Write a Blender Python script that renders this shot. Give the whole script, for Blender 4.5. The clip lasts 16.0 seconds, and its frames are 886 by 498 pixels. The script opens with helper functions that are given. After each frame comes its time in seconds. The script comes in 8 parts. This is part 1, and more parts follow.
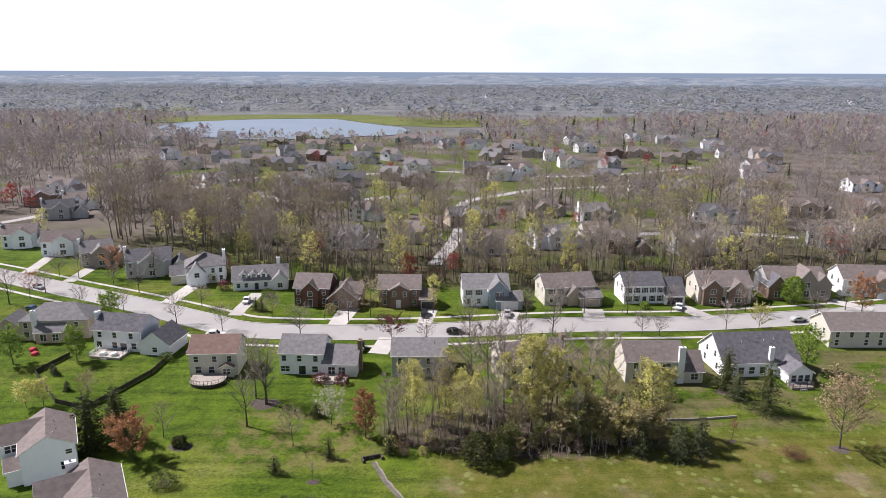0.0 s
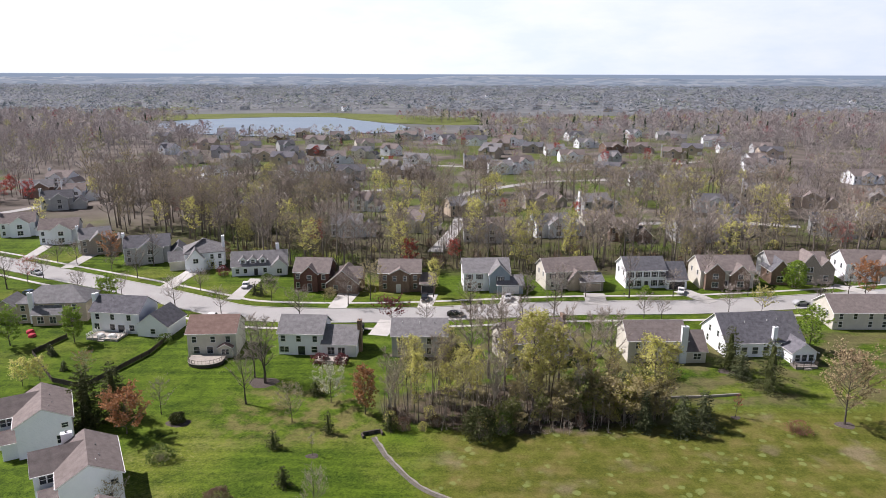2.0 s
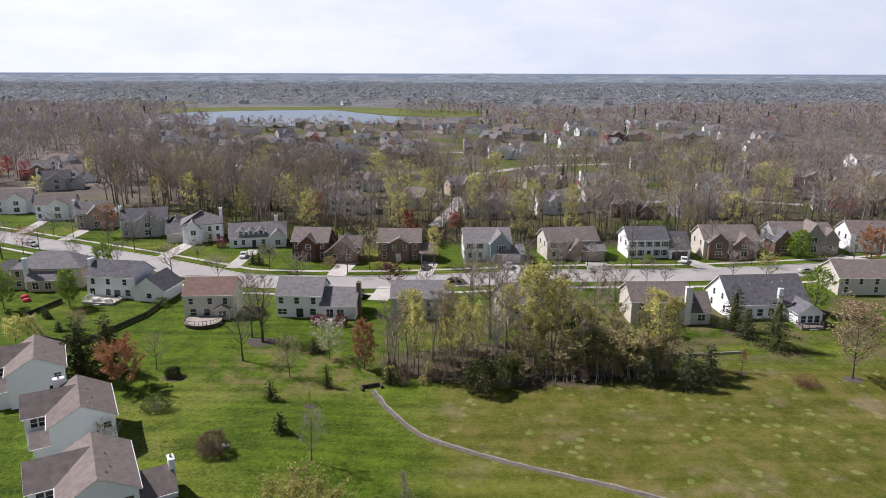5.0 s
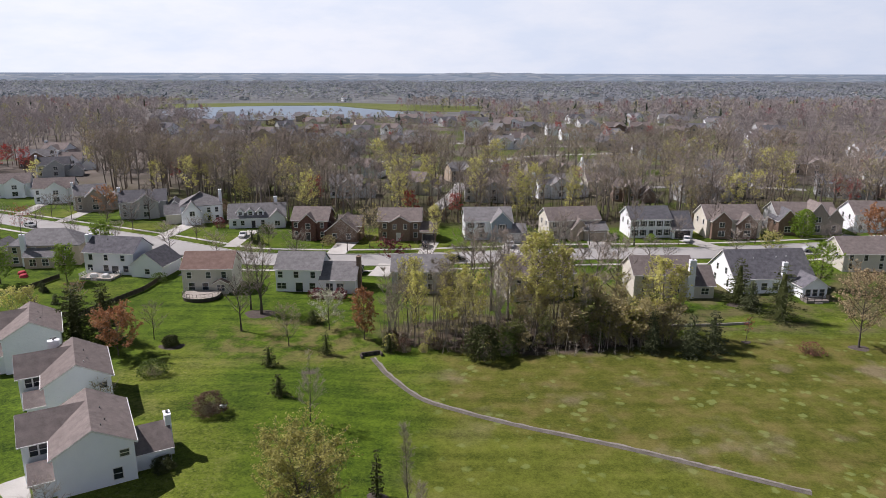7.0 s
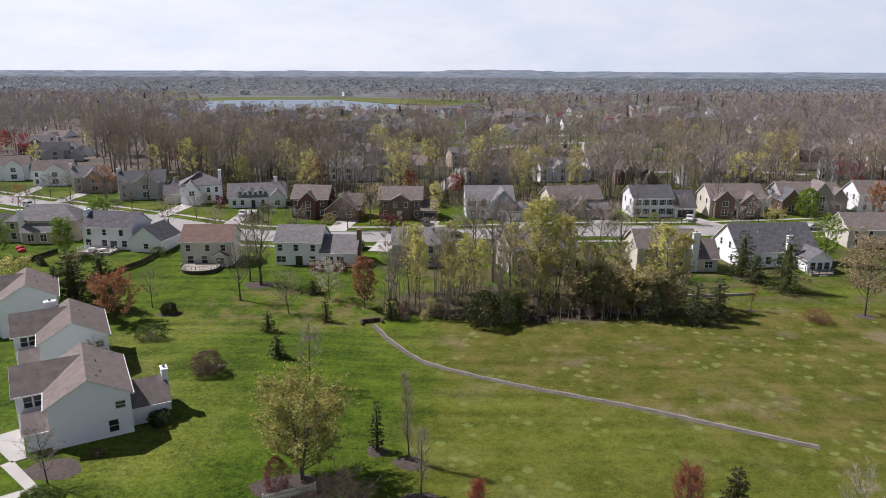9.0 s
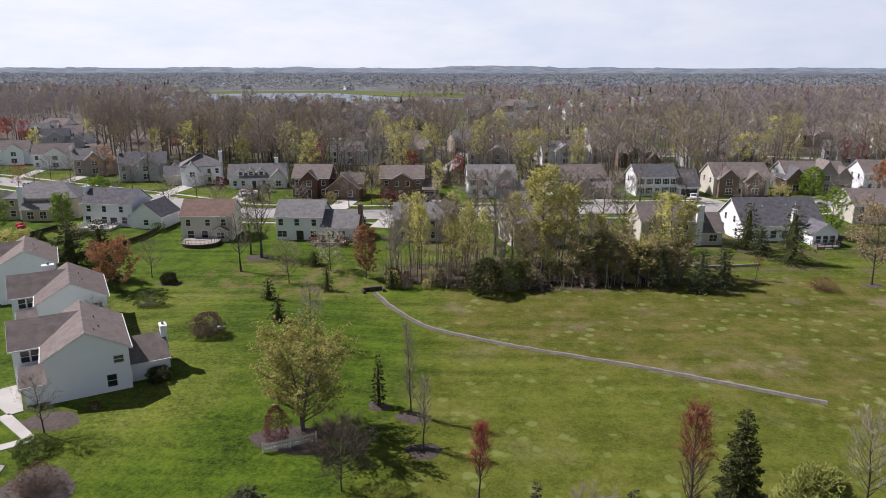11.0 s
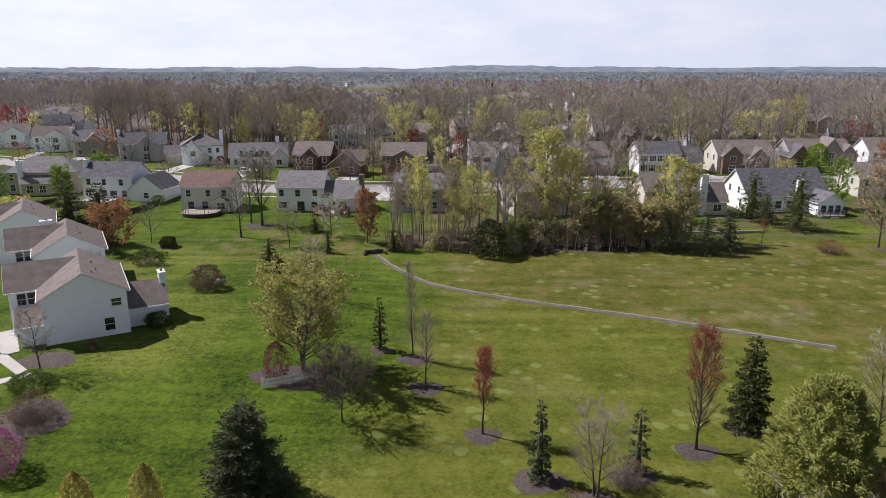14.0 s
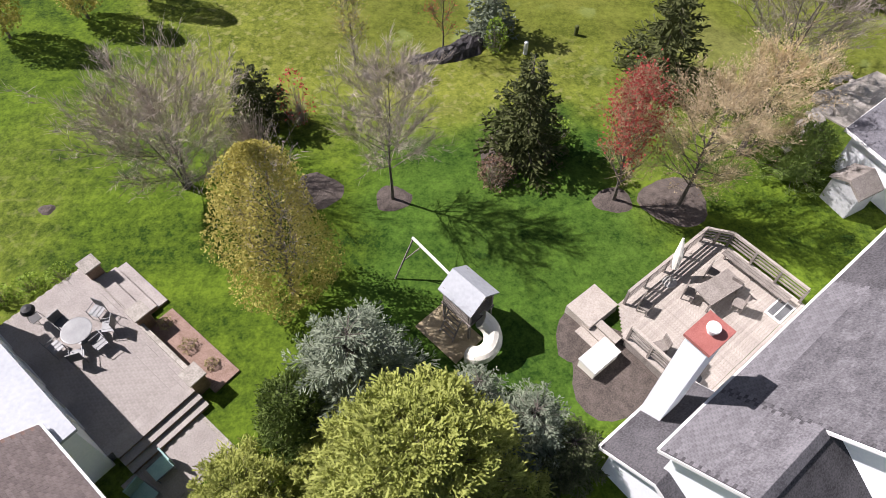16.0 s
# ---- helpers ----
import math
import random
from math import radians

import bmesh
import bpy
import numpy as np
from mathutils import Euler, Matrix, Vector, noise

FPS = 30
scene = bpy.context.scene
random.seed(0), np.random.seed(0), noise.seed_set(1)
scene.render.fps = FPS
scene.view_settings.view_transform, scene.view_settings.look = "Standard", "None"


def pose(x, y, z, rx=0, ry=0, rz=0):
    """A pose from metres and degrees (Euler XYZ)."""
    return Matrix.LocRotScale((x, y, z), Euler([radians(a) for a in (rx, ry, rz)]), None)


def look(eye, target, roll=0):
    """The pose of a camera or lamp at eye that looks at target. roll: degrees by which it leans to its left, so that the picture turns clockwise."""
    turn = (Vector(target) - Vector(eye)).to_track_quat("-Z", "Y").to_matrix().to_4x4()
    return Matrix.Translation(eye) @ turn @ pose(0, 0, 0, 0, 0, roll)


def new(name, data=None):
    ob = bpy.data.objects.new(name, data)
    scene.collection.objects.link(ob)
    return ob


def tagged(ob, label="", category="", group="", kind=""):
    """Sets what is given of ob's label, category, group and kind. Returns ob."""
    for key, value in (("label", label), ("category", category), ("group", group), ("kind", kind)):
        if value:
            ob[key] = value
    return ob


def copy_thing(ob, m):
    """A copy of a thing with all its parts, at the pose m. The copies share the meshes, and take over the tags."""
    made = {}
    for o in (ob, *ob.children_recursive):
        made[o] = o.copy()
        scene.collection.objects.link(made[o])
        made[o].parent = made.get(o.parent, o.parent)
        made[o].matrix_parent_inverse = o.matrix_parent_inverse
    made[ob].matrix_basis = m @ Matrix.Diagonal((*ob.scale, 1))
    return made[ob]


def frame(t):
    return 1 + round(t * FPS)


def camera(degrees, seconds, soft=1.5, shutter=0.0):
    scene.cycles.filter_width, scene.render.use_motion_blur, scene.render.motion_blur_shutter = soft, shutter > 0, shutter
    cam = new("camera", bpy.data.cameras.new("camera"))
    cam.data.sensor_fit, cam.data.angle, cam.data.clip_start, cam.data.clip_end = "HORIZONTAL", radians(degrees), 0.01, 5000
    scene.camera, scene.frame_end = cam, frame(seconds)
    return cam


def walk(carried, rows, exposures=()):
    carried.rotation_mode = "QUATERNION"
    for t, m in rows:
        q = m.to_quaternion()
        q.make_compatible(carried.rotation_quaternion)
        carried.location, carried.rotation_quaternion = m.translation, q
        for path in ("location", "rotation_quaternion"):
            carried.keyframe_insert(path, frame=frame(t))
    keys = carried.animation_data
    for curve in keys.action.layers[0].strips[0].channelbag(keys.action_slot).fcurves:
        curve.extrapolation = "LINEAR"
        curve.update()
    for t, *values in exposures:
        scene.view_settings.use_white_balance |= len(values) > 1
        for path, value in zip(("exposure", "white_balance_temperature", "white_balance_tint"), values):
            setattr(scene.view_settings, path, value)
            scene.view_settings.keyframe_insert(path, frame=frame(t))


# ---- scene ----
cam = camera(66.6, 16.0, soft=0.85)
PATH = [
    (0.0, 0.3, 3.342, 68.675, 0.03, -14.69, 0.22),
    (0.5, 0.285, 3.322, 67.409, 0.05, -14.6, 0.18),
    (1.0, 0.271, 3.307, 66.088, 0.05, -14.51, 0.16),
    (1.5, 0.257, 3.297, 64.717, 0.04, -14.53, 0.14),
    (2.0, 0.243, 3.29, 63.301, 0.04, -14.53, 0.18),
    (2.5, 0.228, 3.287, 61.847, 0.03, -14.54, 0.16),
    (3.0, 0.214, 3.286, 60.362, 0.0, -14.55, 0.21),
    (3.5, 0.2, 3.287, 58.852, -0.01, -14.54, 0.19),
    (4.0, 0.185, 3.289, 57.323, -0.01, -14.56, 0.17),
    (6.5, 0.114, 3.29, 49.632, 0.07, -14.59, 0.15),
    (7.0, 0.1, 3.283, 48.126, 0.07, -14.59, 0.14),
    (7.5, 0.085, 3.273, 46.645, 0.09, -14.62, 0.13),
    (8.0, 0.071, 3.258, 45.193, 0.09, -14.65, 0.14),
    (8.5, 0.057, 3.237, 43.773, 0.12, -14.69, 0.15),
    (9.0, 0.042, 3.211, 42.388, 0.14, -14.75, 0.18),
    (11.5, -0.029, 2.964, 36.073, 0.31, -15.03, 0.05),
    (12.0, -0.043, 2.886, 34.932, 0.33, -15.04, 0.08),
    (12.5, -0.058, 2.798, 33.826, 0.37, -15.05, 0.04),
    (13.0, -0.072, 2.698, 32.753, 0.39, -15.02, 0.07),
    (13.5, -0.086, 2.586, 31.707, 0.42, -14.98, 0.06),
    (14.0, -0.101, 2.46, 30.68, 0.42, -14.96, -0.01),
    (14.1, -0.103, 2.433, 30.476, 0.43, -15.5, 0.15),
    (14.2, -0.106, 2.406, 30.273, 0.44, -17.03, 0.15),
    (14.3, -0.109, 2.378, 30.07, 0.45, -19.0, 0.15),
    (14.4, -0.112, 2.35, 29.867, 0.46, -21.2, 0.15),
    (14.5, -0.115, 2.321, 29.664, 0.47, -23.22, 0.1),
    (14.6, -0.118, 2.291, 29.462, 0.47, -24.95, 0.15),
    (14.7, -0.121, 2.261, 29.259, 0.47, -26.34, 0.15),
    (14.8, -0.123, 2.23, 29.057, 0.47, -27.26, 0.15),
    (14.9, -0.126, 2.199, 28.854, 0.47, -28.08, 0.15),
    (15.0, -0.129, 2.167, 28.651, 0.47, -28.73, 0.17),
    (15.1, -0.132, 2.135, 28.447, 0.44, -30.91, 0.15),
    (15.2, -0.135, 2.101, 28.243, 0.42, -33.45, 0.15),
    (15.3, -0.138, 2.068, 28.039, 0.4, -35.58, 0.15),
    (15.4, -0.141, 2.033, 27.834, 0.38, -38.94, 0.15),
    (15.5, -0.143, 1.998, 27.628, 0.36, -41.29, 0.33),
    (16.0, -0.158, 1.813, 26.583, 0.05, -55.0, 0.47),
]
EXPOSURE = [(t, s, 6380, 19) for t, s in ((0.0, 0.4), (2.0, 0.32), (4.0, 0.19), (6.5, 0.03), (9.0, 0.01), (14.0, 0.05), (14.5, 0.1), (15.0, 0.56), (15.5, 0.64), (16.0, 0.7))]
walk(cam, [(t, pose(x, y, z, 90 + pitch, 0, yaw) @ pose(0, 0, 0, 0, 0, roll)) for t, x, y, z, yaw, pitch, roll in PATH], EXPOSURE)

# ---- light ----
SUN_TO = Vector((-0.94, 0.342, 0)).normalized() * math.cos(radians(47)) + Vector((0, 0, math.sin(radians(47))))
world = bpy.data.worlds.new("sky")
scene.world = world
world.use_nodes = True
wt = world.node_tree
wt.nodes.clear()


def wnode(kind, **values):
    n = wt.nodes.new(kind)
    for k, v in values.items():
        n.inputs[k].default_value = v
    return n


w_out, w_back = wnode("ShaderNodeOutputWorld"), wnode("ShaderNodeBackground", Strength=1.0)
sky = wt.nodes.new("ShaderNodeTexSky")
sky.sky_type, sky.sun_disc = "NISHITA", False
sky.sun_elevation, sky.sun_rotation = radians(47), math.atan2(SUN_TO.x, SUN_TO.y)
sky.air_density, sky.dust_density = 1.0, 1.6
w_dim = wnode("ShaderNodeVectorMath")
w_dim.operation = "SCALE"
w_dim.inputs["Scale"].default_value = 0.036
w_co, w_sep = wt.nodes.new("ShaderNodeTexCoord"), wt.nodes.new("ShaderNodeSeparateXYZ")
w_map = wt.nodes.new("ShaderNodeMapping")
w_map.inputs["Scale"].default_value = (3.0, 3.0, 10.0)
w_noise = wnode("ShaderNodeTexNoise", Scale=2.2, Detail=7.0, Roughness=0.58)
w_cloud = wt.nodes.new("ShaderNodeValToRGB")
w_cloud.color_ramp.elements[0].position, w_cloud.color_ramp.elements[0].color = 0.36, (0.73, 0.81, 0.885, 1)
w_cloud.color_ramp.elements[1].position, w_cloud.color_ramp.elements[1].color = 0.62, (0.84, 0.885, 0.91, 1)
# thin white haze low in the sky, clear blue overhead
w_high = wt.nodes.new("ShaderNodeMapRange")
w_high.interpolation_type = "SMOOTHSTEP"
w_high.inputs["From Min"].default_value, w_high.inputs["From Max"].default_value = 0.1, 0.44
w_mix = wt.nodes.new("ShaderNodeMix")
w_mix.data_type = "RGBA"
# the haze glows towards the sun and is bluer away from it
w_dot = wt.nodes.new("ShaderNodeVectorMath")
w_dot.operation = "DOT_PRODUCT"
w_dot.inputs[1].default_value = SUN_TO
w_glow = wnode("ShaderNodeMapRange")
w_glow.inputs["From Min"].default_value, w_glow.inputs["From Max"].default_value = -0.25, 0.55
w_tint = wt.nodes.new("ShaderNodeValToRGB")
w_tint.color_ramp.elements[0].color, w_tint.color_ramp.elements[1].color = (0.68, 0.72, 0.79, 1), (1, 1, 1, 1)
w_gain = wt.nodes.new("ShaderNodeVectorMath")
w_gain.operation = "MULTIPLY"
w_more = wt.nodes.new("ShaderNodeVectorMath")
w_more.operation = "SCALE"
w_more.inputs["Scale"].default_value = 1.08
# the far country below the horizon: one flat colour with its haze painted in
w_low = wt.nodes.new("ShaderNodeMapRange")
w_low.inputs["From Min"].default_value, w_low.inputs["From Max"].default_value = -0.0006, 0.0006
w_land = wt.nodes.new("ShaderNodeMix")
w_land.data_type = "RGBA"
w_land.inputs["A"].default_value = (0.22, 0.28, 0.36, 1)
for a, b in (
    (w_co.outputs["Generated"], w_sep.inputs[0]), (w_co.outputs["Generated"], w_map.inputs["Vector"]), (w_map.outputs[0], w_noise.inputs["Vector"]),
    (w_noise.outputs[0], w_cloud.inputs[0]), (w_sep.outputs["Z"], w_high.inputs[0]), (w_sep.outputs["Z"], w_low.inputs[0]),
    (sky.outputs[0], w_dim.inputs[0]), (w_high.outputs[0], w_mix.inputs["Factor"]), (w_co.outputs["Generated"], w_dot.inputs[0]), (w_dot.outputs["Value"], w_glow.inputs[0]),
    (w_glow.outputs[0], w_tint.inputs[0]), (w_tint.outputs[0], w_gain.inputs[1]), (w_cloud.outputs[0], w_gain.inputs[0]), (w_gain.outputs[0], w_more.inputs[0]), (w_more.outputs[0], w_mix.inputs["A"]),
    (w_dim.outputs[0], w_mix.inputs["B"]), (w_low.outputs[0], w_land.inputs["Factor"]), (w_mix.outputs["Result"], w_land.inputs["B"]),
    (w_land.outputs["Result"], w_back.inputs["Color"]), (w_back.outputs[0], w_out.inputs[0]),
):
    wt.links.new(a, b)
sun = new("sun", bpy.data.lights.new("sun", "SUN"))
sun.data.energy, sun.data.angle, sun.data.color = 5.0, radians(0.5), (1.0, 0.96, 0.91)
sun.matrix_world = look(SUN_TO * 50, (0, 0, 0))


# ---- materials ----
def material(name, low, high, scale=2.0, rough=0.8, bump=0.2, fine=30.0, vary=0.12, metal=0.0, stretch=(1, 1, 1), waves=None, spec=0.3, sheer=0.0, even=0.0):
    """A surface whose colour runs between two tones with broad and fine noise, a little different on each object."""
    m = bpy.data.materials.new(name)
    m.use_nodes = True
    t = m.node_tree
    b = t.nodes["Principled BSDF"]
    b.inputs["Roughness"].default_value, b.inputs["Metallic"].default_value = rough, metal
    b.inputs["Specular IOR Level"].default_value = spec
    co, mp = t.nodes.new("ShaderNodeTexCoord"), t.nodes.new("ShaderNodeMapping")
    mp.inputs["Scale"].default_value = stretch
    t.links.new(co.outputs["Object"], mp.inputs[0])
    n1, n2 = t.nodes.new("ShaderNodeTexNoise"), t.nodes.new("ShaderNodeTexNoise")
    n1.inputs["Scale"].default_value, n1.inputs["Detail"].default_value = scale, 5
    n2.inputs["Scale"].default_value, n2.inputs["Detail"].default_value = fine, 3
    add = t.nodes.new("ShaderNodeMath")
    add.operation = "MULTIPLY_ADD"
    add.inputs[1].default_value = 0.45
    half = t.nodes.new("ShaderNodeMath")
    half.operation = "MULTIPLY"
    half.inputs[1].default_value = 0.55
    for n in (n1, n2):
        t.links.new(mp.outputs[0], n.inputs["Vector"])
    t.links.new(n2.outputs[0], half.inputs[0])
    t.links.new(n1.outputs[0], add.inputs[0])
    t.links.new(half.outputs[0], add.inputs[2])
    ramp = t.nodes.new("ShaderNodeValToRGB")
    ramp.color_ramp.elements[0].position, ramp.color_ramp.elements[0].color = 0.36, (*low, 1)
    ramp.color_ramp.elements[1].position, ramp.color_ramp.elements[1].color = 0.64, (*high, 1)
    t.links.new(add.outputs[0], ramp.inputs[0])
    info, span, hsv = t.nodes.new("ShaderNodeObjectInfo"), t.nodes.new("ShaderNodeMapRange"), t.nodes.new("ShaderNodeHueSaturation")
    span.inputs["To Min"].default_value, span.inputs["To Max"].default_value = 1 - vary, 1 + vary
    t.links.new(info.outputs["Random"], span.inputs[0])
    t.links.new(span.outputs[0], hsv.inputs["Value"])
    t.links.new(ramp.outputs[0], hsv.inputs["Color"])
    t.links.new(hsv.outputs[0], b.inputs["Base Color"])
    height = add.outputs[0]
    if waves:  # courses of siding or shingles: (how many to the metre, axis)
        wv = t.nodes.new("ShaderNodeTexWave")
        wv.wave_type, wv.bands_direction, wv.wave_profile = "BANDS", waves[1], "SAW"
        wv.inputs["Scale"].default_value = waves[0] * 0.314159 / 2 * 1.0
        wv.inputs["Distortion"].default_value = 0.0
        t.links.new(co.outputs["Object"], wv.inputs[0])
        height = wv.outputs["Fac"]
    if bump:
        bp = t.nodes.new("ShaderNodeBump")
        bp.inputs["Strength"].default_value, bp.inputs["Distance"].default_value = bump, 0.03
        bp.invert = bool(waves)  # each course stands out at its lower edge
        t.links.new(height, bp.inputs["Height"])
        t.links.new(bp.outputs[0], b.inputs["Normal"])
    if even:  # fine twigs and needles take the light of the crown as a whole, not of single blades
        geo, blend = t.nodes.new("ShaderNodeNewGeometry"), t.nodes.new("ShaderNodeMix")
        blend.data_type = "VECTOR"
        blend.inputs["Factor"].default_value = even
        blend.inputs[5].default_value = (-0.3, -0.1, 0.95)
        t.links.new(geo.outputs["Normal"], blend.inputs[4])
        unit = t.nodes.new("ShaderNodeVectorMath")
        unit.operation = "NORMALIZE"
        t.links.new(blend.outputs[1], unit.inputs[0])
        t.links.new(unit.outputs[0], b.inputs["Normal"])
    if sheer:  # thin leaves let light through
        tr, mx = t.nodes.new("ShaderNodeBsdfTranslucent"), t.nodes.new("ShaderNodeMixShader")
        mx.inputs[0].default_value = sheer
        t.links.new(hsv.outputs[0], tr.inputs[0])
        t.links.new(b.outputs[0], mx.inputs[1])
        t.links.new(tr.outputs[0], mx.inputs[2])
        t.links.new(mx.outputs[0], t.nodes["Material Output"].inputs[0])
    return m


SIDING = {k: material("siding_" + k, lo, hi, 0.7, 0.6, 0.5, 9, 0.05, waves=(8, "Z")) for k, lo, hi in (
    ("white", (0.82, 0.85, 0.89), (0.89, 0.91, 0.94)), ("cream", (0.56, 0.53, 0.46), (0.68, 0.65, 0.57)), ("grey", (0.36, 0.37, 0.38), (0.47, 0.48, 0.49)),
    ("blue", (0.2, 0.26, 0.31), (0.28, 0.34, 0.39)), ("tan", (0.4, 0.33, 0.25), (0.52, 0.44, 0.35)), ("green", (0.24, 0.3, 0.27), (0.33, 0.38, 0.34)))}
BRICK = {k: material("brick_" + k, lo, hi, 3.0, 0.85, 0.3, 22, 0.06, waves=(13, "Z")) for k, lo, hi in (
    ("red", (0.1, 0.05, 0.042), (0.2, 0.1, 0.08)), ("brown", (0.15, 0.1, 0.075), (0.27, 0.19, 0.145)), ("stone", (0.26, 0.23, 0.2), (0.4, 0.36, 0.31)))}
ROOF = {k: material("shingle_" + k, lo, hi, 1.1, 0.9, 0.45, 16, 0.08, waves=(7, "Z"), spec=0.15) for k, lo, hi in (
    ("grey", (0.155, 0.15, 0.155), (0.28, 0.273, 0.278)), ("brown", (0.15, 0.127, 0.121), (0.265, 0.227, 0.213)), ("dark", (0.09, 0.09, 0.1), (0.17, 0.17, 0.185)),
    ("red", (0.19, 0.125, 0.105), (0.3, 0.21, 0.18)), ("slate", (0.09, 0.088, 0.1), (0.2, 0.197, 0.218)), ("charcoal", (0.045, 0.043, 0.047), (0.115, 0.11, 0.118)))}
TRIM = material("white_trim", (0.72, 0.72, 0.71), (0.82, 0.82, 0.81), 1.5, 0.5, 0.05)
DARKTRIM = material("dark_trim", (0.03, 0.03, 0.035), (0.06, 0.06, 0.065), 1.5, 0.6, 0.05)
GLASS = material("window_glass", (0.02, 0.025, 0.03), (0.06, 0.07, 0.085), 0.8, 0.06, 0.0, spec=0.8, vary=0.3)
CONCRETE = material("concrete", (0.4, 0.387, 0.365), (0.54, 0.527, 0.5), 0.35, 0.85, 0.15, 12, 0.12)
ASPHALT = material("street_concrete", (0.34, 0.333, 0.325), (0.45, 0.443, 0.432), 0.12, 0.85, 0.1, 5, 0.05)
BARK = material("bark", (0.065, 0.054, 0.046), (0.17, 0.145, 0.126), 3, 0.95, 0.5, 25, 0.2, stretch=(1, 1, 0.25))
WOODBARK = material("pale_bark", (0.13, 0.11, 0.095), (0.27, 0.232, 0.2), 3, 0.95, 0.3, 25, 0.25, stretch=(1, 1, 0.25))
TWIG = material("bare_twigs", (0.3, 0.255, 0.225), (0.48, 0.415, 0.365), 0.7, 0.95, 0, 8, 0.2, spec=0.1)
GREYTWIG = material("grey_twigs", (0.25, 0.215, 0.18), (0.43, 0.375, 0.315), 0.9, 0.95, 0, 8, 0.15, spec=0.1)
BUD = material("spring_buds", (0.5, 0.49, 0.14), (0.74, 0.7, 0.29), 0.6, 0.8, 0, 8, 0.2, spec=0.15, sheer=0.55)
BUDGREY = material("opening_buds", (0.3, 0.26, 0.13), (0.48, 0.42, 0.22), 0.6, 0.85, 0, 8, 0.2, spec=0.15, sheer=0.45)
OLIVEGOLD = material("olive_gold_leaves", (0.36, 0.34, 0.09), (0.58, 0.54, 0.2), 0.8, 0.7, 0, 8, 0.1, spec=0.2, sheer=0.45)
PEARLEAF = material("golden_leaves", (0.33, 0.29, 0.06), (0.54, 0.48, 0.15), 0.8, 0.7, 0, 8, 0.1, spec=0.2, sheer=0.35)
REDBUD = material("red_buds", (0.32, 0.048, 0.042), (0.5, 0.11, 0.095), 0.8, 0.8, 0, 8, 0.15, spec=0.15, sheer=0.35)
RUSTLEAF = material("rust_leaves", (0.32, 0.15, 0.07), (0.49, 0.26, 0.13), 0.8, 0.8, 0, 8, 0.12, spec=0.15, sheer=0.3)
WINE = material("wine_leaves", (0.11, 0.03, 0.035), (0.22, 0.07, 0.075), 0.8, 0.75, 0, 8, 0.1, spec=0.2, sheer=0.3)
MAGENTA = material("magenta_blossom", (0.33, 0.1, 0.24), (0.5, 0.2, 0.38), 0.9, 0.8, 0, 8, 0.1, sheer=0.35)
BLOSSOM = material("white_blossom", (0.4, 0.43, 0.3), (0.6, 0.62, 0.48), 0.9, 0.8, 0, 8, 0.1, sheer=0.35)
NEEDLE = material("dark_needles", (0.035, 0.045, 0.015), (0.12, 0.135, 0.048), 0.9, 0.75, 0, 9, 0.2, spec=0.2, sheer=0.15)
BLUENEEDLE = material("blue_needles", (0.11, 0.14, 0.095), (0.32, 0.36, 0.265), 1.2, 0.75, 0, 9, 0.12, spec=0.2, sheer=0.15)
PINENEEDLE = material("yellow_green_needles", (0.2, 0.235, 0.045), (0.48, 0.51, 0.15), 1.0, 0.75, 0, 9, 0.12, spec=0.2, sheer=0.4, even=0.7)
TANBUD = material("tan_buds", (0.46, 0.36, 0.21), (0.66, 0.54, 0.36), 0.8, 0.8, 0, 8, 0.12, spec=0.15, sheer=0.4)
SOFTNEEDLE = material("grey_green_needles", (0.048, 0.06, 0.028), (0.145, 0.165, 0.08), 0.9, 0.75, 0, 9, 0.15, spec=0.2, sheer=0.15)
BROWNBUSH = material("brown_brush", (0.12, 0.075, 0.055), (0.24, 0.16, 0.115), 1.2, 0.85, 0, 9, 0.15, spec=0.15, sheer=0.2)
THICKLEAF = material("thicket_leaves", (0.13, 0.15, 0.045), (0.26, 0.28, 0.1), 1.2, 0.8, 0, 9, 0.15, spec=0.15, sheer=0.4)
REDBROWN = material("red_brown_brush", (0.17, 0.07, 0.055), (0.31, 0.15, 0.11), 1.2, 0.85, 0, 9, 0.15, spec=0.15, sheer=0.25)
GREENLEAF = material("green_leaves", (0.06, 0.1, 0.02), (0.16, 0.22, 0.05), 1.2, 0.7, 0, 9, 0.2, spec=0.25, sheer=0.25)
LIMELEAF = material("lime_leaves", (0.15, 0.24, 0.03), (0.3, 0.42, 0.06), 1.2, 0.7, 0, 9, 0.12, spec=0.25, sheer=0.3)
MULCH = material("mulch", (0.05, 0.041, 0.036), (0.13, 0.107, 0.093), 2.5, 0.95, 0.6, 18, 0.15)
STONE = material("field_stone", (0.21, 0.195, 0.17), (0.4, 0.37, 0.335), 2, 0.9, 0.5, 14, 0.15)
DECKWOOD = material("weathered_boards", (0.32, 0.285, 0.25), (0.46, 0.415, 0.37), 1.5, 0.85, 0.3, 14, 0.1)
OLDWOOD = material("grey_wood", (0.16, 0.14, 0.125), (0.3, 0.27, 0.245), 2, 0.9, 0.3, 18, 0.12)
PLASTIC = material("cream_plastic", (0.7, 0.68, 0.6), (0.8, 0.78, 0.7), 1.5, 0.4, 0.0, vary=0.04)
METAL = material("grey_metal", (0.12, 0.125, 0.13), (0.22, 0.225, 0.23), 2, 0.5, 0.0, metal=0.3)
BLACK = material("black_plastic", (0.015, 0.015, 0.017), (0.04, 0.04, 0.045), 2, 0.5, 0.0)
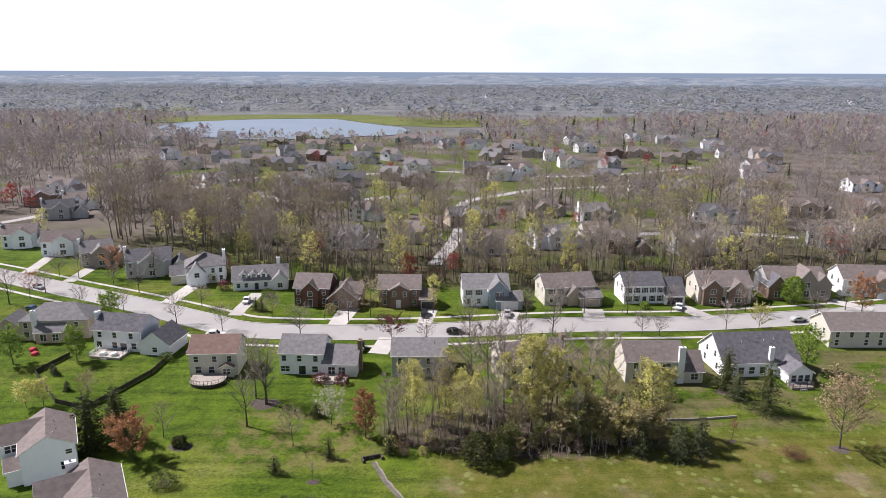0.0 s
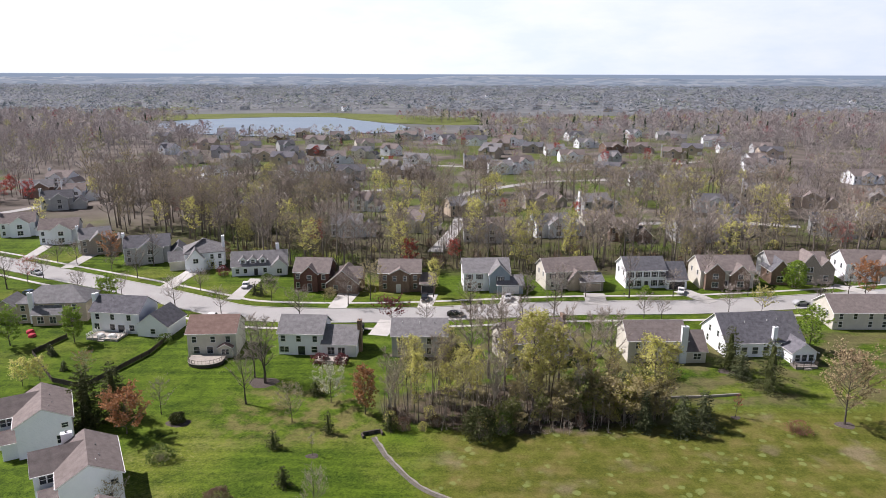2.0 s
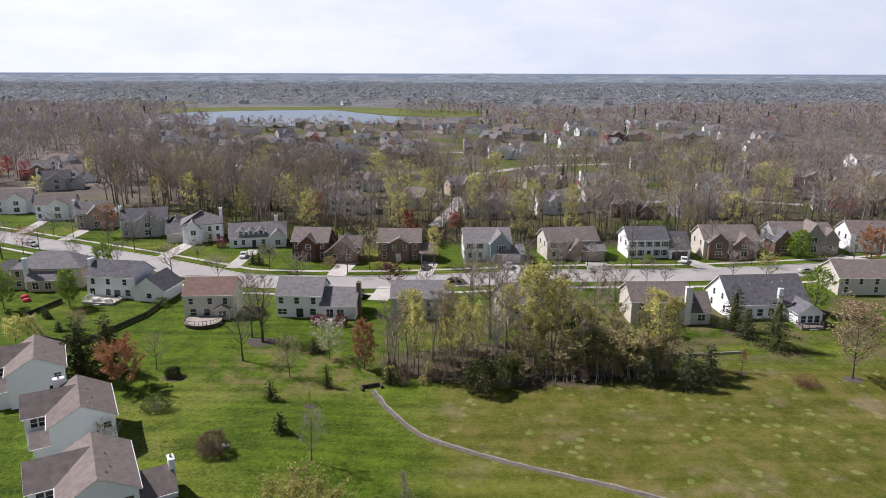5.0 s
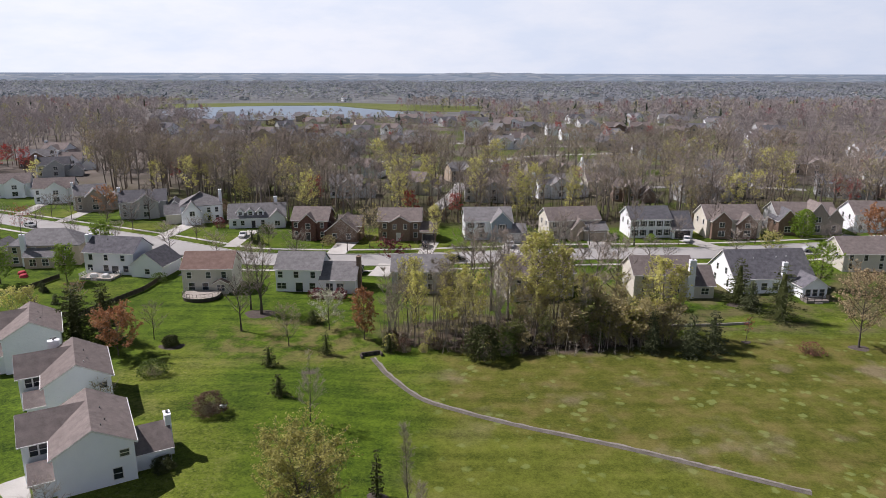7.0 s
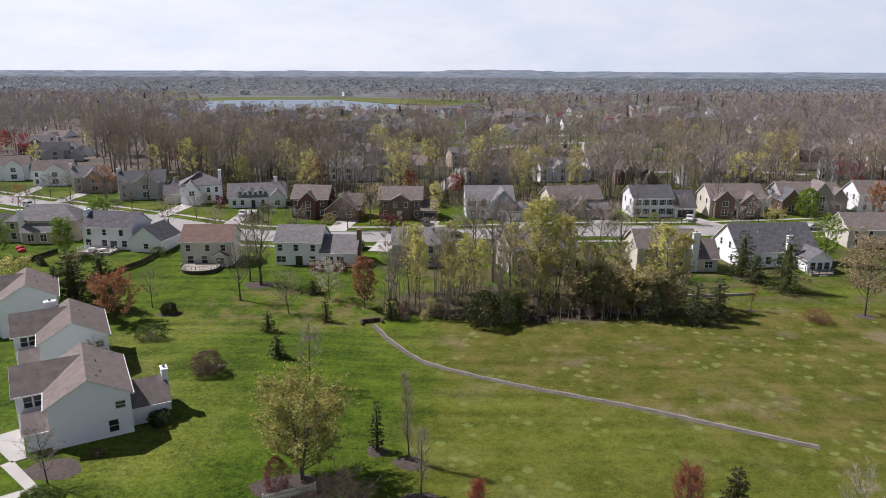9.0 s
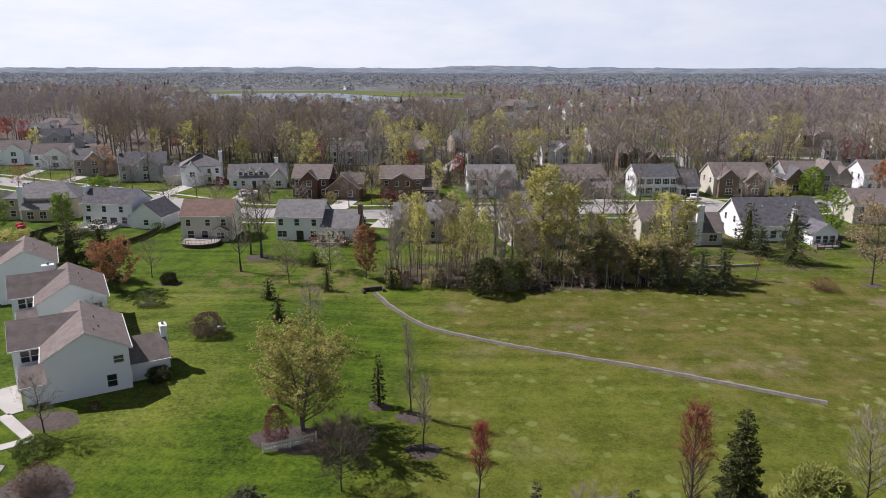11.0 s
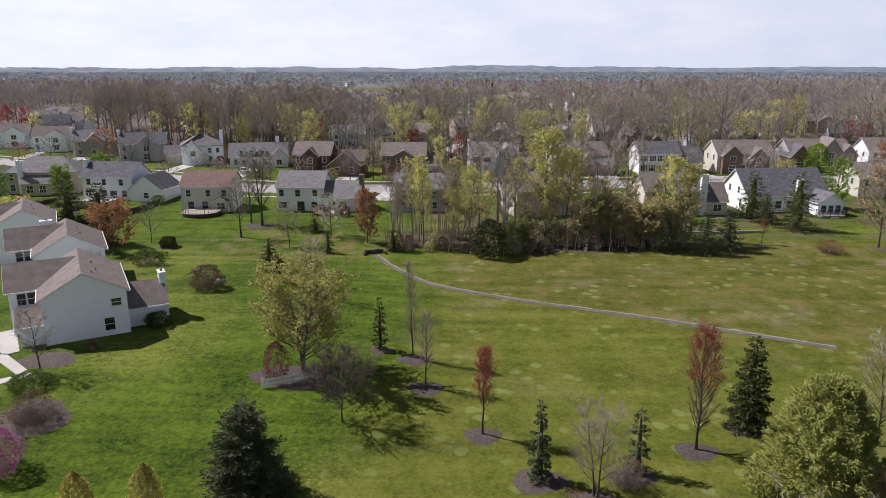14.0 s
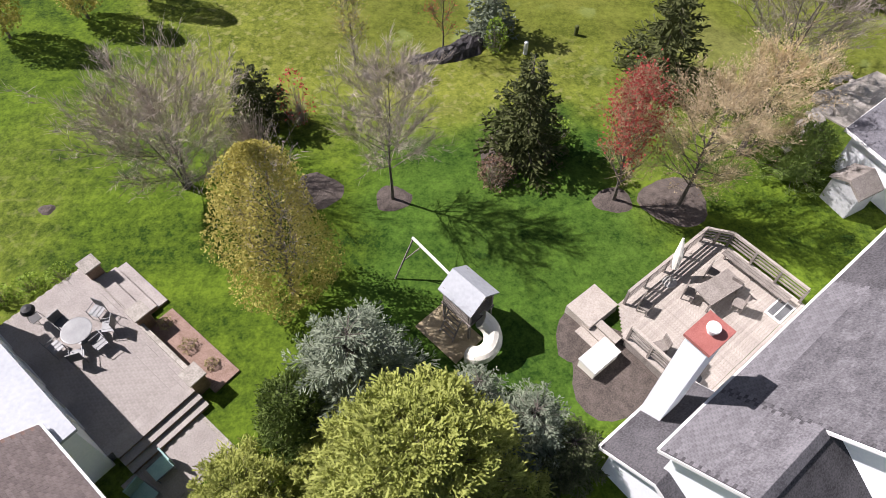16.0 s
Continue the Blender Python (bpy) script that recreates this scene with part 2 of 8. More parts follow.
FENCEWOOD = material("dark_fence", (0.05, 0.042, 0.035), (0.1, 0.085, 0.07), 2, 0.9, 0.2)
PLUM = material("red_fabric", (0.35, 0.03, 0.05), (0.5, 0.06, 0.08), 2, 0.8, 0.1)
TEAL = material("teal_fabric", (0.18, 0.3, 0.29), (0.28, 0.42, 0.4), 2, 0.7, 0.1)
PAVER = material("patio_pavers", (0.26, 0.235, 0.22), (0.37, 0.34, 0.32), 1.2, 0.85, 0.3, 16, 0.06)


# ---- mesh helpers ----
def part(name, bm, mat, parent, label=""):
    """Links a bmesh, or (points, faces), as one mesh object under a thing or a part."""
    me = bpy.data.meshes.new(name)
    if isinstance(bm, tuple):
        me.from_pydata(bm[0], [], bm[1])
    else:
        bm.to_mesh(me)
        bm.free()
    me.materials.append(mat)
    ob = new(name, me)
    ob.parent = parent
    return tagged(ob, label)


def again(ob, parent, m):
    """One more piece on the same mesh."""
    o = new(ob.name.split(".")[0], ob.data)
    o.parent, o.matrix_basis = parent, m
    return o


def thing(name, x, y, label, category, group="", kind="", rz=0.0, z=None):
    e = new(name)
    e.empty_display_size = 0.3
    e.matrix_basis = pose(x, y, ground_z(x, y) if z is None else z, 0, 0, rz)
    return tagged(e, label, category, group, kind)


def box(bm, x0, x1, y0, y1, z0, z1):
    v = [bm.verts.new(p) for p in ((x0, y0, z0), (x1, y0, z0), (x1, y1, z0), (x0, y1, z0), (x0, y0, z1), (x1, y0, z1), (x1, y1, z1), (x0, y1, z1))]
    for f in ((3, 2, 1, 0), (4, 5, 6, 7), (0, 1, 5, 4), (1, 2, 6, 5), (2, 3, 7, 6), (3, 0, 4, 7)):
        bm.faces.new([v[i] for i in f])
    return bm


def boxes(*rows):
    bm = bmesh.new()
    for r in rows:
        box(bm, *r)
    return bm


def extrude(bm, ring, along):
    """A closed prism: a ring of points, pushed along a vector."""
    a = [bm.verts.new(p) for p in ring]
    b = [bm.verts.new(Vector(p) + Vector(along)) for p in ring]
    n = len(ring)
    bm.faces.new(a[::-1])
    bm.faces.new(b)
    for i in range(n):
        bm.faces.new((a[i], a[(i + 1) % n], b[(i + 1) % n], b[i]))
    bmesh.ops.recalc_face_normals(bm, faces=bm.faces)
    return bm


def rod(pts, faces, p, q, r0, r1, n=4):
    """A tapered rod from p to q, added to plain lists."""
    p, q = Vector(p), Vector(q)
    d = (q - p).normalized()
    u = d.orthogonal().normalized()
    w = d.cross(u)
    k = len(pts)
    for c, r in ((p, r0), (q, r1)):
        for i in range(n):
            a = 2 * math.pi * i / n
            pts.append(tuple(c + (u * math.cos(a) + w * math.sin(a)) * r))
    for i in range(n):
        j = (i + 1) % n
        faces.append((k + i, k + j, k + n + j, k + n + i))
    if n > 3:
        faces.append(tuple(k + n + i for i in range(n)))
        faces.append(tuple(k + n - 1 - i for i in range(n)))


def rods(*rows):
    pts, faces = [], []
    for r in rows:
        rod(pts, faces, *r)
    return pts, faces


def lathe(profile, n=16):
    """A turned body from (radius, height) pairs."""
    pts, faces = [], []
    for r, z in profile:
        for i in range(n):
            a = 2 * math.pi * i / n
            pts.append((r * math.cos(a), r * math.sin(a), z))
    for k in range(len(profile) - 1):
        for i in range(n):
            j = (i + 1) % n
            faces.append((k * n + i, k * n + j, k * n + n + j, k * n + n + i))
    faces.append(tuple(range(n))[::-1])
    faces.append(tuple((len(profile) - 1) * n + i for i in range(n)))
    return pts, faces


# ---- ground ----
def ease(v):
    v = min(1.0, max(0.0, v))
    return v * v * (3 - 2 * v)


def ground_z(x, y):
    return 0.4 + 1.9 * ease((2 - x) / 34) * ease((y - 40) / 25) * ease((114 - y) / 24) + 1.4 * ease((y - 160) / 35)


def draped(ring_lines, lift, thick=0.0):
    """A sheet over the ground from two lines of points of the same length (its two edges)."""
    pts, faces = [], []
    a, b = ring_lines
    across = 3
    for p, q in zip(a, b):
        for i in range(across + 1):
            x, y = p[0] + (q[0] - p[0]) * i / across, p[1] + (q[1] - p[1]) * i / across
            pts.append((x, y, ground_z(x, y) + lift))
    for k in range(len(a) - 1):
        for i in range(across):
            s = k * (across + 1) + i
            faces.append((s, s + 1, s + across + 2, s + across + 1))
    if thick:
        n = len(pts)
        pts += [(x, y, z - thick) for x, y, z in pts]
        m = across + 1
        for k in range(len(a) - 1):
            for s in (k * m, k * m + across):
                faces.append((s, s + m, s + m + n, s + n))
        for k in (0, len(a) - 1):
            for i in range(across):
                s = k * m + i
                faces.append((s, s + 1, s + 1 + n, s + n))
    return pts, faces


def smooth_line(points, steps=8):
    out = []
    for i in range(len(points) - 1):
        p0, p1, p2, p3 = (Vector((*points[min(max(i + k, 0), len(points) - 1)], 0)) for k in (-1, 0, 1, 2))
        for s in range(steps):
            t = s / steps
            q = 0.5 * ((2 * p1) + (p2 - p0) * t + (2 * p0 - 5 * p1 + 4 * p2 - p3) * t * t + (3 * p1 - p0 - 3 * p2 + p3) * t ** 3)
            out.append((q.x, q.y))
    return out + [tuple(points[-1])]


def beside(line, d):
    """The line moved sideways by d metres to its left."""
    out = []
    for i, (x, y) in enumerate(line):
        a, b = line[max(i - 1, 0)], line[min(i + 1, len(line) - 1)]
        n = math.hypot(b[0] - a[0], b[1] - a[1]) or 1
        out.append((x - (b[1] - a[1]) / n * d, y + (b[0] - a[0]) / n * d))
    return out


def ground_material():
    """Mown grass, rougher meadow, leaf litter under the woods: soft-edged zones laid out on the plan, broken up by
    noise; far ground is greyed for haze.
    """
    m = bpy.data.materials.new("grass_and_litter")
    m.use_nodes = True
    t = m.node_tree
    b = t.nodes["Principled BSDF"]
    b.inputs["Roughness"].default_value, b.inputs["Specular IOR Level"].default_value = 0.95, 0.1
    co, sp = t.nodes.new("ShaderNodeTexCoord"), t.nodes.new("ShaderNodeSeparateXYZ")
    t.links.new(co.outputs["Object"], sp.inputs[0])

    def noise_at(scale, detail=4.0):
        n = t.nodes.new("ShaderNodeTexNoise")
        n.inputs["Scale"].default_value, n.inputs["Detail"].default_value = scale, detail
        t.links.new(co.outputs["Object"], n.inputs["Vector"])
        return n.outputs[0]

    def math_of(op, a, c, d=None):
        n = t.nodes.new("ShaderNodeMath")
        n.operation = op
        for i, v in enumerate((a, c, d)):
            if v is None:
                continue
            if isinstance(v, (int, float)):
                n.inputs[i].default_value = v
            else:
                t.links.new(v, n.inputs[i])
        return n.outputs[0]

    def ramp(v, a, c):
        n = t.nodes.new("ShaderNodeMapRange")
        n.interpolation_type = "SMOOTHSTEP"
        n.inputs["From Min"].default_value, n.inputs["From Max"].default_value = a, c
        t.links.new(v, n.inputs[0])
        return n.outputs[0]

    def tones(v, lo, hi, a=0.38, c=0.62):
        n = t.nodes.new("ShaderNodeValToRGB")
        n.color_ramp.elements[0].position, n.color_ramp.elements[0].color = a, (*lo, 1)
        n.color_ramp.elements[1].position, n.color_ramp.elements[1].color = c, (*hi, 1)
        t.links.new(v, n.inputs[0])
        return n.outputs[0]

    def mixed(f, a, c):
        n = t.nodes.new("ShaderNodeMix")
        n.data_type = "RGBA"
        for k, v in (("Factor", f), ("A", a), ("B", c)):
            if isinstance(v, (int, float)):
                n.inputs[k].default_value = v
            elif isinstance(v, tuple):
                n.inputs[k].default_value = (*v, 1)
            else:
                t.links.new(v, n.inputs[k])
        return n.outputs["Result"]

    big, mid, small, tiny = noise_at(0.035, 3), noise_at(0.22, 5), noise_at(1.3, 5), noise_at(9.0, 4)
    x = math_of("MULTIPLY_ADD", math_of("SUBTRACT", mid, 0.5), 9.0, sp.outputs["X"])
    y = math_of("MULTIPLY_ADD", math_of("SUBTRACT", mid, 0.5), 9.0, sp.outputs["Y"])
    tuft = noise_at(3.2, 4)
    grain = math_of("ADD", math_of("MULTIPLY", tiny, 0.34), math_of("ADD", math_of("MULTIPLY", small, 0.3), math_of("MULTIPLY", tuft, 0.36)))
    # mown strips: long soft streaks across the slope
    sm = t.nodes.new("ShaderNodeMapping")
    sm.inputs["Scale"].default_value, sm.inputs["Rotation"].default_value = (0.05, 0.8, 1.0), (0, 0, 0.12)
    t.links.new(co.outputs["Object"], sm.inputs["Vector"])
    sn = t.nodes.new("ShaderNodeTexNoise")
    sn.inputs["Scale"].default_value, sn.inputs["Detail"].default_value = 0.7, 4.0
    t.links.new(sm.outputs[0], sn.inputs["Vector"])
    streak = sn.outputs[0]
    grain = math_of("ADD", math_of("MULTIPLY", grain, 0.62), math_of("ADD", math_of("MULTIPLY", streak, 0.2), math_of("MULTIPLY", mid, 0.18)))
    # the slope between the young trees and the mulch heap is thinner and yellower than the watered lawns
    thin = math_of("MULTIPLY", math_of("MULTIPLY", ramp(y, 25.0, 33.0), math_of("SUBTRACT", 1.0, ramp(y, 42.0, 54.0))), math_of("MULTIPLY", ramp(x, -22.0, -9.0), math_of("SUBTRACT", 1.0, math_of("MULTIPLY", ramp(x, 3.0, 14.0), 0.6))))
    thin = math_of("MAXIMUM", math_of("MULTIPLY", thin, 0.85), math_of("MULTIPLY", ramp(big, 0.48, 0.68), 0.55))
    lawn = mixed(thin, tones(grain, (0.017, 0.04, 0.005), (0.113, 0.175, 0.015), 0.41, 0.59), tones(grain, (0.07, 0.09, 0.012), (0.25, 0.26, 0.048), 0.41, 0.59))
    dry = mixed(ramp(mid, 0.42, 0.7), tones(grain, (0.045, 0.056, 0.008), (0.152, 0.163, 0.03)), tones(grain, (0.085, 0.078, 0.02), (0.19, 0.165, 0.055)))
    # clover rings and worn spots in the meadow
    vor = t.nodes.new("ShaderNodeTexVoronoi")
    vor.inputs["Scale"].default_value = 0.42
    t.links.new(co.outputs["Object"], vor.inputs["Vector"])
    spots = math_of("MULTIPLY", math_of("SUBTRACT", 1.0, ramp(math_of("MULTIPLY_ADD", math_of("SUBTRACT", small, 0.5), 0.55, vor.outputs["Distance"]), 0.19, 0.31)), ramp(noise_at(0.13, 2), 0.42, 0.56))
    dry = mixed(math_of("MULTIPLY", spots, 0.6), dry, (0.22, 0.27, 0.09))
    bare = math_of("MULTIPLY", ramp(noise_at(0.09, 4), 0.54, 0.7), 0.75)
    dry = mixed(bare, dry, tones(grain, (0.15, 0.12, 0.07), (0.28, 0.23, 0.155)))
    worn = math_of("MULTIPLY", ramp(noise_at(0.16, 5), 0.53, 0.7), ramp(small, 0.3, 0.6))
    lawn = mixed(math_of("MULTIPLY", math_of("MULTIPLY", worn, thin), 0.7), lawn, (0.24, 0.22, 0.09))
    straw = math_of("MULTIPLY", math_of("MULTIPLY", ramp(noise_at(2.2, 3), 0.55, 0.66), thin), 0.55)
    lawn = mixed(straw, lawn, (0.33, 0.31, 0.14))
    px_, py_ = math_of("DIVIDE", math_of("SUBTRACT", x, 3.0), 8.5), math_of("DIVIDE", math_of("SUBTRACT", y, 20.0), 9.5)
    lush = math_of("SUBTRACT", 1.0, ramp(math_of("ADD", math_of("MULTIPLY", px_, px_), math_of("MULTIPLY", py_, py_)), 0.45, 1.3))
    lawn = mixed(math_of("MULTIPLY", lush, 0.75), lawn, tones(grain, (0.012, 0.04, 0.006), (0.062, 0.135, 0.02), 0.41, 0.59))
    # the meadow lies east of a slanting line, up to the back gardens
    edge = math_of("MULTIPLY_ADD", y, -0.12, math_of("ADD", x, 17.0))
    meadow = math_of("MULTIPLY", ramp(edge, -2.0, 9.0), math_of("MULTIPLY", ramp(y, 29.0, 37.0), math_of("SUBTRACT", 1.0, ramp(y, 119.0, 126.0))))
    north = ramp(math_of("ADD", math_of("MULTIPLY_ADD", x, 0.55, y), -96.0), -9.0, 7.0)
    green_meadow = mixed(math_of("MULTIPLY", spots, 0.5), tones(grain, (0.042, 0.058, 0.007), (0.166, 0.198, 0.029)), (0.22, 0.27, 0.09))
    col = mixed(meadow, lawn, mixed(math_of("MULTIPLY_ADD", north, 0.72, 0.28), green_meadow, dry))
    litter = mixed(ramp(noise_at(0.6, 5), 0.5, 0.66), tones(grain, (0.035, 0.027, 0.02), (0.135, 0.106, 0.083)), tones(grain, (0.03, 0.042, 0.012), (0.1, 0.11, 0.04)))
    ex, ey = math_of("DIVIDE", math_of("SUBTRACT", x, 15.0), 27.0), math_of("DIVIDE", math_of("SUBTRACT", y, 123.0), 10.0)
    inside = math_of("ADD", math_of("MULTIPLY", ex, ex), math_of("MULTIPLY", ey, ey))
    col = mixed(math_of("SUBTRACT", 1.0, ramp(inside, 0.75, 1.2)), col, litter)
    beyond = math_of("SUBTRACT", y, math_of("MULTIPLY", math_of("MAXIMUM", math_of("MULTIPLY_ADD", x, -1.0, -62.0), 0.0), 0.62))
    woods = math_of("MULTIPLY", ramp(beyond, 204.0, 213.0), ramp(noise_at(0.02, 4), 0.3, 0.5))
    col = mixed(math_of("MULTIPLY", woods, 0.85), col, litter)
    # beds and bare soil round the back gardens east of the woodlot
    beds = math_of("MULTIPLY", math_of("MULTIPLY", ramp(y, 122.0, 127.0), math_of("SUBTRACT", 1.0, ramp(y, 160.0, 168.0))), math_of("MULTIPLY", ramp(x, -16.0, -4.0), ramp(noise_at(0.11, 4), 0.43, 0.56)))
    col = mixed(math_of("MULTIPLY", beds, 0.85), col, tones(grain, (0.06, 0.055, 0.025), (0.17, 0.15, 0.075)))
    # worn, leaf-strewn grass under the trees at the west end of the woodlot
    lx, ly = math_of("DIVIDE", math_of("SUBTRACT", x, -27.0), 19.0), math_of("DIVIDE", math_of("SUBTRACT", y, 121.0), 14.0)
    near_trees = math_of("SUBTRACT", 1.0, ramp(math_of("ADD", math_of("MULTIPLY", lx, lx), math_of("MULTIPLY", ly, ly)), 0.3, 1.3))
    col = mixed(math_of("MULTIPLY", math_of("MULTIPLY", near_trees, ramp(noise_at(0.3, 5), 0.42, 0.62)), 0.75), col, tones(grain, (0.09, 0.08, 0.03), (0.24, 0.2, 0.09)))
    far_floor = tones(noise_at(0.05, 5), (0.09, 0.077, 0.068), (0.19, 0.165, 0.15))
    col = mixed(math_of("MULTIPLY", math_of("MULTIPLY", ramp(y, 240.0, 330.0), ramp(noise_at(0.02, 4), 0.28, 0.42)), 0.9), col, far_floor)
    # far ground fades to this grey: haze put into its colour
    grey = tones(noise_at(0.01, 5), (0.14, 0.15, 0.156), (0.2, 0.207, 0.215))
    # yards of the suburb show between the trees
    yards = math_of("MULTIPLY", math_of("MULTIPLY", ramp(y, 250.0, 300.0), math_of("SUBTRACT", 1.0, ramp(y, 640.0, 760.0))), math_of("MULTIPLY", ramp(noise_at(0.028, 3), 0.43, 0.54), math_of("MULTIPLY", ramp(math_of("MULTIPLY_ADD", y, 0.33, x), -15.0, 15.0), ramp(math_of("MULTIPLY_ADD", y, 0.42, math_of("MULTIPLY", x, -1.0)), -15.0, 15.0))))
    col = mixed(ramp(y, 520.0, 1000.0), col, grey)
    col = mixed(math_of("MULTIPLY", yards, 0.8), col, tones(grain, (0.04, 0.065, 0.008), (0.13, 0.17, 0.025)))
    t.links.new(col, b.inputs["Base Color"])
    bp = t.nodes.new("ShaderNodeBump")
    bp.inputs["Strength"].default_value, bp.inputs["Distance"].default_value = 0.6, 0.08
    t.links.new(grain, bp.inputs["Height"])
    t.links.new(bp.outputs[0], b.inputs["Normal"])
    return m


def build_ground():
    """One sheet: close squares near the camera, wider ones out to the horizon."""
    xs = sorted(set([-4900, -3500, -2400, -1600, -1000, -650, -400, -280] + list(range(-200, 201, 4)) + [280, 400, 650, 1000, 1600, 2400, 3500, 4900]))
    ys = sorted(set([-600, -200, -60] + list(range(-20, 260, 4)) + [300, 360, 450, 600, 800, 1050, 1400, 1900, 2600, 3400, 4200, 4950]))
    pts, faces, n = [], [], len(xs)
    for y in ys:
        for x in xs:
            pts.append((x, y, ground_z(x, y)))
    for j in range(len(ys) - 1):
        for i in range(n - 1):
            k = j * n + i
            faces.append((k, k + 1, k + n + 1, k + n))
    g = part("ground", (pts, faces), ground_material(), None)
    for p in g.data.polygons:
        p.use_smooth = True
    tagged(g, "green spring lawns, dry meadow and leaf litter", "ground", "", "structure")


build_ground()

STREET = smooth_line([(190, 203), (150, 194), (113, 186), (72, 180), (34, 178.5), (-13, 173.5), (-50, 174), (-66, 180), (-82, 188), (-100, 197), (-119, 206), (-134, 213.5), (-151, 222), (-190, 240), (-240, 262)], 6)


def strip(name, line, left, right, lift, mat, label, category, thick=0.0):
    return tagged(part(name, draped((beside(line, left), beside(line, right)), lift, thick), mat, None), label, category, "", "structure")


strip("road", STREET, 4.6, -4.6, 0.03, ASPHALT, "pale grey concrete residential street", "road")
for s in (1, -1):
    strip("kerb", STREET, s * 4.6, s * 4.85, 0.16, CONCRETE, "pale concrete kerb along the street", "kerb", 0.3)
    strip("pavement", STREET, s * 8.2, s * 9.3, 0.06, CONCRETE, "narrow concrete pavement beside the lawns", "pavement", 0.15)


def driveway(x0, y0, x1, y1, w0, w1):
    n = math.hypot(x1 - x0, y1 - y0)
    ux, uy = -(y1 - y0) / n, (x1 - x0) / n
    a, b = [], []
    for i in range(7):
        t = i / 6
        w, x, y = w0 + (w1 - w0) * t, x0 + (x1 - x0) * t, y0 + (y1 - y0) * t
        a.append((x + ux * w / 2, y + uy * w / 2))
        b.append((x - ux * w / 2, y - uy * w / 2))
    d = part("driveway", draped((a, b), 0.09, 0.2), CONCRETE, None)
    return tagged(d, "pale concrete driveway to the garage", "driveway", "driveways", "structure")


# ---- plants ----
def sliver(pts, faces, p, d, w):
    """A twig: one long thin triangle."""
    side = d.cross(Vector((random.uniform(-1, 1), random.uniform(-1, 1), random.uniform(-1, 1))))
    side = side.normalized() * w / 2 if side.length > 1e-6 else Vector((w / 2, 0, 0))
    k = len(pts)
    pts.extend((tuple(p + side), tuple(p - side), tuple(p + d)))
    faces.append((k, k + 1, k + 2))


def leaf(pts, faces, p, s, flat=0.5):
    """A leaf or clump: a bent pair of triangles, turned at random."""
    a = Vector((random.gauss(0, 1), random.gauss(0, 1), random.gauss(0, flat))).normalized() * s
    c = a.cross(Vector((random.gauss(0, 1), random.gauss(0, 1), random.gauss(0, 1)))).normalized() * s * 0.55
    k = len(pts)
    pts.extend((tuple(p - a), tuple(p + c), tuple(p + a), tuple(p - c + Vector((0, 0, s * 0.2)))))
    faces.append((k, k + 1, k + 2, k + 3))


def branching(height, spread, clear, limbs, subs, twigs, twig_w, rise=0.7, trunk_r=None, stems=1, seed=0, leaves=0, leaf_s=0.1, twig_l=1.0, round_top=0.5, tip_only=0.0):
    """Trunk with limbs, and its crown of twigs and leaves, as two meshes' points and faces."""
    random.seed(seed)
    wood, crown, lvs = ([], []), ([], []), ([], [])
    tr = trunk_r or height * 0.014
    ends = []
    for s in range(stems):
        lean = Vector((random.uniform(-1, 1), random.uniform(-1, 1), 0)) * (0.06 if stems == 1 else 0.22) * height
        base = Vector((random.uniform(-1, 1), random.uniform(-1, 1), 0)) * (0 if stems == 1 else 0.25)
        line = [base + lean * (k / 6) ** 1.5 + Vector((random.uniform(-1, 1), random.uniform(-1, 1), 0)) * height * 0.008 * min(k, 1) + Vector((0, 0, height * 0.96 * k / 6 - (0.15 if k == 0 else 0))) for k in range(7)]
        for k in range(6):
            rod(*wood, line[k], line[k + 1], tr * (1 - k / 6.5) * (1.25 if k == 0 else 1), tr * (1 - (k + 1) / 6.5), 6)
        for i in range(limbs // stems):
            f = clear + (1 - clear) * ((i + random.random()) / max(1, limbs // stems)) * 0.96
            k = min(5, int(f * 6))
            p = line[k].lerp(line[k + 1], f * 6 - k)
            g = (f - clear) / (1 - clear)
            reach = spread * (math.sin(math.pi * min(1, 0.22 + g * 0.78)) ** round_top) * random.uniform(0.7, 1.05)
            az = i * 2.4 + random.uniform(-0.5, 0.5)
            up = rise * random.uniform(0.75, 1.25)
            d = Vector((math.cos(az), math.sin(az), up)).normalized()
            q = p + d * reach * 0.55
            r = q + Vector((math.cos(az + random.uniform(-0.4, 0.4)), math.sin(az + random.uniform(-0.4, 0.4)), up * 1.5)).normalized() * reach * 0.5
            lr = tr * 0.42 * (1 - 0.75 * g)
            rod(*wood, p, q, lr, lr * 0.6, 3)
            rod(*wood, q, r, lr * 0.6, lr * 0.15, 3)
            for j in range(subs):
                u = random.uniform(0.3, 1.0)
                o = p.lerp(q, u * 1.6) if u < 0.62 else q.lerp(r, (u - 0.62) / 0.38)
                v = (d + Vector((random.gauss(0, 0.6), random.gauss(0, 0.6), random.gauss(0.25, 0.35)))).normalized() * reach * random.uniform(0.25, 0.5)
                rod(*wood, o, o + v, lr * 0.3, lr * 0.08, 3)
                ends.append((o, v))
            ends.append((q, r - q))
        ends.append((line[5], line[6] - line[5]))
    for i in range(twigs):
        o, v = random.choice(ends)
        p = o + v * random.uniform(0.15, 1.0)
        d = (v.normalized() * 0.8 + Vector((random.gauss(0, 0.55), random.gauss(0, 0.55), random.gauss(0.3, 0.4)))).normalized() * twig_l * random.uniform(0.5, 1.3)
        sliver(*crown, p, d, twig_w * random.uniform(0.6, 1.3))
        if i < leaves:
            if p.z + d.z > height * tip_only:
                leaf(*lvs, p + d * random.uniform(0.3, 1.05), leaf_s * random.uniform(0.6, 1.4))
    return wood, crown, lvs


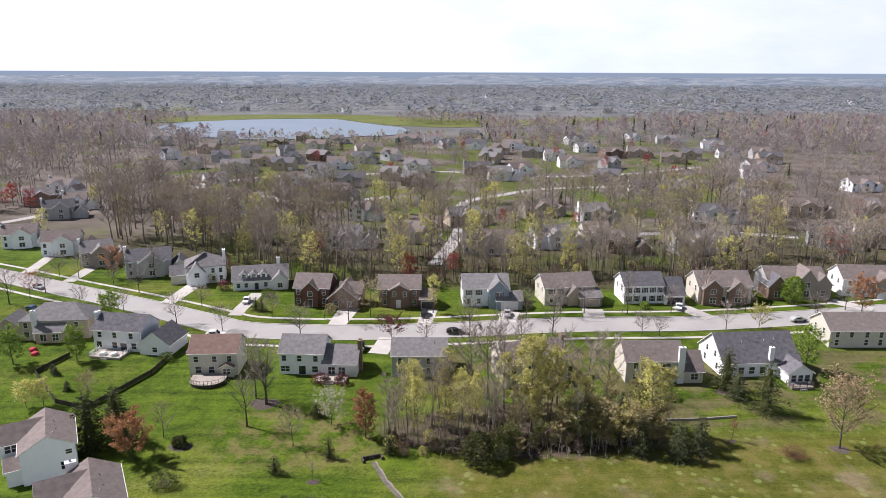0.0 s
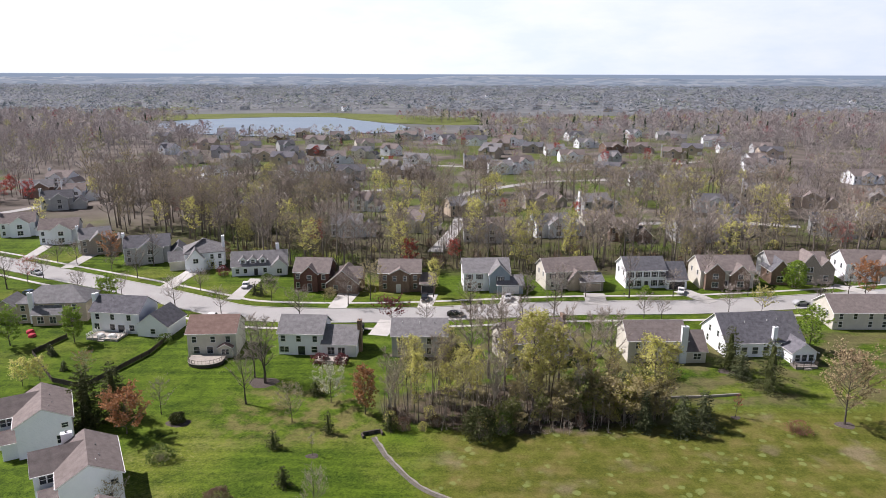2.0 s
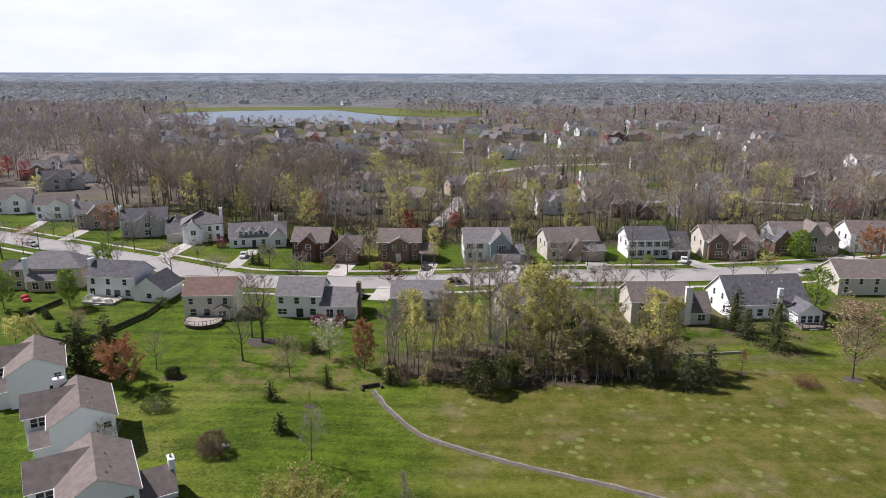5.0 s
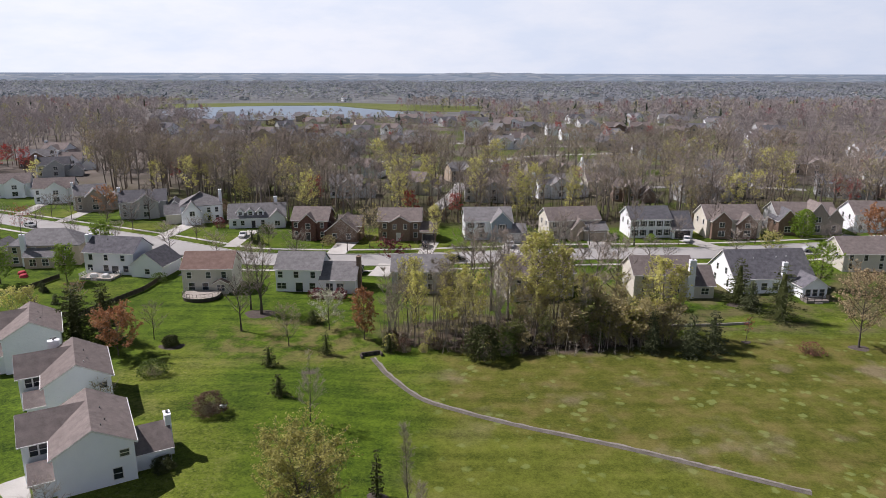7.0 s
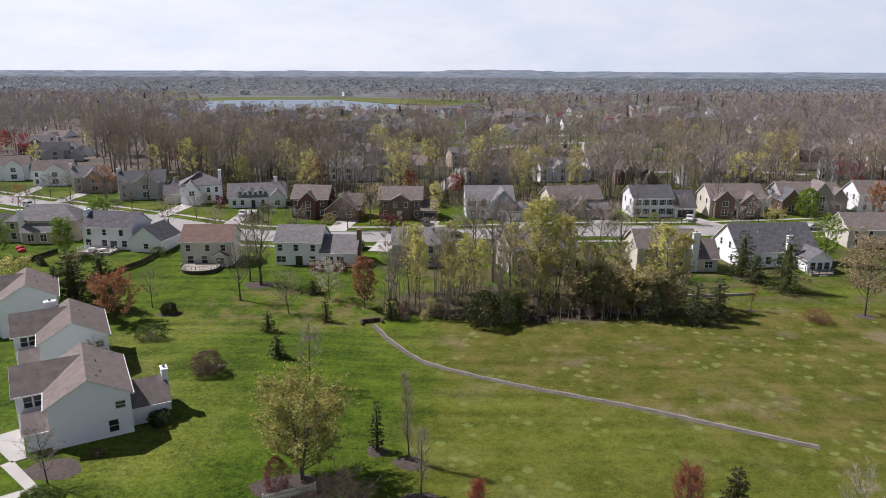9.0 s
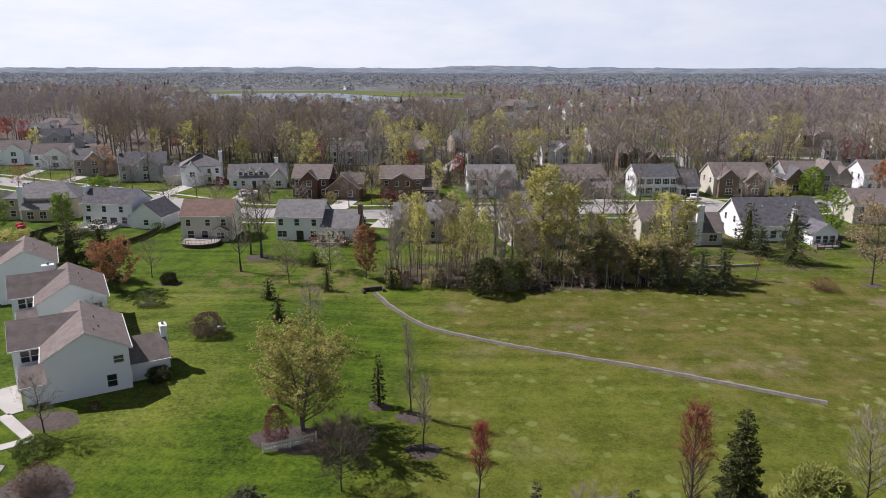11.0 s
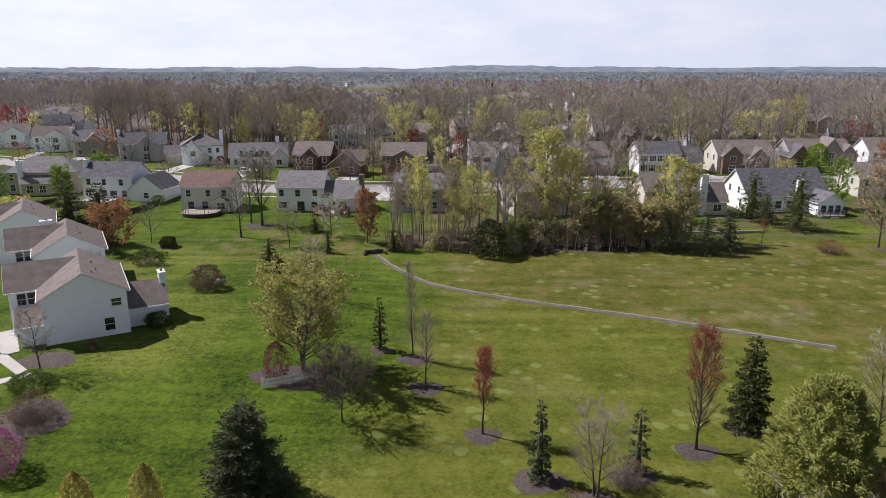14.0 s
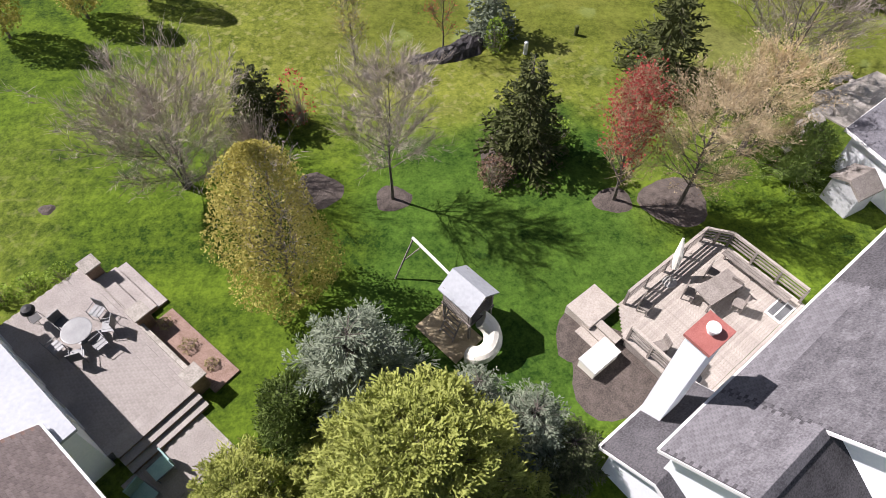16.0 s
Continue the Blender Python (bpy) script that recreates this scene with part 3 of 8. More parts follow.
def tree(name, data, mats, label, category="tree", group="", at=None):
    """A tree: trunk, twigs and, where it has any, leaves."""
    e = thing(name, 0, -400, label, category, group, z=0)
    part("trunk", data[0], mats[0], e)
    part("crown", data[1], mats[1], e)
    if data[2][0]:
        part("foliage", data[2], mats[2], e)
    if at:
        place(e, *at)
    return e


def place(e, x, y, s=1.0, rz=0.0, sz=None):
    e.matrix_basis = pose(x, y, ground_z(x, y) - 0.05, 0, 0, rz) @ Matrix.Diagonal((s, s, sz or s, 1))
    return e


def spread_copy(e, x, y, s=1.0, rz=0.0, sz=None):
    c = copy_thing(e, Matrix.Identity(4))
    return place(c, x, y, s, rz, sz)


def spruce(height, radius, seed=0, whorls=15, boughs=11, sprays=9, needle=0.2, power=0.85, skirt=0.03, blades=3, open_top=0.75):
    """A spruce of separate boughs in ragged whorls: each bough droops, turns up at its tip and carries a fan of needle sprays."""
    random.seed(seed)
    wood, green = ([], []), ([], [])
    rod(*wood, (0, 0, -0.15), (0, 0, height * 0.98), height * 0.017, 0.012, 6)
    az = 0.0
    for k in range(whorls):
        f0 = skirt + (0.97 - skirt) * (k / whorls) ** 0.92
        for i in range(max(4, int(boughs * (0.4 + 0.6 * (1 - f0))))):
            f = min(0.98, max(skirt, f0 + random.gauss(0, 0.3) / whorls))
            az += 2.39996 + random.uniform(-0.3, 0.3)
            ln = (radius * (1 - f) ** power + 0.1) * random.choice((0.62, 0.8, 0.95, 1.0, 1.08, 1.2))
            if f < 0.1:
                ln *= 0.8
            out, side = Vector((math.cos(az), math.sin(az), 0)), Vector((-math.sin(az), math.cos(az), 0))
            slope = -0.3 + open_top * f + random.uniform(-0.08, 0.08)
            o = Vector((0, 0, height * f))

            def along(u):
                p = o + out * ln * u + Vector((0, 0, ln * (slope * u - 0.22 * u * u + 0.16 * u ** 4)))
                return Vector((p.x, p.y, max(0.06, p.z)))

            rod(*wood, o, along(0.8), 0.016 + 0.006 * ln, 0.005, 3)
            n = max(3, int(sprays * (0.35 + 0.65 * ln / radius)))
            for j in range(n):
                u = 0.22 + 0.78 * (j + random.random()) / n
                p = along(u)
                for sg in (-1, 1):
                    reach = ln * 0.3 * (1.2 - u) + needle * random.uniform(0.5, 1.0)
                    d = (out * random.uniform(0.5, 1.0) + side * sg * random.uniform(0.35, 1.0) + Vector((0, 0, random.uniform(-0.3, 0.2)))).normalized()
                    for b in range(blades):
                        v = (d + Vector((random.gauss(0, 0.28), random.gauss(0, 0.28), random.gauss(0, 0.25)))) * reach * random.uniform(0.6, 1.1)
                        q = p + d * reach * 0.35 * b / blades
                        sliver(*green, q + v * 0.9, -v * 0.95, needle * random.uniform(0.42, 0.8))
    # an added closed core keeps light from passing between the boughs
    n, m, k = 8, 6, len(green[0])
    for j in range(m):
        f = skirt + (0.8 - skirt) * j / (m - 1)
        for i in range(n):
            a = 6.283 * (i + 0.5 * (j % 2)) / n
            r = 0.3 * (radius * (1 - f) ** power) * random.uniform(0.7, 1.2)
            green[0].append((r * math.cos(a), r * math.sin(a), max(0.1, height * f)))
    for j in range(m - 1):
        for i in range(n):
            q = (i + 1) % n
            green[1].append((k + j * n + i, k + j * n + q, k + j * n + n + q, k + j * n + n + i))
    return wood, green


def clumpy_pine(height, radius, clumps, per, size, seed=0, power=0.5, low=0.08, core=0.6):
    """A pine or juniper: tufts of long needles at the ends of its limbs, thick over an added core that blocks light."""
    random.seed(seed)
    wood, green = ([], []), ([], [])
    rod(*wood, (0, 0, -0.15), (0, 0, height * 0.9), height * 0.02, 0.02, 6)

    def profile(f):
        return (radius * (1 - f) ** power + 0.08) * (0.75 + 2.5 * f if f < 0.1 else 1.0)

    for i in range(clumps):
        f = low + (1 - low) * ((i + random.random()) / clumps) ** 1.15
        az = i * 2.39996 + random.uniform(-0.4, 0.4)
        r = profile(f) * random.choice((0.7, 0.85, 0.95, 1.02, 1.12))
        c = Vector((r * math.cos(az), r * math.sin(az), height * min(f, 0.97)))
        foot = Vector((0, 0, c.z * 0.86))
        rod(*wood, foot, c, 0.02, 0.008, 3)
        out = (Vector((math.cos(az), math.sin(az), 0)) * (1 - 0.6 * f) + Vector((0, 0, 0.35 + 0.6 * f))).normalized()
        big = random.uniform(0.75, 1.3)
        for j in range(per):
            v = (out * 0.75 + Vector((random.gauss(0, 1), random.gauss(0, 1), random.gauss(0, 0.8))) * 0.62).normalized() * size * big * random.uniform(0.6, 1.15)
            p = c + Vector((random.gauss(0, 1), random.gauss(0, 1), random.gauss(0, 0.6))) * size * 0.38 * big
            sliver(*green, p + v * 0.7, -v, size * random.uniform(0.14, 0.24))
    # the added core: a closed body that darkens the gaps between tufts
    n, m, k = 10, 7, len(green[0])
    for j in range(m):
        f = low + (0.88 - low) * j / (m - 1)
        for i in range(n):
            a = 6.283 * (i + 0.5 * (j % 2)) / n
            r = core * profile(f) * random.uniform(0.75, 1.1)
            green[0].append((r * math.cos(a), r * math.sin(a), max(0.08, height * f)))
    for j in range(m - 1):
        for i in range(n):
            q = (i + 1) % n
            green[1].append((k + j * n + i, k + j * n + q, k + j * n + n + q, k + j * n + n + i))
    green[1].append(tuple(k + (m - 1) * n + i for i in range(n)))
    return wood, green


def evergreen(name, data, mat, label, group="", category="tree"):
    e = thing(name, 0, -400, label, category, group, z=0)
    part("trunk", data[0], BARK, e)
    part("foliage", data[1], mat, e)
    return e


def bushy(height, width, count, size, seed=0, twigs=60, low=0.05, power=0.5, flat=0.6):
    """A leafy shrub or column: short stems, and leaves thickest in the outer shell."""
    random.seed(seed)
    wood, green = ([], []), ([], [])
    for i in range(twigs):
        az, u = random.uniform(0, 6.283), random.uniform(0, 0.9)
        top = Vector((math.cos(az) * width / 2 * u, math.sin(az) * width / 2 * u, height * random.uniform(0.55, 0.95) * (1 - 0.4 * u * u)))
        foot = Vector((math.cos(az) * width * 0.2 * u, math.sin(az) * width * 0.2 * u, -0.05))
        sliver(*wood, foot, top - foot + Vector((random.gauss(0, 0.1), random.gauss(0, 0.1), 0)) * width * 0.5, 0.024)
    for i in range(count):
        az, f = random.uniform(0, 6.283), random.random()
        z = height * (low + (1 - low) * f)
        lump = 0.86 + 0.16 * math.sin(az * 3 + f * 5 + seed) + 0.1 * math.sin(az * 7 - f * 9)
        r = width / 2 * (math.sin(math.pi * min(1, 0.18 + 0.82 * f)) ** power) * lump * math.sqrt(random.uniform(0.35, 1.0))
        leaf(*green, Vector((r * math.cos(az), r * math.sin(az), z)), size * random.uniform(0.6, 1.4), flat)
    return wood, green


def shrub(name, data, mat, label, category="shrub", group="", stem=None):
    e = thing(name, 0, -400, label, category, group, z=0)
    part("stem", data[0], stem or TWIG, e)
    part("foliage", data[1], mat, e)
    return e


# ---- houses ----
def gable_block(e, x0, x1, y0, y1, eave, rise, axis, wall, roof, hip=False, base=0.0, over=0.35, name="wall", trim=True):
    """A storeyed block with a gabled or hipped roof; the ridge runs along the given axis."""
    bm = bmesh.new()
    xm, ym = (x0 + x1) / 2, (y0 + y1) / 2
    lo = base - (0.5 if base == 0 else 0)
    if hip:
        box(bm, x0, x1, y0, y1, lo, base + eave)
    elif axis == "x":
        extrude(bm, [(x0, y0, lo), (x0, y1, lo), (x0, y1, base + eave), (x0, ym, base + eave + rise), (x0, y0, base + eave)], (x1 - x0, 0, 0))
    else:
        extrude(bm, [(x0, y0, lo), (x1, y0, lo), (x1, y0, base + eave), (xm, y0, base + eave + rise), (x0, y0, base + eave)], (0, y1 - y0, 0))
    part(name, bm, wall, e)
    th, top = 0.16, base + eave
    bm = bmesh.new()
    if hip:
        a = [(x0 - over, y0 - over), (x1 + over, y0 - over), (x1 + over, y1 + over), (x0 - over, y1 + over)]
        if axis == "x":
            run = (y1 - y0) / 2
            r = [(x0 - over + run + over, ym), (x1 - run, ym)]
        else:
            run = (x1 - x0) / 2
            r = [(xm, y0 + run), (xm, y1 - run)]
        z = top - over * rise / run
        low = [bm.verts.new((*p, z - 0.02)) for p in a]
        up = [bm.verts.new((*p, z + th)) for p in a]
        rg = [bm.verts.new((*p, top + rise + th)) for p in r]
        bm.faces.new(low[::-1])
        for i in range(4):
            bm.faces.new((low[i], low[(i + 1) % 4], up[(i + 1) % 4], up[i]))
        if axis == "x":
            sides = ((up[0], up[1], rg[1], rg[0]), (up[1], up[2], rg[1]), (up[2], up[3], rg[0], rg[1]), (up[3], up[0], rg[0]))
        else:
            sides = ((up[0], up[1], rg[0]), (up[1], up[2], rg[1], rg[0]), (up[2], up[3], rg[1]), (up[3], up[0], rg[0], rg[1]))
        for f in sides:
            bm.faces.new(f)
    else:
        half = (y1 - y0) / 2 if axis == "x" else (x1 - x0) / 2
        drop = over * rise / half

        def chevron(shift, grow, thick, lift):
            ring = [(-half - grow, top - drop * grow / over + lift), (0, top + rise + lift), (half + grow, top - drop * grow / over + lift),
                    (half + grow, top - drop * grow / over + lift + thick), (0, top + rise + lift + thick), (-half - grow, top - drop * grow / over + lift + thick)]
            return [(shift, ym + u, z) if axis == "x" else (xm + u, shift, z) for u, z in ring]

        s0, s1 = (x0, x1) if axis == "x" else (y0, y1)
        ln = s1 - s0 + 2 * over
        extrude(bm, chevron(s0 - over, over, th, 0.01), (ln, 0, 0) if axis == "x" else (0, ln, 0))
        for s in (s0 - over - 0.03, s1 + over) if trim else ():
            tm = bmesh.new()
            extrude(tm, chevron(s, over + 0.02, 0.2, -0.06), (0.03, 0, 0) if axis == "x" else (0, 0.03, 0))
            part("rake_trim", tm, TRIM, e)
        for u in (-half - over - 0.1, half + over) if trim else ():
            gm = bmesh.new()
            z = top - drop
            if axis == "x":
                box(gm, s0 - over, s1 + over, ym + u, ym + u + 0.1, z + 0.02, z + 0.15)
            else:
                box(gm, xm + u, xm + u + 0.1, s0 - over, s1 + over, z + 0.02, z + 0.15)
            part("gutter", gm, TRIM, e)
    part("roof", bm, roof, e)


def opening(e, face, plane, u, z, w, h, kind="window", shut=None):
    """A window or door on an outer face; face is -y, +y, -x or +x, plane its offset, u the middle along it, z the sill."""
    ax, sg = face[1], -1 if face[0] == "-" else 1

    def bar(bm, u0, u1, z0, z1, d0, d1):
        p, q = sorted((plane + sg * d0, plane + sg * d1))
        box(bm, u0, u1, p, q, z0, z1) if ax == "y" else box(bm, p, q, u0, u1, z0, z1)

    a, b, t = u - w / 2, u + w / 2, 0.09
    fr = bmesh.new()
    rings = []
    for d in (-0.02, 0.07):
        for g in (t, 0.0):
            q = [(a - g, z - g), (b + g, z - g), (b + g, z + h + g), (a - g, z + h + g)]
            rings.append([fr.verts.new((s, plane + sg * d, v) if ax == "y" else (plane + sg * d, s, v)) for s, v in q])
    for i in range(4):
        j = (i + 1) % 4
        for r, s in ((0, 2), (2, 3), (3, 1), (1, 0)):
            fr.faces.new((rings[r][i], rings[r][j], rings[s][j], rings[s][i]))
    ob = part("window" if kind == "window" else kind, fr, TRIM, e)
    if kind == "window":
        gb = bmesh.new()
        bar(gb, a, b, z + h / 2 - 0.03, z + h / 2 + 0.03, 0.0, 0.05)
        part("glazing_bar", gb, TRIM, ob)
        if w > 1.3:
            gb = bmesh.new()
            bar(gb, u - 0.04, u + 0.04, z, z + h, 0.0, 0.055)
            part("mullion", gb, TRIM, ob)
    pn = bmesh.new()
    bar(pn, a, b, z, z + h, -0.02, 0.025)
    if kind == "window":
        part("pane", pn, GLASS, ob)
    elif kind == "garage_door":
        for k in range(4):
            bar(pn, a + 0.08, b - 0.08, z + h * k / 4 + 0.06, z + h * (k + 1) / 4 - 0.06, 0.02, 0.045)
        part("door_leaf", pn, shut or TRIM, ob)
        shut = None
    else:
        bar(pn, a + 0.12, b - 0.12, z + 0.2, z + h * 0.45, 0.02, 0.045)
        bar(pn, a + 0.12, b - 0.12, z + h * 0.52, z + h - 0.15, 0.02, 0.045)
        part("door_leaf", pn, shut or DARKTRIM, ob)
        shut = None
    if shut:
        for s in (a - t - 0.34, b + t):
            sm = bmesh.new()
            bar(sm, s, s + 0.34, z - 0.05, z + h + 0.05, 0.0, 0.05)
            part("shutter", sm, shut, e)


def chimney(e, x, y, w, d, z0, z1, mat=None, label=""):
    c = part("chimney", boxes((x - w / 2, x + w / 2, y - d / 2, y + d / 2, z0, z1), (x - w / 2 - 0.06, x + w / 2 + 0.06, y - d / 2 - 0.06, y + d / 2 + 0.06, z1, z1 + 0.12)), mat or SIDING["white"], e, label)
    part("flue", rods(((x, y, z1), (x, y, z1 + 0.4), 0.14, 0.14, 10), ((x, y, z1 + 0.4), (x, y, z1 + 0.46), 0.2, 0.12, 10)), METAL, c, "round metal flue cap")


def vents(e, rows):
    for x, y, z in rows:
        part("roof_vent", rods(((x, y, z - 0.3), (x, y, z + 0.35), 0.07, 0.07, 8)), TRIM if random.random() < 0.5 else METAL, e)


def house(x, y, rz, label, group="houses along the street", z=None):
    return thing("house", x, y, label, "house", group, rz=rz, z=z)


def row_windows(e, face, plane, us, z, w=0.95, h=1.45, shut=None):
    for u in us:
        opening(e, face, plane, u, z, w, h, "window", shut)


# ---- the far side of the street ----
def brick_house_with_wing():
    e = house(-38.3, 191.5, -4, "two-storey red brick house with brown shingles and a front wing")
    gable_block(e, -5.2, 5.2, 0, 9, 5.7, 3.1, "x", BRICK["red"], ROOF["brown"])
    gable_block(e, -2.6, 2.0, -0.9, 4, 5.5, 2.1, "y", BRICK["red"], ROOF["brown"])
    gable_block(e, 5.2, 14, -1.8, 7.5, 3.2, 3.6, "y", BRICK["brown"], ROOF["brown"])
    gable_block(e, 8, 14.6, 1.2, 6.5, 4.2, 2.4, "x", BRICK["brown"], ROOF["brown"])
    row_windows(e, "-y", -0.9, (-0.3,), 3.4, 1.3)
    row_windows(e, "-y", 0, (-4, 3.6), 3.6)
    row_windows(e, "-y", 0, (-4, 3.6), 0.9)
    opening(e, "-y", -0.9, -0.3, 0.05, 1.2, 2.3, "door")
    row_windows(e, "-y", -1.8, (7.6, 11.6), 0.9, 1.2, 1.5)


def brick_house_plain():
    e = house(-12.4, 191, 0, "two-storey brown brick house with a low front gable")
    gable_block(e, -6.2, 6, 0, 9, 5.7, 2.9, "x", BRICK["brown"], ROOF["brown"])
    gable_block(e, -2.8, 2.8, -0.7, 4, 5.6, 1.5, "y", BRICK["brown"], ROOF["brown"])
    gable_block(e, 6, 10.2, -1.5, 5.5, 3, 2.2, "x", BRICK["brown"], ROOF["brown"])
    row_windows(e, "-y", -0.7, (-1.5, 1.5), 3.5, 0.9, 1.4)
    row_windows(e, "-y", 0, (-4.4, 4.4), 3.5, 1, 1.4)
    row_windows(e, "-y", 0, (-4.4, 4.4), 0.9, 1, 1.5)
    opening(e, "-y", -0.7, -0.4, 0.05, 1.2, 2.3, "door", TRIM)
    opening(e, "-y", -1.5, 8.1, 0.05, 3.4, 2.2, "garage_door", DARKTRIM)


def blue_gable_house():
    e = house(13.2, 192, 3, "pale house with a blue sided front gable and white trim")
    gable_block(e, -7, 6.5, 0, 10, 5.6, 3.0, "x", SIDING["white"], ROOF["grey"])
    gable_block(e, 0.4, 6.2, -2.2, 5, 5.6, 2.9, "y", SIDING["blue"], ROOF["grey"])
    gable_block(e, 2.5, 10, -3.4, 3, 2.9, 1.9, "x", SIDING["blue"], ROOF["grey"])
    row_windows(e, "-y", -2.2, (3.4,), 3.6, 1.5, 1.3, DARKTRIM)
    row_windows(e, "-y", 0, (-5.3, -2.4), 3.6, 1, 1.4, DARKTRIM)
    row_windows(e, "-y", 0, (-5.3, -2.4), 0.9, 1, 1.5)
    row_windows(e, "-x", -7, (3, 6.5), 3.6, 0.9, 1.4)
    opening(e, "-y", -3.4, 6.3, 0.05, 4.8, 2.2, "garage_door")


def tan_front_house():
    e = house(37.8, 194, 10, "cream two-storey house with a tan garage wing")
    gable_block(e, -7.6, 8, 0, 9.5, 5.5, 2.9, "x", SIDING["cream"], ROOF["brown"])
    gable_block(e, -1.0, 3.4, -1.8, 4, 3.4, 2.6, "y", SIDING["tan"], ROOF["brown"])
    gable_block(e, 2.2, 9, -3.2, 3, 3, 1.6, "x", BRICK["stone"], ROOF["grey"])
    row_windows(e, "-y", 0, (-5.5, -2.8, 4, 6.6), 3.5, 1, 1.4, DARKTRIM)
    row_windows(e, "-y", 0, (-5.5, -3), 0.9, 1, 1.5)
    row_windows(e, "-x", -7.6, (2.5, 6.5), 3.6)
    opening(e, "-y", -3.2, 5.8, 0.05, 4.8, 2.2, "garage_door", SIDING["tan"])


def white_shuttered_house():
    e = house(62.3, 195, 4, "white sided two-storey house with dark shutters and garage painted shade-black")
    gable_block(e, -8, 4, 0, 9.5, 5.6, 2.9, "x", SIDING["white"], ROOF["dark"])
    gable_block(e, 4, 10, -1.5, 8, 3.0, 4.2, "x", SIDING["white"], ROOF["dark"])
    row_windows(e, "-y", 0, (-6.6, -4.2, -1.8, 0.6, 2.9), 3.5, 0.95, 1.45, DARKTRIM)
    row_windows(e, "-y", 0, (-6.6, -4.2, 0.6, 2.9), 0.8, 0.95, 1.6, DARKTRIM)
    opening(e, "-y", 0, -1.8, 0.05, 1.1, 2.2, "door")
    # this black leaf stands for the shade inside an open garage
    opening(e, "-y", -1.5, 7, 0.05, 4.6, 2.2, "garage_door", BLACK)
    row_windows(e, "-x", -8, (2.5, 6.8), 3.5)


def tan_gable_house():
    e = house(84.5, 195, 1, "brown brick house with a pale side gable and brown roof")
    gable_block(e, -8, 8, 0, 10, 5.6, 3.3, "x", SIDING["cream"], ROOF["brown"])
    gable_block(e, -7, -1.4, -1.6, 5, 5.4, 2.6, "y", BRICK["brown"], ROOF["brown"])
    gable_block(e, 0.6, 6.4, -1.2, 5, 4.6, 2.7, "y", BRICK["brown"], ROOF["brown"])
    row_windows(e, "-y", -1.6, (-4.2,), 3.5, 1.5, 1.4)
    row_windows(e, "-y", -1.2, (3.5,), 3.3, 1.4, 1.2)
    row_windows(e, "-y", -1.6, (-4.2,), 0.8, 1.8, 1.6)
    row_windows(e, "-y", -1.2, (3.5,), 0.8, 1.8, 1.6)
    row_windows(e, "-x", -8, (2.5, 7), 3.6)
    opening(e, "-y", 0, -0.4, 0.05, 1.1, 2.2, "door")


def stone_gable_house():
    e = house(109, 201, -3, "grey stone house with a steep front gable and tall windows")
    gable_block(e, -9, 8.5, 0, 10, 5.6, 3.0, "x", SIDING["grey"], ROOF["brown"])
    gable_block(e, -0.5, 5, -1.8, 5, 5.9, 3.6, "y", BRICK["stone"], ROOF["brown"])
    gable_block(e, -9.5, -4, -2.8, 5, 4.4, 3.2, "y", BRICK["brown"], ROOF["dark"])
    gable_block(e, 5, 10, -0.8, 6, 4.6, 3, "y", BRICK["stone"], ROOF["brown"])
    row_windows(e, "-y", -1.8, (2.2,), 3.8, 1.6, 1.6)
    row_windows(e, "-y", -1.8, (2.2,), 0.9, 1.6, 1.9)
    row_windows(e, "-y", -2.8, (-6.8,), 0.9, 1.8, 1.7)
    row_windows(e, "-y", -0.8, (7.5,), 0.9, 1.3, 1.7)
    row_windows(e, "-x", -9.5, (0,), 2.9, 0.9, 1.3)


def white_end_house():
    e = house(133, 202, -4, "white sided house with brown shingles behind a rusty tree")
    gable_block(e, -9, 8, 0, 10, 5.6, 3.2, "x", SIDING["white"], ROOF["brown"])
    gable_block(e, 0, 6, -2, 5, 5.2, 2.6, "y", BRICK["stone"], ROOF["brown"])
    row_windows(e, "-y", 0, (-7, -4.4, -1.8), 3.5)
    row_windows(e, "-y", 0, (-7, -4.4), 0.9)
    row_windows(e, "-x", -9, (3, 7), 3.5)
    opening(e, "-y", -2, 3, 0.05, 4.6, 2.2, "garage_door")


def dormer_house():
    e = house(-57.5, 207, 12, "white one-and-a-half storey house with three roof dormers")
    gable_block(e, -8.5, 8.5, 0, 9, 3.2, 3.6, "x", SIDING["white"], ROOF["grey"])
    for u in (-5, -2, 1):
        gable_block(e, u - 1, u + 1, 0.6, 4, 5.0, 0.9, "y", SIDING["white"], ROOF["grey"], name="dormer_wall")
        opening(e, "-y", 0.6, u, 3.9, 1.0, 1.0)
    gable_block(e, 3.6, 8.4, -1.5, 4, 3.2, 2.2, "y", SIDING["white"], ROOF["grey"])
    row_windows(e, "-y", -1.5, (6,), 0.8, 1.4, 1.4)
    row_windows(e, "-y", 0, (-6.8, -4.4, 1.6), 0.9, 1, 1.4)
    row_windows(e, "+x", 8.5, (3, 6), 3.3, 0.8, 1.2)
    opening(e, "-y", 0, -1.2, 0.05, 1.1, 2.2, "door")
    chimney(e, 5.5, 7.6, 1.1, 0.9, 4, 8.2)


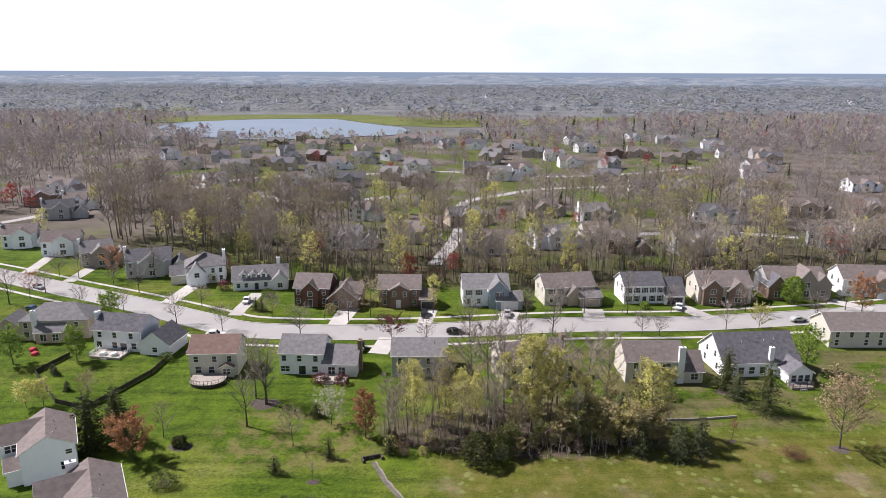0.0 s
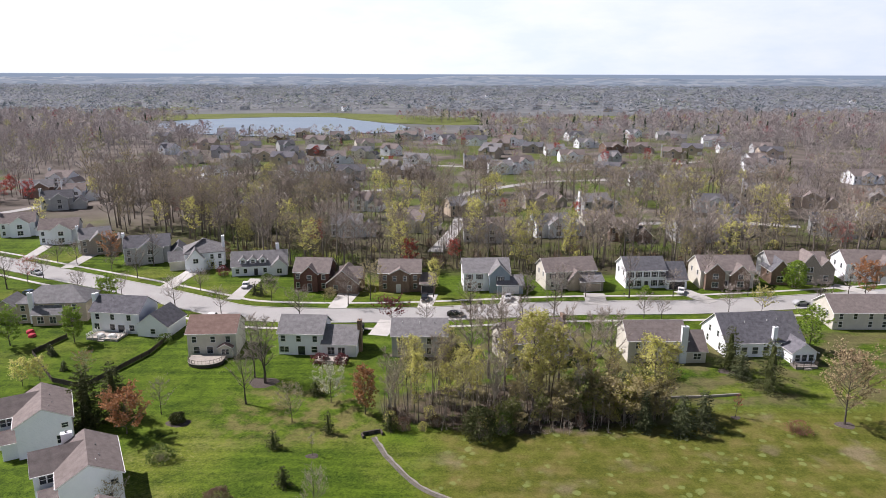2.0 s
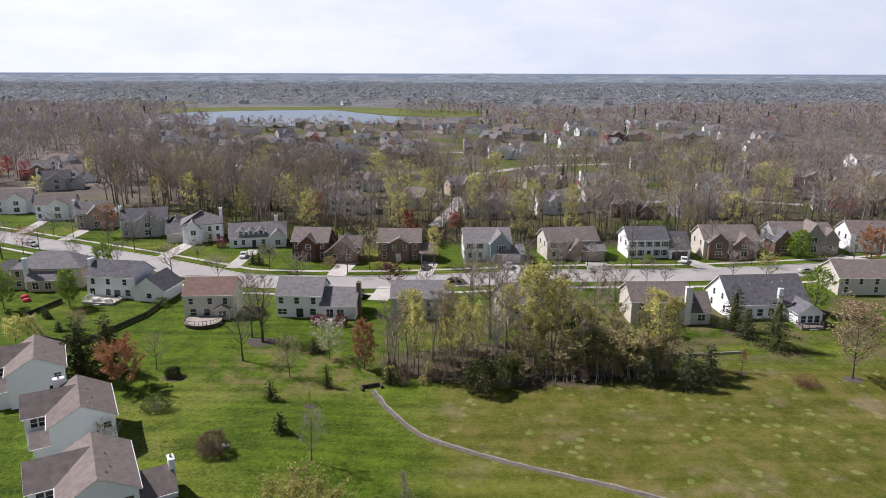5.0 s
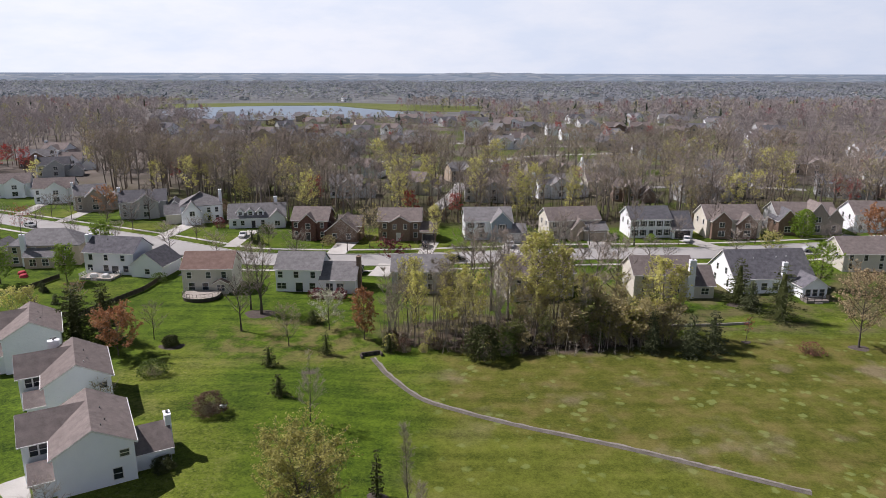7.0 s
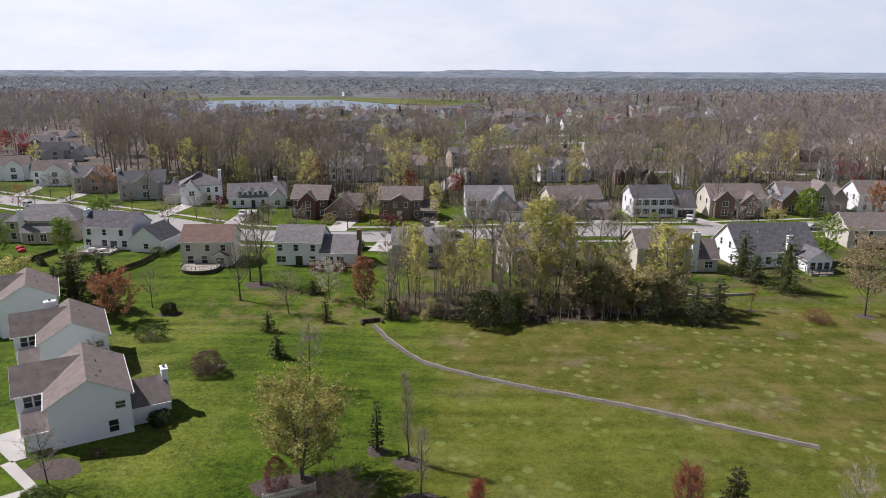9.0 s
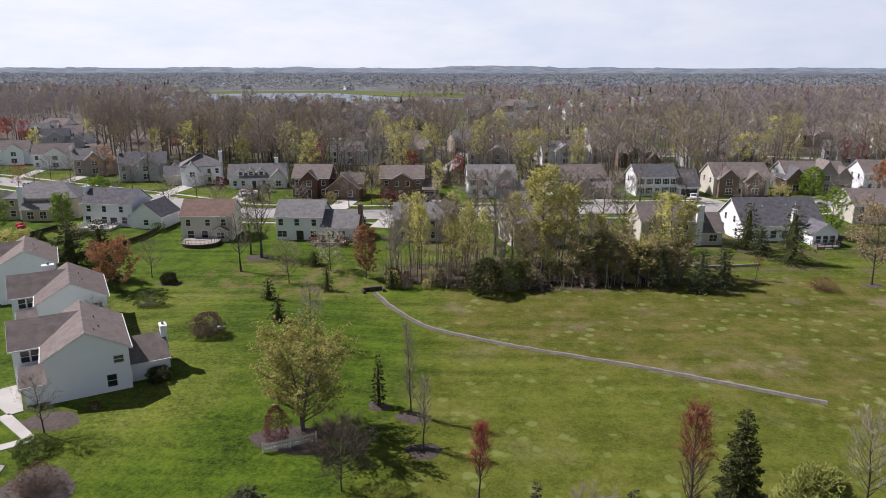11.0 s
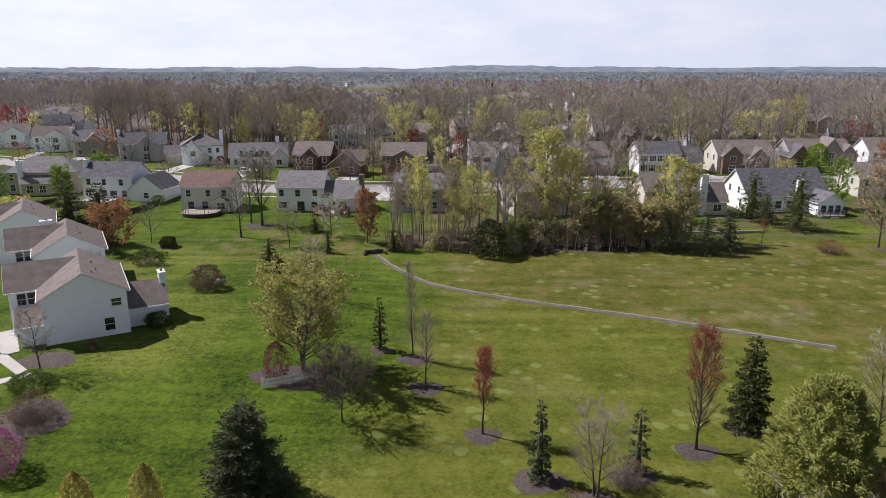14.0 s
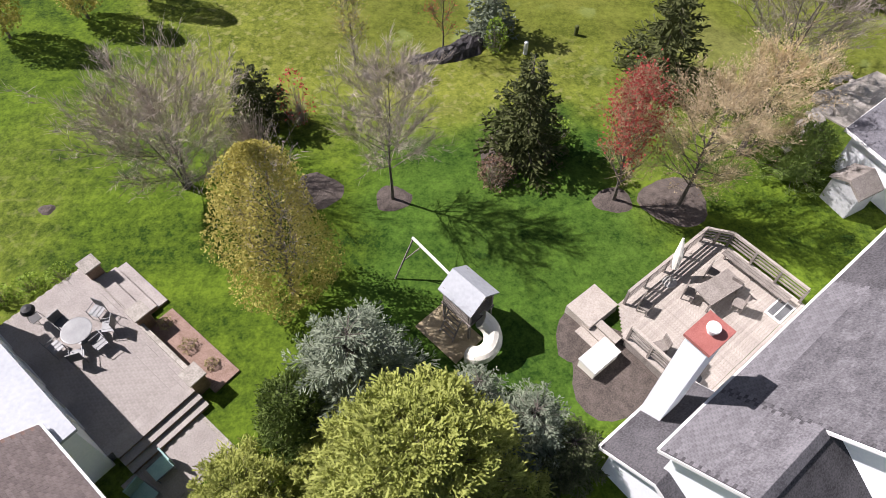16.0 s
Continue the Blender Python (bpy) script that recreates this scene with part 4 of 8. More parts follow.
def tall_white_house():
    e = house(-76.5, 213, 20, "tall white house with hipped grey roof and white chimney")
    gable_block(e, -6.3, 5.8, 0, 10.5, 5.8, 3.4, "y", SIDING["white"], ROOF["grey"], hip=True)
    gable_block(e, -5.4, -0.6, -2, 4, 4.4, 3.0, "y", SIDING["white"], ROOF["grey"])
    gable_block(e, -11, -6.3, 2, 8, 3.2, 2.4, "x", SIDING["cream"], ROOF["grey"])
    chimney(e, 5.9, 5.5, 0.9, 1.7, 0, 9.6)
    row_windows(e, "-y", -2, (-3,), 2.9, 1.4, 1.4)
    row_windows(e, "-y", 0, (2, 4.4), 3.5)
    row_windows(e, "-y", 0, (2, 4.4), 0.9)
    row_windows(e, "+x", 5.8, (2.4, 8.2), 3.5)


for build in (brick_house_with_wing, brick_house_plain, blue_gable_house, tan_front_house, white_shuttered_house, tan_gable_house,
              stone_gable_house, white_end_house, dormer_house, tall_white_house):
    build()

# ---- the near side, backs to the meadow ----
def blue_roof_house():
    e = house(-80.3, 161, -8, "white two-storey house with grey roof and lower garage wing")
    gable_block(e, -7.6, 5.4, 0, 8.5, 5.5, 3.0, "x", SIDING["white"], ROOF["slate"])
    gable_block(e, 5.4, 13.4, -1.2, 7.5, 3.0, 3.0, "y", SIDING["white"], ROOF["slate"])
    chimney(e, -8.0, 3.2, 0.9, 1.6, 0, 9.0)
    row_windows(e, "-y", 0, (-5.8, -1.8, 2.6), 3.5, 1.0, 1.4)
    row_windows(e, "-y", 0, (-6.2, -2, 3.2), 0.8, 1.3, 1.5)
    opening(e, "-y", 0, 0.4, 0.05, 1.7, 2.1, "door", GLASS)
    row_windows(e, "-y", -1.2, (9.5,), 0.9, 1.2, 1.2)
    vents(e, ((-3, 3.2, 8.0), (2, 3.4, 8.0)))


def red_roof_house():
    e = house(-52.6, 147.2, 3, "cream two-storey house with reddish shingles and rear bay")
    gable_block(e, -5.6, 5.4, 0, 9, 5.6, 2.8, "x", SIDING["cream"], ROOF["red"])
    gable_block(e, 1.6, 4.6, -1.1, 1.0, 2.5, 0.8, "y", SIDING["cream"], ROOF["red"], hip=False)
    row_windows(e, "-y", 0, (-4, 0.2, 3.6), 3.4, 1.0, 1.4)
    row_windows(e, "-y", 0, (-3.6, -0.6), 0.7, 1.3, 1.6)
    row_windows(e, "-y", -1.1, (3.1,), 0.8, 1.6, 1.3)
    row_windows(e, "-x", -5.6, (3, 6.4), 3.4)


def grey_back_house():
    e = house(-32, 148, -3, "pale grey two-storey house with a lower family-room wing")
    gable_block(e, -5.7, 4.6, 0, 8.8, 5.3, 2.9, "x", SIDING["white"], ROOF["grey"])
    gable_block(e, 4.6, 12.4, -0.6, 8, 3.2, 3.0, "x", SIDING["white"], ROOF["grey"])
    chimney(e, 12.7, 3.2, 0.9, 1.5, 0, 7.6, BRICK["brown"])
    row_windows(e, "-y", 0, (-4.6, -1, 2.8), 3.3, 1.0, 1.4)
    row_windows(e, "-y", 0, (-4.4,), 0.7, 2.0, 1.3)
    row_windows(e, "-y", 0, (2.6,), 0.7, 1.3, 1.4)
    row_windows(e, "-y", -0.6, (6.6, 9.0), 0.6, 1.5, 1.7)
    opening(e, "-y", 0, -0.4, 0.05, 1.6, 2.1, "door", GLASS)


def hidden_grey_house():
    e = house(-5.2, 147, 0, "pale grey house half hidden behind the woodlot")
    gable_block(e, -6.3, 6.3, 0, 9, 5.2, 2.6, "x", SIDING["grey"], ROOF["grey"])
    row_windows(e, "-y", 0, (-4.4, -1, 2.2, 4.8), 3.2)
    row_windows(e, "-y", 0, (-4.4, 2.2, 4.8), 0.8)
    vents(e, ((-4, 3, 7.2), (0, 3, 7.2), (3.5, 3, 7.2)))


def cream_wood_house():
    e = house(21.5, 143, 15, "cream house with bright side gable behind the trees")
    gable_block(e, -7.5, 7.5, 0, 10, 5.6, 3.2, "x", SIDING["cream"], ROOF["brown"])
    row_windows(e, "-y", 0, (-5.5, -2, 2, 5.5), 3.4)
    row_windows(e, "-y", 0, (-5.5, -2, 5.5), 0.8)
    row_windows(e, "-x", -7.5, (3, 7), 3.4)
    chimney(e, 7.9, 5, 0.8, 1.6, 0, 9.6, BRICK["brown"])


def beige_house():
    e = house(50, 144.5, 1, "beige two-storey house with large windows and side chimney")
    gable_block(e, -8.2, 5, 0, 9.5, 5.3, 3.0, "x", SIDING["cream"], ROOF["brown"])
    gable_block(e, 5, 9.4, -0.4, 7.2, 3.0, 3.4, "x", SIDING["cream"], ROOF["brown"])
    chimney(e, 4.2, -0.2, 1.4, 0.9, 0, 8.6, SIDING["white"])
    row_windows(e, "-y", 0, (0.8,), 2.9, 2.2, 1.7)
    row_windows(e, "-y", 0, (0.8,), 0.5, 2.2, 1.8)
    row_windows(e, "-y", 0, (-6, -3), 3.4)
    row_windows(e, "-y", 0, (-6, -3), 0.8)
    row_windows(e, "-y", -0.4, (7.4,), 0.9, 1.6, 1.4)


def big_roof_house():
    e = house(75, 148, 5, "white house with one large dark grey roof")
    gable_block(e, -10, 8.5, 0, 12.5, 3.6, 5.0, "x", SIDING["white"], ROOF["slate"])
    gable_block(e, 3.2, 8.8, -4.6, 2.5, 2.8, 2.0, "y", SIDING["white"], ROOF["slate"])
    chimney(e, 1.5, 0.4, 1.0, 0.8, 2.5, 7.0)
    row_windows(e, "-x", -10, (4.2, 8.2), 3.6, 0.9, 1.4)
    row_windows(e, "-x", -10, (3, 9), 0.9, 0.9, 1.5)
    row_windows(e, "-y", 0, (-8.2, -5.6, -3, -0.4), 0.8, 1.3, 1.6)
    row_windows(e, "-y", -4.6, (4.4, 6, 7.6), 0.7, 1.1, 1.5)
    vents(e, ((-4, 4, 7.0), (-2, 4.4, 7.3), (1.5, 4.2, 7.1), (4, 4.4, 7.3)))


def east_house():
    e = house(107, 165, 0, "cream house with brown roof at the meadow's end")
    gable_block(e, -7.5, 9, 0, 10, 4.6, 3.2, "x", SIDING["cream"], ROOF["brown"])
    row_windows(e, "-y", 0, (-5.6, -2, 2, 5.6), 2.8)
    row_windows(e, "-y", 0, (-5.6, 2, 5.6), 0.7)
    row_windows(e, "-x", -7.5, (3, 7), 2.8)


def west_house():
    e = house(-101, 168, 6, "tan two-storey house with white chimney and grey hipped roof")
    gable_block(e, -8.5, 8.5, 0, 9.5, 5.4, 3.2, "x", SIDING["tan"], ROOF["grey"], hip=True)
    gable_block(e, -4, 3, -2.2, 4, 3.0, 2.2, "x", SIDING["tan"], ROOF["grey"])
    gable_block(e, -15.5, -8.5, 1, 8, 3.4, 2.6, "y", SIDING["tan"], ROOF["grey"])
    chimney(e, -4.6, -0.3, 1.2, 0.8, 0, 8.2)
    row_windows(e, "-y", 0, (-7, -2.4, 1.4, 5.6), 3.4, 1.0, 1.4)
    row_windows(e, "-y", 0, (-7, 5.6), 0.8, 1.2, 1.5)
    row_windows(e, "-y", -2.2, (-2, 1), 0.6, 1.5, 1.7)


for build in (blue_roof_house, red_roof_house, grey_back_house, hidden_grey_house, cream_wood_house, beige_house, big_roof_house, east_house, west_house):
    build()


# ---- three white houses west of the lawn ----
def gable_end_house(x, y, rz, z, label, deep=11.5, wing=True, stack=False):
    """Wide gable end to the meadow, ridge running away from it, a cross gable and a low chimney wing."""
    e = thing("house", x, y, label, "house", "white houses by the lawn", rz=rz, z=z)
    gable_block(e, -4.1, 4.1, 0, deep, 5.4, 2.3, "y", SIDING["white"], ROOF["brown"])
    gable_block(e, -7.2, -0.5, 5.0, deep - 0.2, 5.4, 2.2, "x", SIDING["white"], ROOF["brown"])
    if wing:
        gable_block(e, 4.1, 8.1, 1.5, 7.2, 2.7, 2.0, "x", SIDING["white"], ROOF["brown"])
        chimney(e, 8.3, 4.3, 0.7, 1.4, 0, 5.6)
    if stack:
        chimney(e, -2.5, deep + 0.6, 1.5, 0.9, 0, 7.6)
    gable_block(e, -6.4, -4.1, 0.8, 5.2, 2.6, 1.2, "x", SIDING["white"], ROOF["brown"])
    row_windows(e, "-y", 0, (3.0,), 3.7, 0.95, 0.8)
    row_windows(e, "-y", 0, (2.1,), 1.0, 0.95, 1.4)
    row_windows(e, "-y", 5.0, (-6.0, -5.0), 3.7, 0.8, 1.3)
    row_windows(e, "-x", -4.1, (2.4,), 3.7)
    vents(e, ((1.0, 1.6, 7.2), (1.5, 3.4, 6.9), (1.2, 6.4, 7.1)))
    return e


gable_end_house(-39.0, 70.6, 30, 1.95, "white sided two-storey house with wide gable and low chimney wing")
gable_end_house(-49.9, 87.9, 30, 1.95, "white sided house with brown shingles beside its twin", 11, False, True)
gable_end_house(-66.0, 104.2, 30, 1.9, "white sided house between firs and its twin", 11, False)

# ---- houses among the woods ----
FAR_HOUSES = [(-214, 376, 18), (-141, 464, 23), (-129, 493, 19), (-112, 509, 13), (-98, 526, 20), (-74, 480, 16),
              (-59, 361, 21), (-90, 406, 14), (-61, 511, 17), (-34, 429, 14), (-35, 657, 24), (-17, 408, 17), (-38, 311, 13), (-84, 298, 15), (-36, 259, 15),
              (-14, 268, 18), (12, 300, 18), (19, 251, 22), (25, 455, 21), (38, 431, 18), (48, 319, 19), (45, 260, 18), (64, 269, 14), (103, 422, 19), (72, 307, 16)]
FAR_HOUSES_EAST = [(140, 552, 20), (125, 591, 18), (159, 552, 18), (114, 382, 16), (132, 382, 16), (175, 518, 17), (98, 252, 18), (70, 252, 13), (126, 308, 20), (113, 261, 13),
                   (222, 474, 18), (163, 342, 20), (176, 321, 19), (154, 262, 17), (172, 262, 13), (247, 394, 18), (207, 322, 16), (-8, 658, 20), (27, 717, 22),
                   (-138, 680, 17), (-100, 654, 16), (-153, 627, 18), (63, 611, 20), (73, 550, 19), (89, 532, 18)]
WEST_STREET = [(-97, 221, 17, 3), (-120, 233, 13, 6), (-141, 247, 16, 5), (-163, 258, 15, 0), (-177, 311, 16, 3), (-204, 342, 17, 4), (-181, 333, 13, 0)]


def wood_house(k, x, y, w, sort=None):
    random.seed(k * 7 + 3)
    turn = random.uniform(-25, 25) if sort is None else 24 + random.uniform(-6, 6)
    k = k if sort is None else sort
    wall = [SIDING["white"], SIDING["cream"], SIDING["tan"], SIDING["grey"], BRICK["brown"], SIDING["white"], BRICK["stone"]][k % 7]
    tone = ("white", "cream", "tan", "grey", "brown brick", "white", "stone")[k % 7]
    e = house(x, y, turn, "%s two-storey house among bare trees" % tone, "houses in the woods")
    roof = ROOF[("brown", "grey", "brown", "dark", "grey")[k % 5]]
    h, d = random.choice((5.2, 5.6, 5.6)), random.uniform(8.5, 10.5)
    gable_block(e, -w / 2, w / 2 - 3, 0, d, h, 3.0, "x", wall, roof)
    gable_block(e, -w / 4, w / 4 - 1, -1.6, 4, h - 0.2, 2.4, "y", wall, roof)
    gable_block(e, w / 2 - 3, w / 2 + 2.4, -1, d - 2, 3.0, 2.4, "y", wall, roof)
    row_windows(e, "-y", 0, (-w / 2 + 1.3,), 3.4)
    row_windows(e, "-y", 0, (-w / 2 + 1.3,), 0.9)
    row_windows(e, "-y", -1.6, (-0.5,), 3.4, 1.6)
    row_windows(e, "-y", -1.6, (-0.5,), 0.8, 1.8, 1.6)
    row_windows(e, "-x", -w / 2, (2.4, 6), 3.4)
    if k % 3 == 0:
        chimney(e, -w / 2 - 0.4, d / 2, 0.8, 1.5, 0, h + 4)


for k, row in enumerate(FAR_HOUSES + FAR_HOUSES_EAST + WEST_STREET):
    wood_house(k, *row)


def plain_house(k, x, y):
    """A far house: two crossing gables, a wing and two windows."""
    wall = [SIDING["white"], SIDING["cream"], SIDING["grey"], SIDING["white"], SIDING["tan"]][k % 5]
    roof = ROOF[("grey", "brown", "slate", "dark")[k % 4]]
    e = house(x, y, random.uniform(-35, 35), "%s house with pitched roof far among trees" % ("white", "cream", "grey", "white", "tan")[k % 5], "far houses of the suburb")
    w = random.uniform(13, 19)
    gable_block(e, -w / 2, w / 2, 0, 10, 5.5, 3.2, "x", wall, roof, trim=False)
    gable_block(e, -w / 4, w / 5, -2, 5, 5.3, 2.8, "y", wall, roof, trim=False)
    opening(e, "-y", -2, -0.3, 3.2, 1.6, 1.6)
    opening(e, "-y", 0, w / 2 - 2, 0.3, 3, 2.2, "garage_door")


random.seed(404)
SUBURB = []
while len(SUBURB) < 80:
    y = random.uniform(400, 690) if len(SUBURB) < 36 else random.uniform(1080, 1900)
    x = random.uniform(-0.42, 0.5) * y if y < 700 else random.uniform(-0.62, 0.62) * y
    if all((x - a) ** 2 + (y - b) ** 2 > 24 ** 2 for a, b, *c in FAR_HOUSES + FAR_HOUSES_EAST + SUBURB) and not (690 < y < 1000 and x < 60):
        SUBURB.append((x, y))
for k, (x, y) in enumerate(SUBURB):
    plain_house(k, x, y)

for row in ((-27, 190, -29, 178, 6, 5), (-3.5, 189, -5, 178, 4.5, 4), (20, 188, 18, 180, 5.5, 5), (44, 190, 43, 181, 6, 6), (70, 193, 76, 183, 5.5, 4.5),
            (118, 198, 126, 190, 5, 5), (-80, 211, -82, 193, 5, 4.5), (-57.5, 203, -59, 184, 4, 4), (-123, 233, -122.5, 214, 4.5, 4), (-16, 160, -14, 170, 5, 5), (-146, 247, -142, 224, 4, 4), (-62, 160, -60, 175, 5, 5)):
    driveway(*row)


# ---- woods ----
BELT = [tree("bare_tree", branching(20, 6.8, 0.36, 18, 5, 1080, 0.088, 0.95, 0.33, seed=11 + k, twig_l=1.5), (WOODBARK, TWIG, BUD), "tall bare tree with grey-brown twigs in the woods", group="trees of the woods") for k in range(5)]
BELT += [tree("budding_tree", branching(19, 6.4, 0.36, 18, 5, 1000, 0.08, 0.95, 0.31, seed=31 + k, twig_l=1.4, leaves=400, leaf_s=0.22), (WOODBARK, TWIG, BUDGREY), "tall tree with opening olive buds", group="trees of the woods") for k in range(3)]
BELT_GREEN = [tree("budding_tree", branching(15, 4.4, 0.25, 18, 5, 900, 0.045, 0.8, 0.2, seed=51 + k, twig_l=1.2, leaves=760, leaf_s=0.27), (WOODBARK, TWIG, BUD), "tree hazed with yellow-green spring buds", group="trees of the woods") for k in range(3)]
RED_SORT = [tree("maple_tree", branching(10, 3.6, 0.22, 18, 5, 700, 0.045, 0.7, 0.16, seed=61 + k, twig_l=1.0, leaves=700, leaf_s=0.25), (BARK, TWIG, REDBUD), "small maple hazed with dark red buds", group="red maples") for k in range(2)]
SPRUCE = [evergreen("spruce_tree", spruce(11, 2.9, 71 + k, 14, 8, 4, 0.4, 0.8, blades=1), NEEDLE, "dark green spruce with drooping boughs", "spruces") for k in range(3)]

BUILT = [(x, y + 5, w * 0.55 + 3) for x, y, w, *c in FAR_HOUSES + FAR_HOUSES_EAST + WEST_STREET] + [(x, y + 5, 12) for x, y in SUBURB]


def free(x, y, gap=1.0):
    for a, b, r in BUILT:
        if abs(x - a) < r * gap and -17 < y - b < 8:
            return False
    return True


def street_gap(x, y):
    return min((x - a) ** 2 + (y - b) ** 2 for a, b in STREET) > 16 ** 2


random.seed(5)
spots = []
while len(spots) < 345:
    y = 210 + 150 * random.random() ** 1.15
    x = random.uniform(-0.67 * y - 12, 0.67 * y + 12)
    if x < -60 and y < 228 + (-60 - x) * 0.55 or (x < -140 and y < 320):
        continue
    if y < 214 and (x > 95 or x < -45):
        continue
    if free(x, y, 0.8) and street_gap(x, y) and all((x - a) ** 2 + (y - b) ** 2 > 9 for a, b, c in spots):
        spots.append((x, y, random.random()))
while len(spots) < 405:  # the wood behind the bend of the street
    x = random.uniform(-172, -62)
    y = 236 + (-60 - x) * 0.42 + 70 * random.random() ** 1.3
    if free(x, y, 0.85) and all((x - a) ** 2 + (y - b) ** 2 > 9 for a, b, c in spots) and not (x < -135 and y < 325):
        spots.append((x, y, 0.74 * random.random() if random.random() < 0.85 else 0.8))
used = set()
for i, (x, y, c) in enumerate(spots):
    if c < 0.74:
        k = int(c / 0.74 * 8)
        src = BELT[k]
    elif c < 0.93:
        src = BELT_GREEN[i % 3]
    elif c < 0.965:
        src = RED_SORT[i % 2]
    else:
        src = SPRUCE[i % 3]
    s = random.uniform(0.68, 1.16)
    if src.name in used:
        spread_copy(src, x, y, s, random.uniform(0, 360), s * random.uniform(0.9, 1.1))
    else:
        place(src, x, y, s, random.uniform(0, 360))
        used.add(src.name)


# single trees that stand out between the houses: budding, red and evergreen
for i, (x, y, k) in enumerate(((-174, 335, 0.80), (-149, 308, 0.85), (-132, 334, 1.00), (-137, 360, 0.90), (-58, 248, 1.15), (-43, 214, 1.10), (-113, 267, 0.90), (-88, 257, 0.90), (10, 254, 0.85), (-22, 281, 1.00), (85, 252, 0.95), (110, 261, 0.90), (20, 318, 1.00), (35, 264, 0.90), (-166, 275, 0.80), (-72, 239, 0.80))):
    spread_copy(BELT_GREEN[i % 3], x, y, k, i * 77, k * 0.95)
for i, (x, y, k) in enumerate(((88, 531, 1.00), (112, 472, 1.00), (144, 481, 1.10), (143, 417, 1.10), (-220, 343, 1.10), (-200, 324, 1.10), (148, 255, 1.00), (188, 379, 1.00), (-96, 515, 0.90), (-35, 449, 0.90), (17, 582, 0.90))):
    spread_copy(RED_SORT[i % 2], x, y, k, i * 77)
for i, (x, y, k) in enumerate(((140, 442, 1.00), (126, 424, 1.00), (174, 486, 1.00), (228, 447, 1.00), (-65, 401, 1.00), (-51, 384, 0.90), (-138, 480, 0.90), (-78, 506, 0.80), (70, 300, 0.80), (32, 505, 0.90), (60, 344, 0.70))):
    spread_copy(SPRUCE[i % 3], x, y, k, i * 77)


def far_woods(name, seed, count, inner, outer, tris, label, half=0.72, keep=None, mat=None, wide=1.0):
    """Thousands of far trees in one mesh: a trunk and a domed crown of twig fans that widen outwards, each tree in one tone."""
    rng = np.random.default_rng(seed)
    pts, faces, tone = [], [], []
    made = 0
    while made < count:
        y = math.sqrt(rng.uniform(inner ** 2, outer ** 2))
        x = rng.uniform(-half * y, half * y)
        size = keep(x, y, rng) if keep else 1.0
        if not size:
            continue
        made += 1
        h, r = rng.uniform(11, 18) * size, rng.uniform(3.6, 6.0) * wide * (0.35 + 0.65 * size)
        gz = 1.8
        tint = rng.random()
        if size < 0.75:  # garden trees: more maples and firs
            tint = 0.7 + 0.3 * rng.random()
        fir = tint > 0.955
        r = r * 0.62 if fir else r
        u = rng.random((tris, 7))
        az = u[:, 0] * 6.283
        f = 1 - (1 - u[:, 1]) ** (0.8 if fir else 1.25)
        dome = (1 - f) if fir else np.cos(np.pi / 2 * f ** 1.6) ** 0.55
        rad = r * (0.12 + dome) * (0.72 + 0.36 * u[:, 2]) * (1.0 if fir else 0.7 + 0.3 * np.minimum(1, f * 4))
        low = 0.05 if fir else 0.3
        tip = np.stack((rad * np.cos(az), rad * np.sin(az), h * (low + (1 - low) * f)), 1)
        heart = np.stack((np.zeros(tris), np.zeros(tris), h * (low + (0.5 if fir else 0.42) * f)), 1)
        ray = tip - heart
        root = heart + ray * (0.25 + 0.3 * u[:, 3:4])
        w = (0.22 + 0.3 * u[:, 4]) * wide * (0.6 + 0.4 * size) * (1.5 if fir else 1.0)
        cross = np.stack((-np.sin(az), np.cos(az), (u[:, 5] - 0.5) * 1.6), 1)
        cross /= np.linalg.norm(cross, axis=1)[:, None]
        a, b = tip + cross * w[:, None], tip - cross * w[:, None]
        b[:, 2] += (u[:, 6] - 0.5) * 1.2
        base = np.array((x, y, gz))
        k = len(pts)
        pts += [(x - 0.22, y, gz), (x + 0.22, y, gz), (x, y, gz + h * 0.8)]
        faces.append((k, k + 1, k + 2))
        k += 3
        pts += np.stack((root + base, a + base, b + base), 1).reshape(-1, 3).tolist()
        faces += [(k + 3 * i, k + 3 * i + 1, k + 3 * i + 2) for i in range(tris)]
        tone += [tint] * (3 + 3 * tris)
    ob = part(name, (pts, faces), mat or FARTWIG, None)
    at = ob.data.attributes.new("tone", "FLOAT", "POINT")
    at.data.foreach_set("value", tone)
    return tagged(ob, label, "woods", "", "stuff")


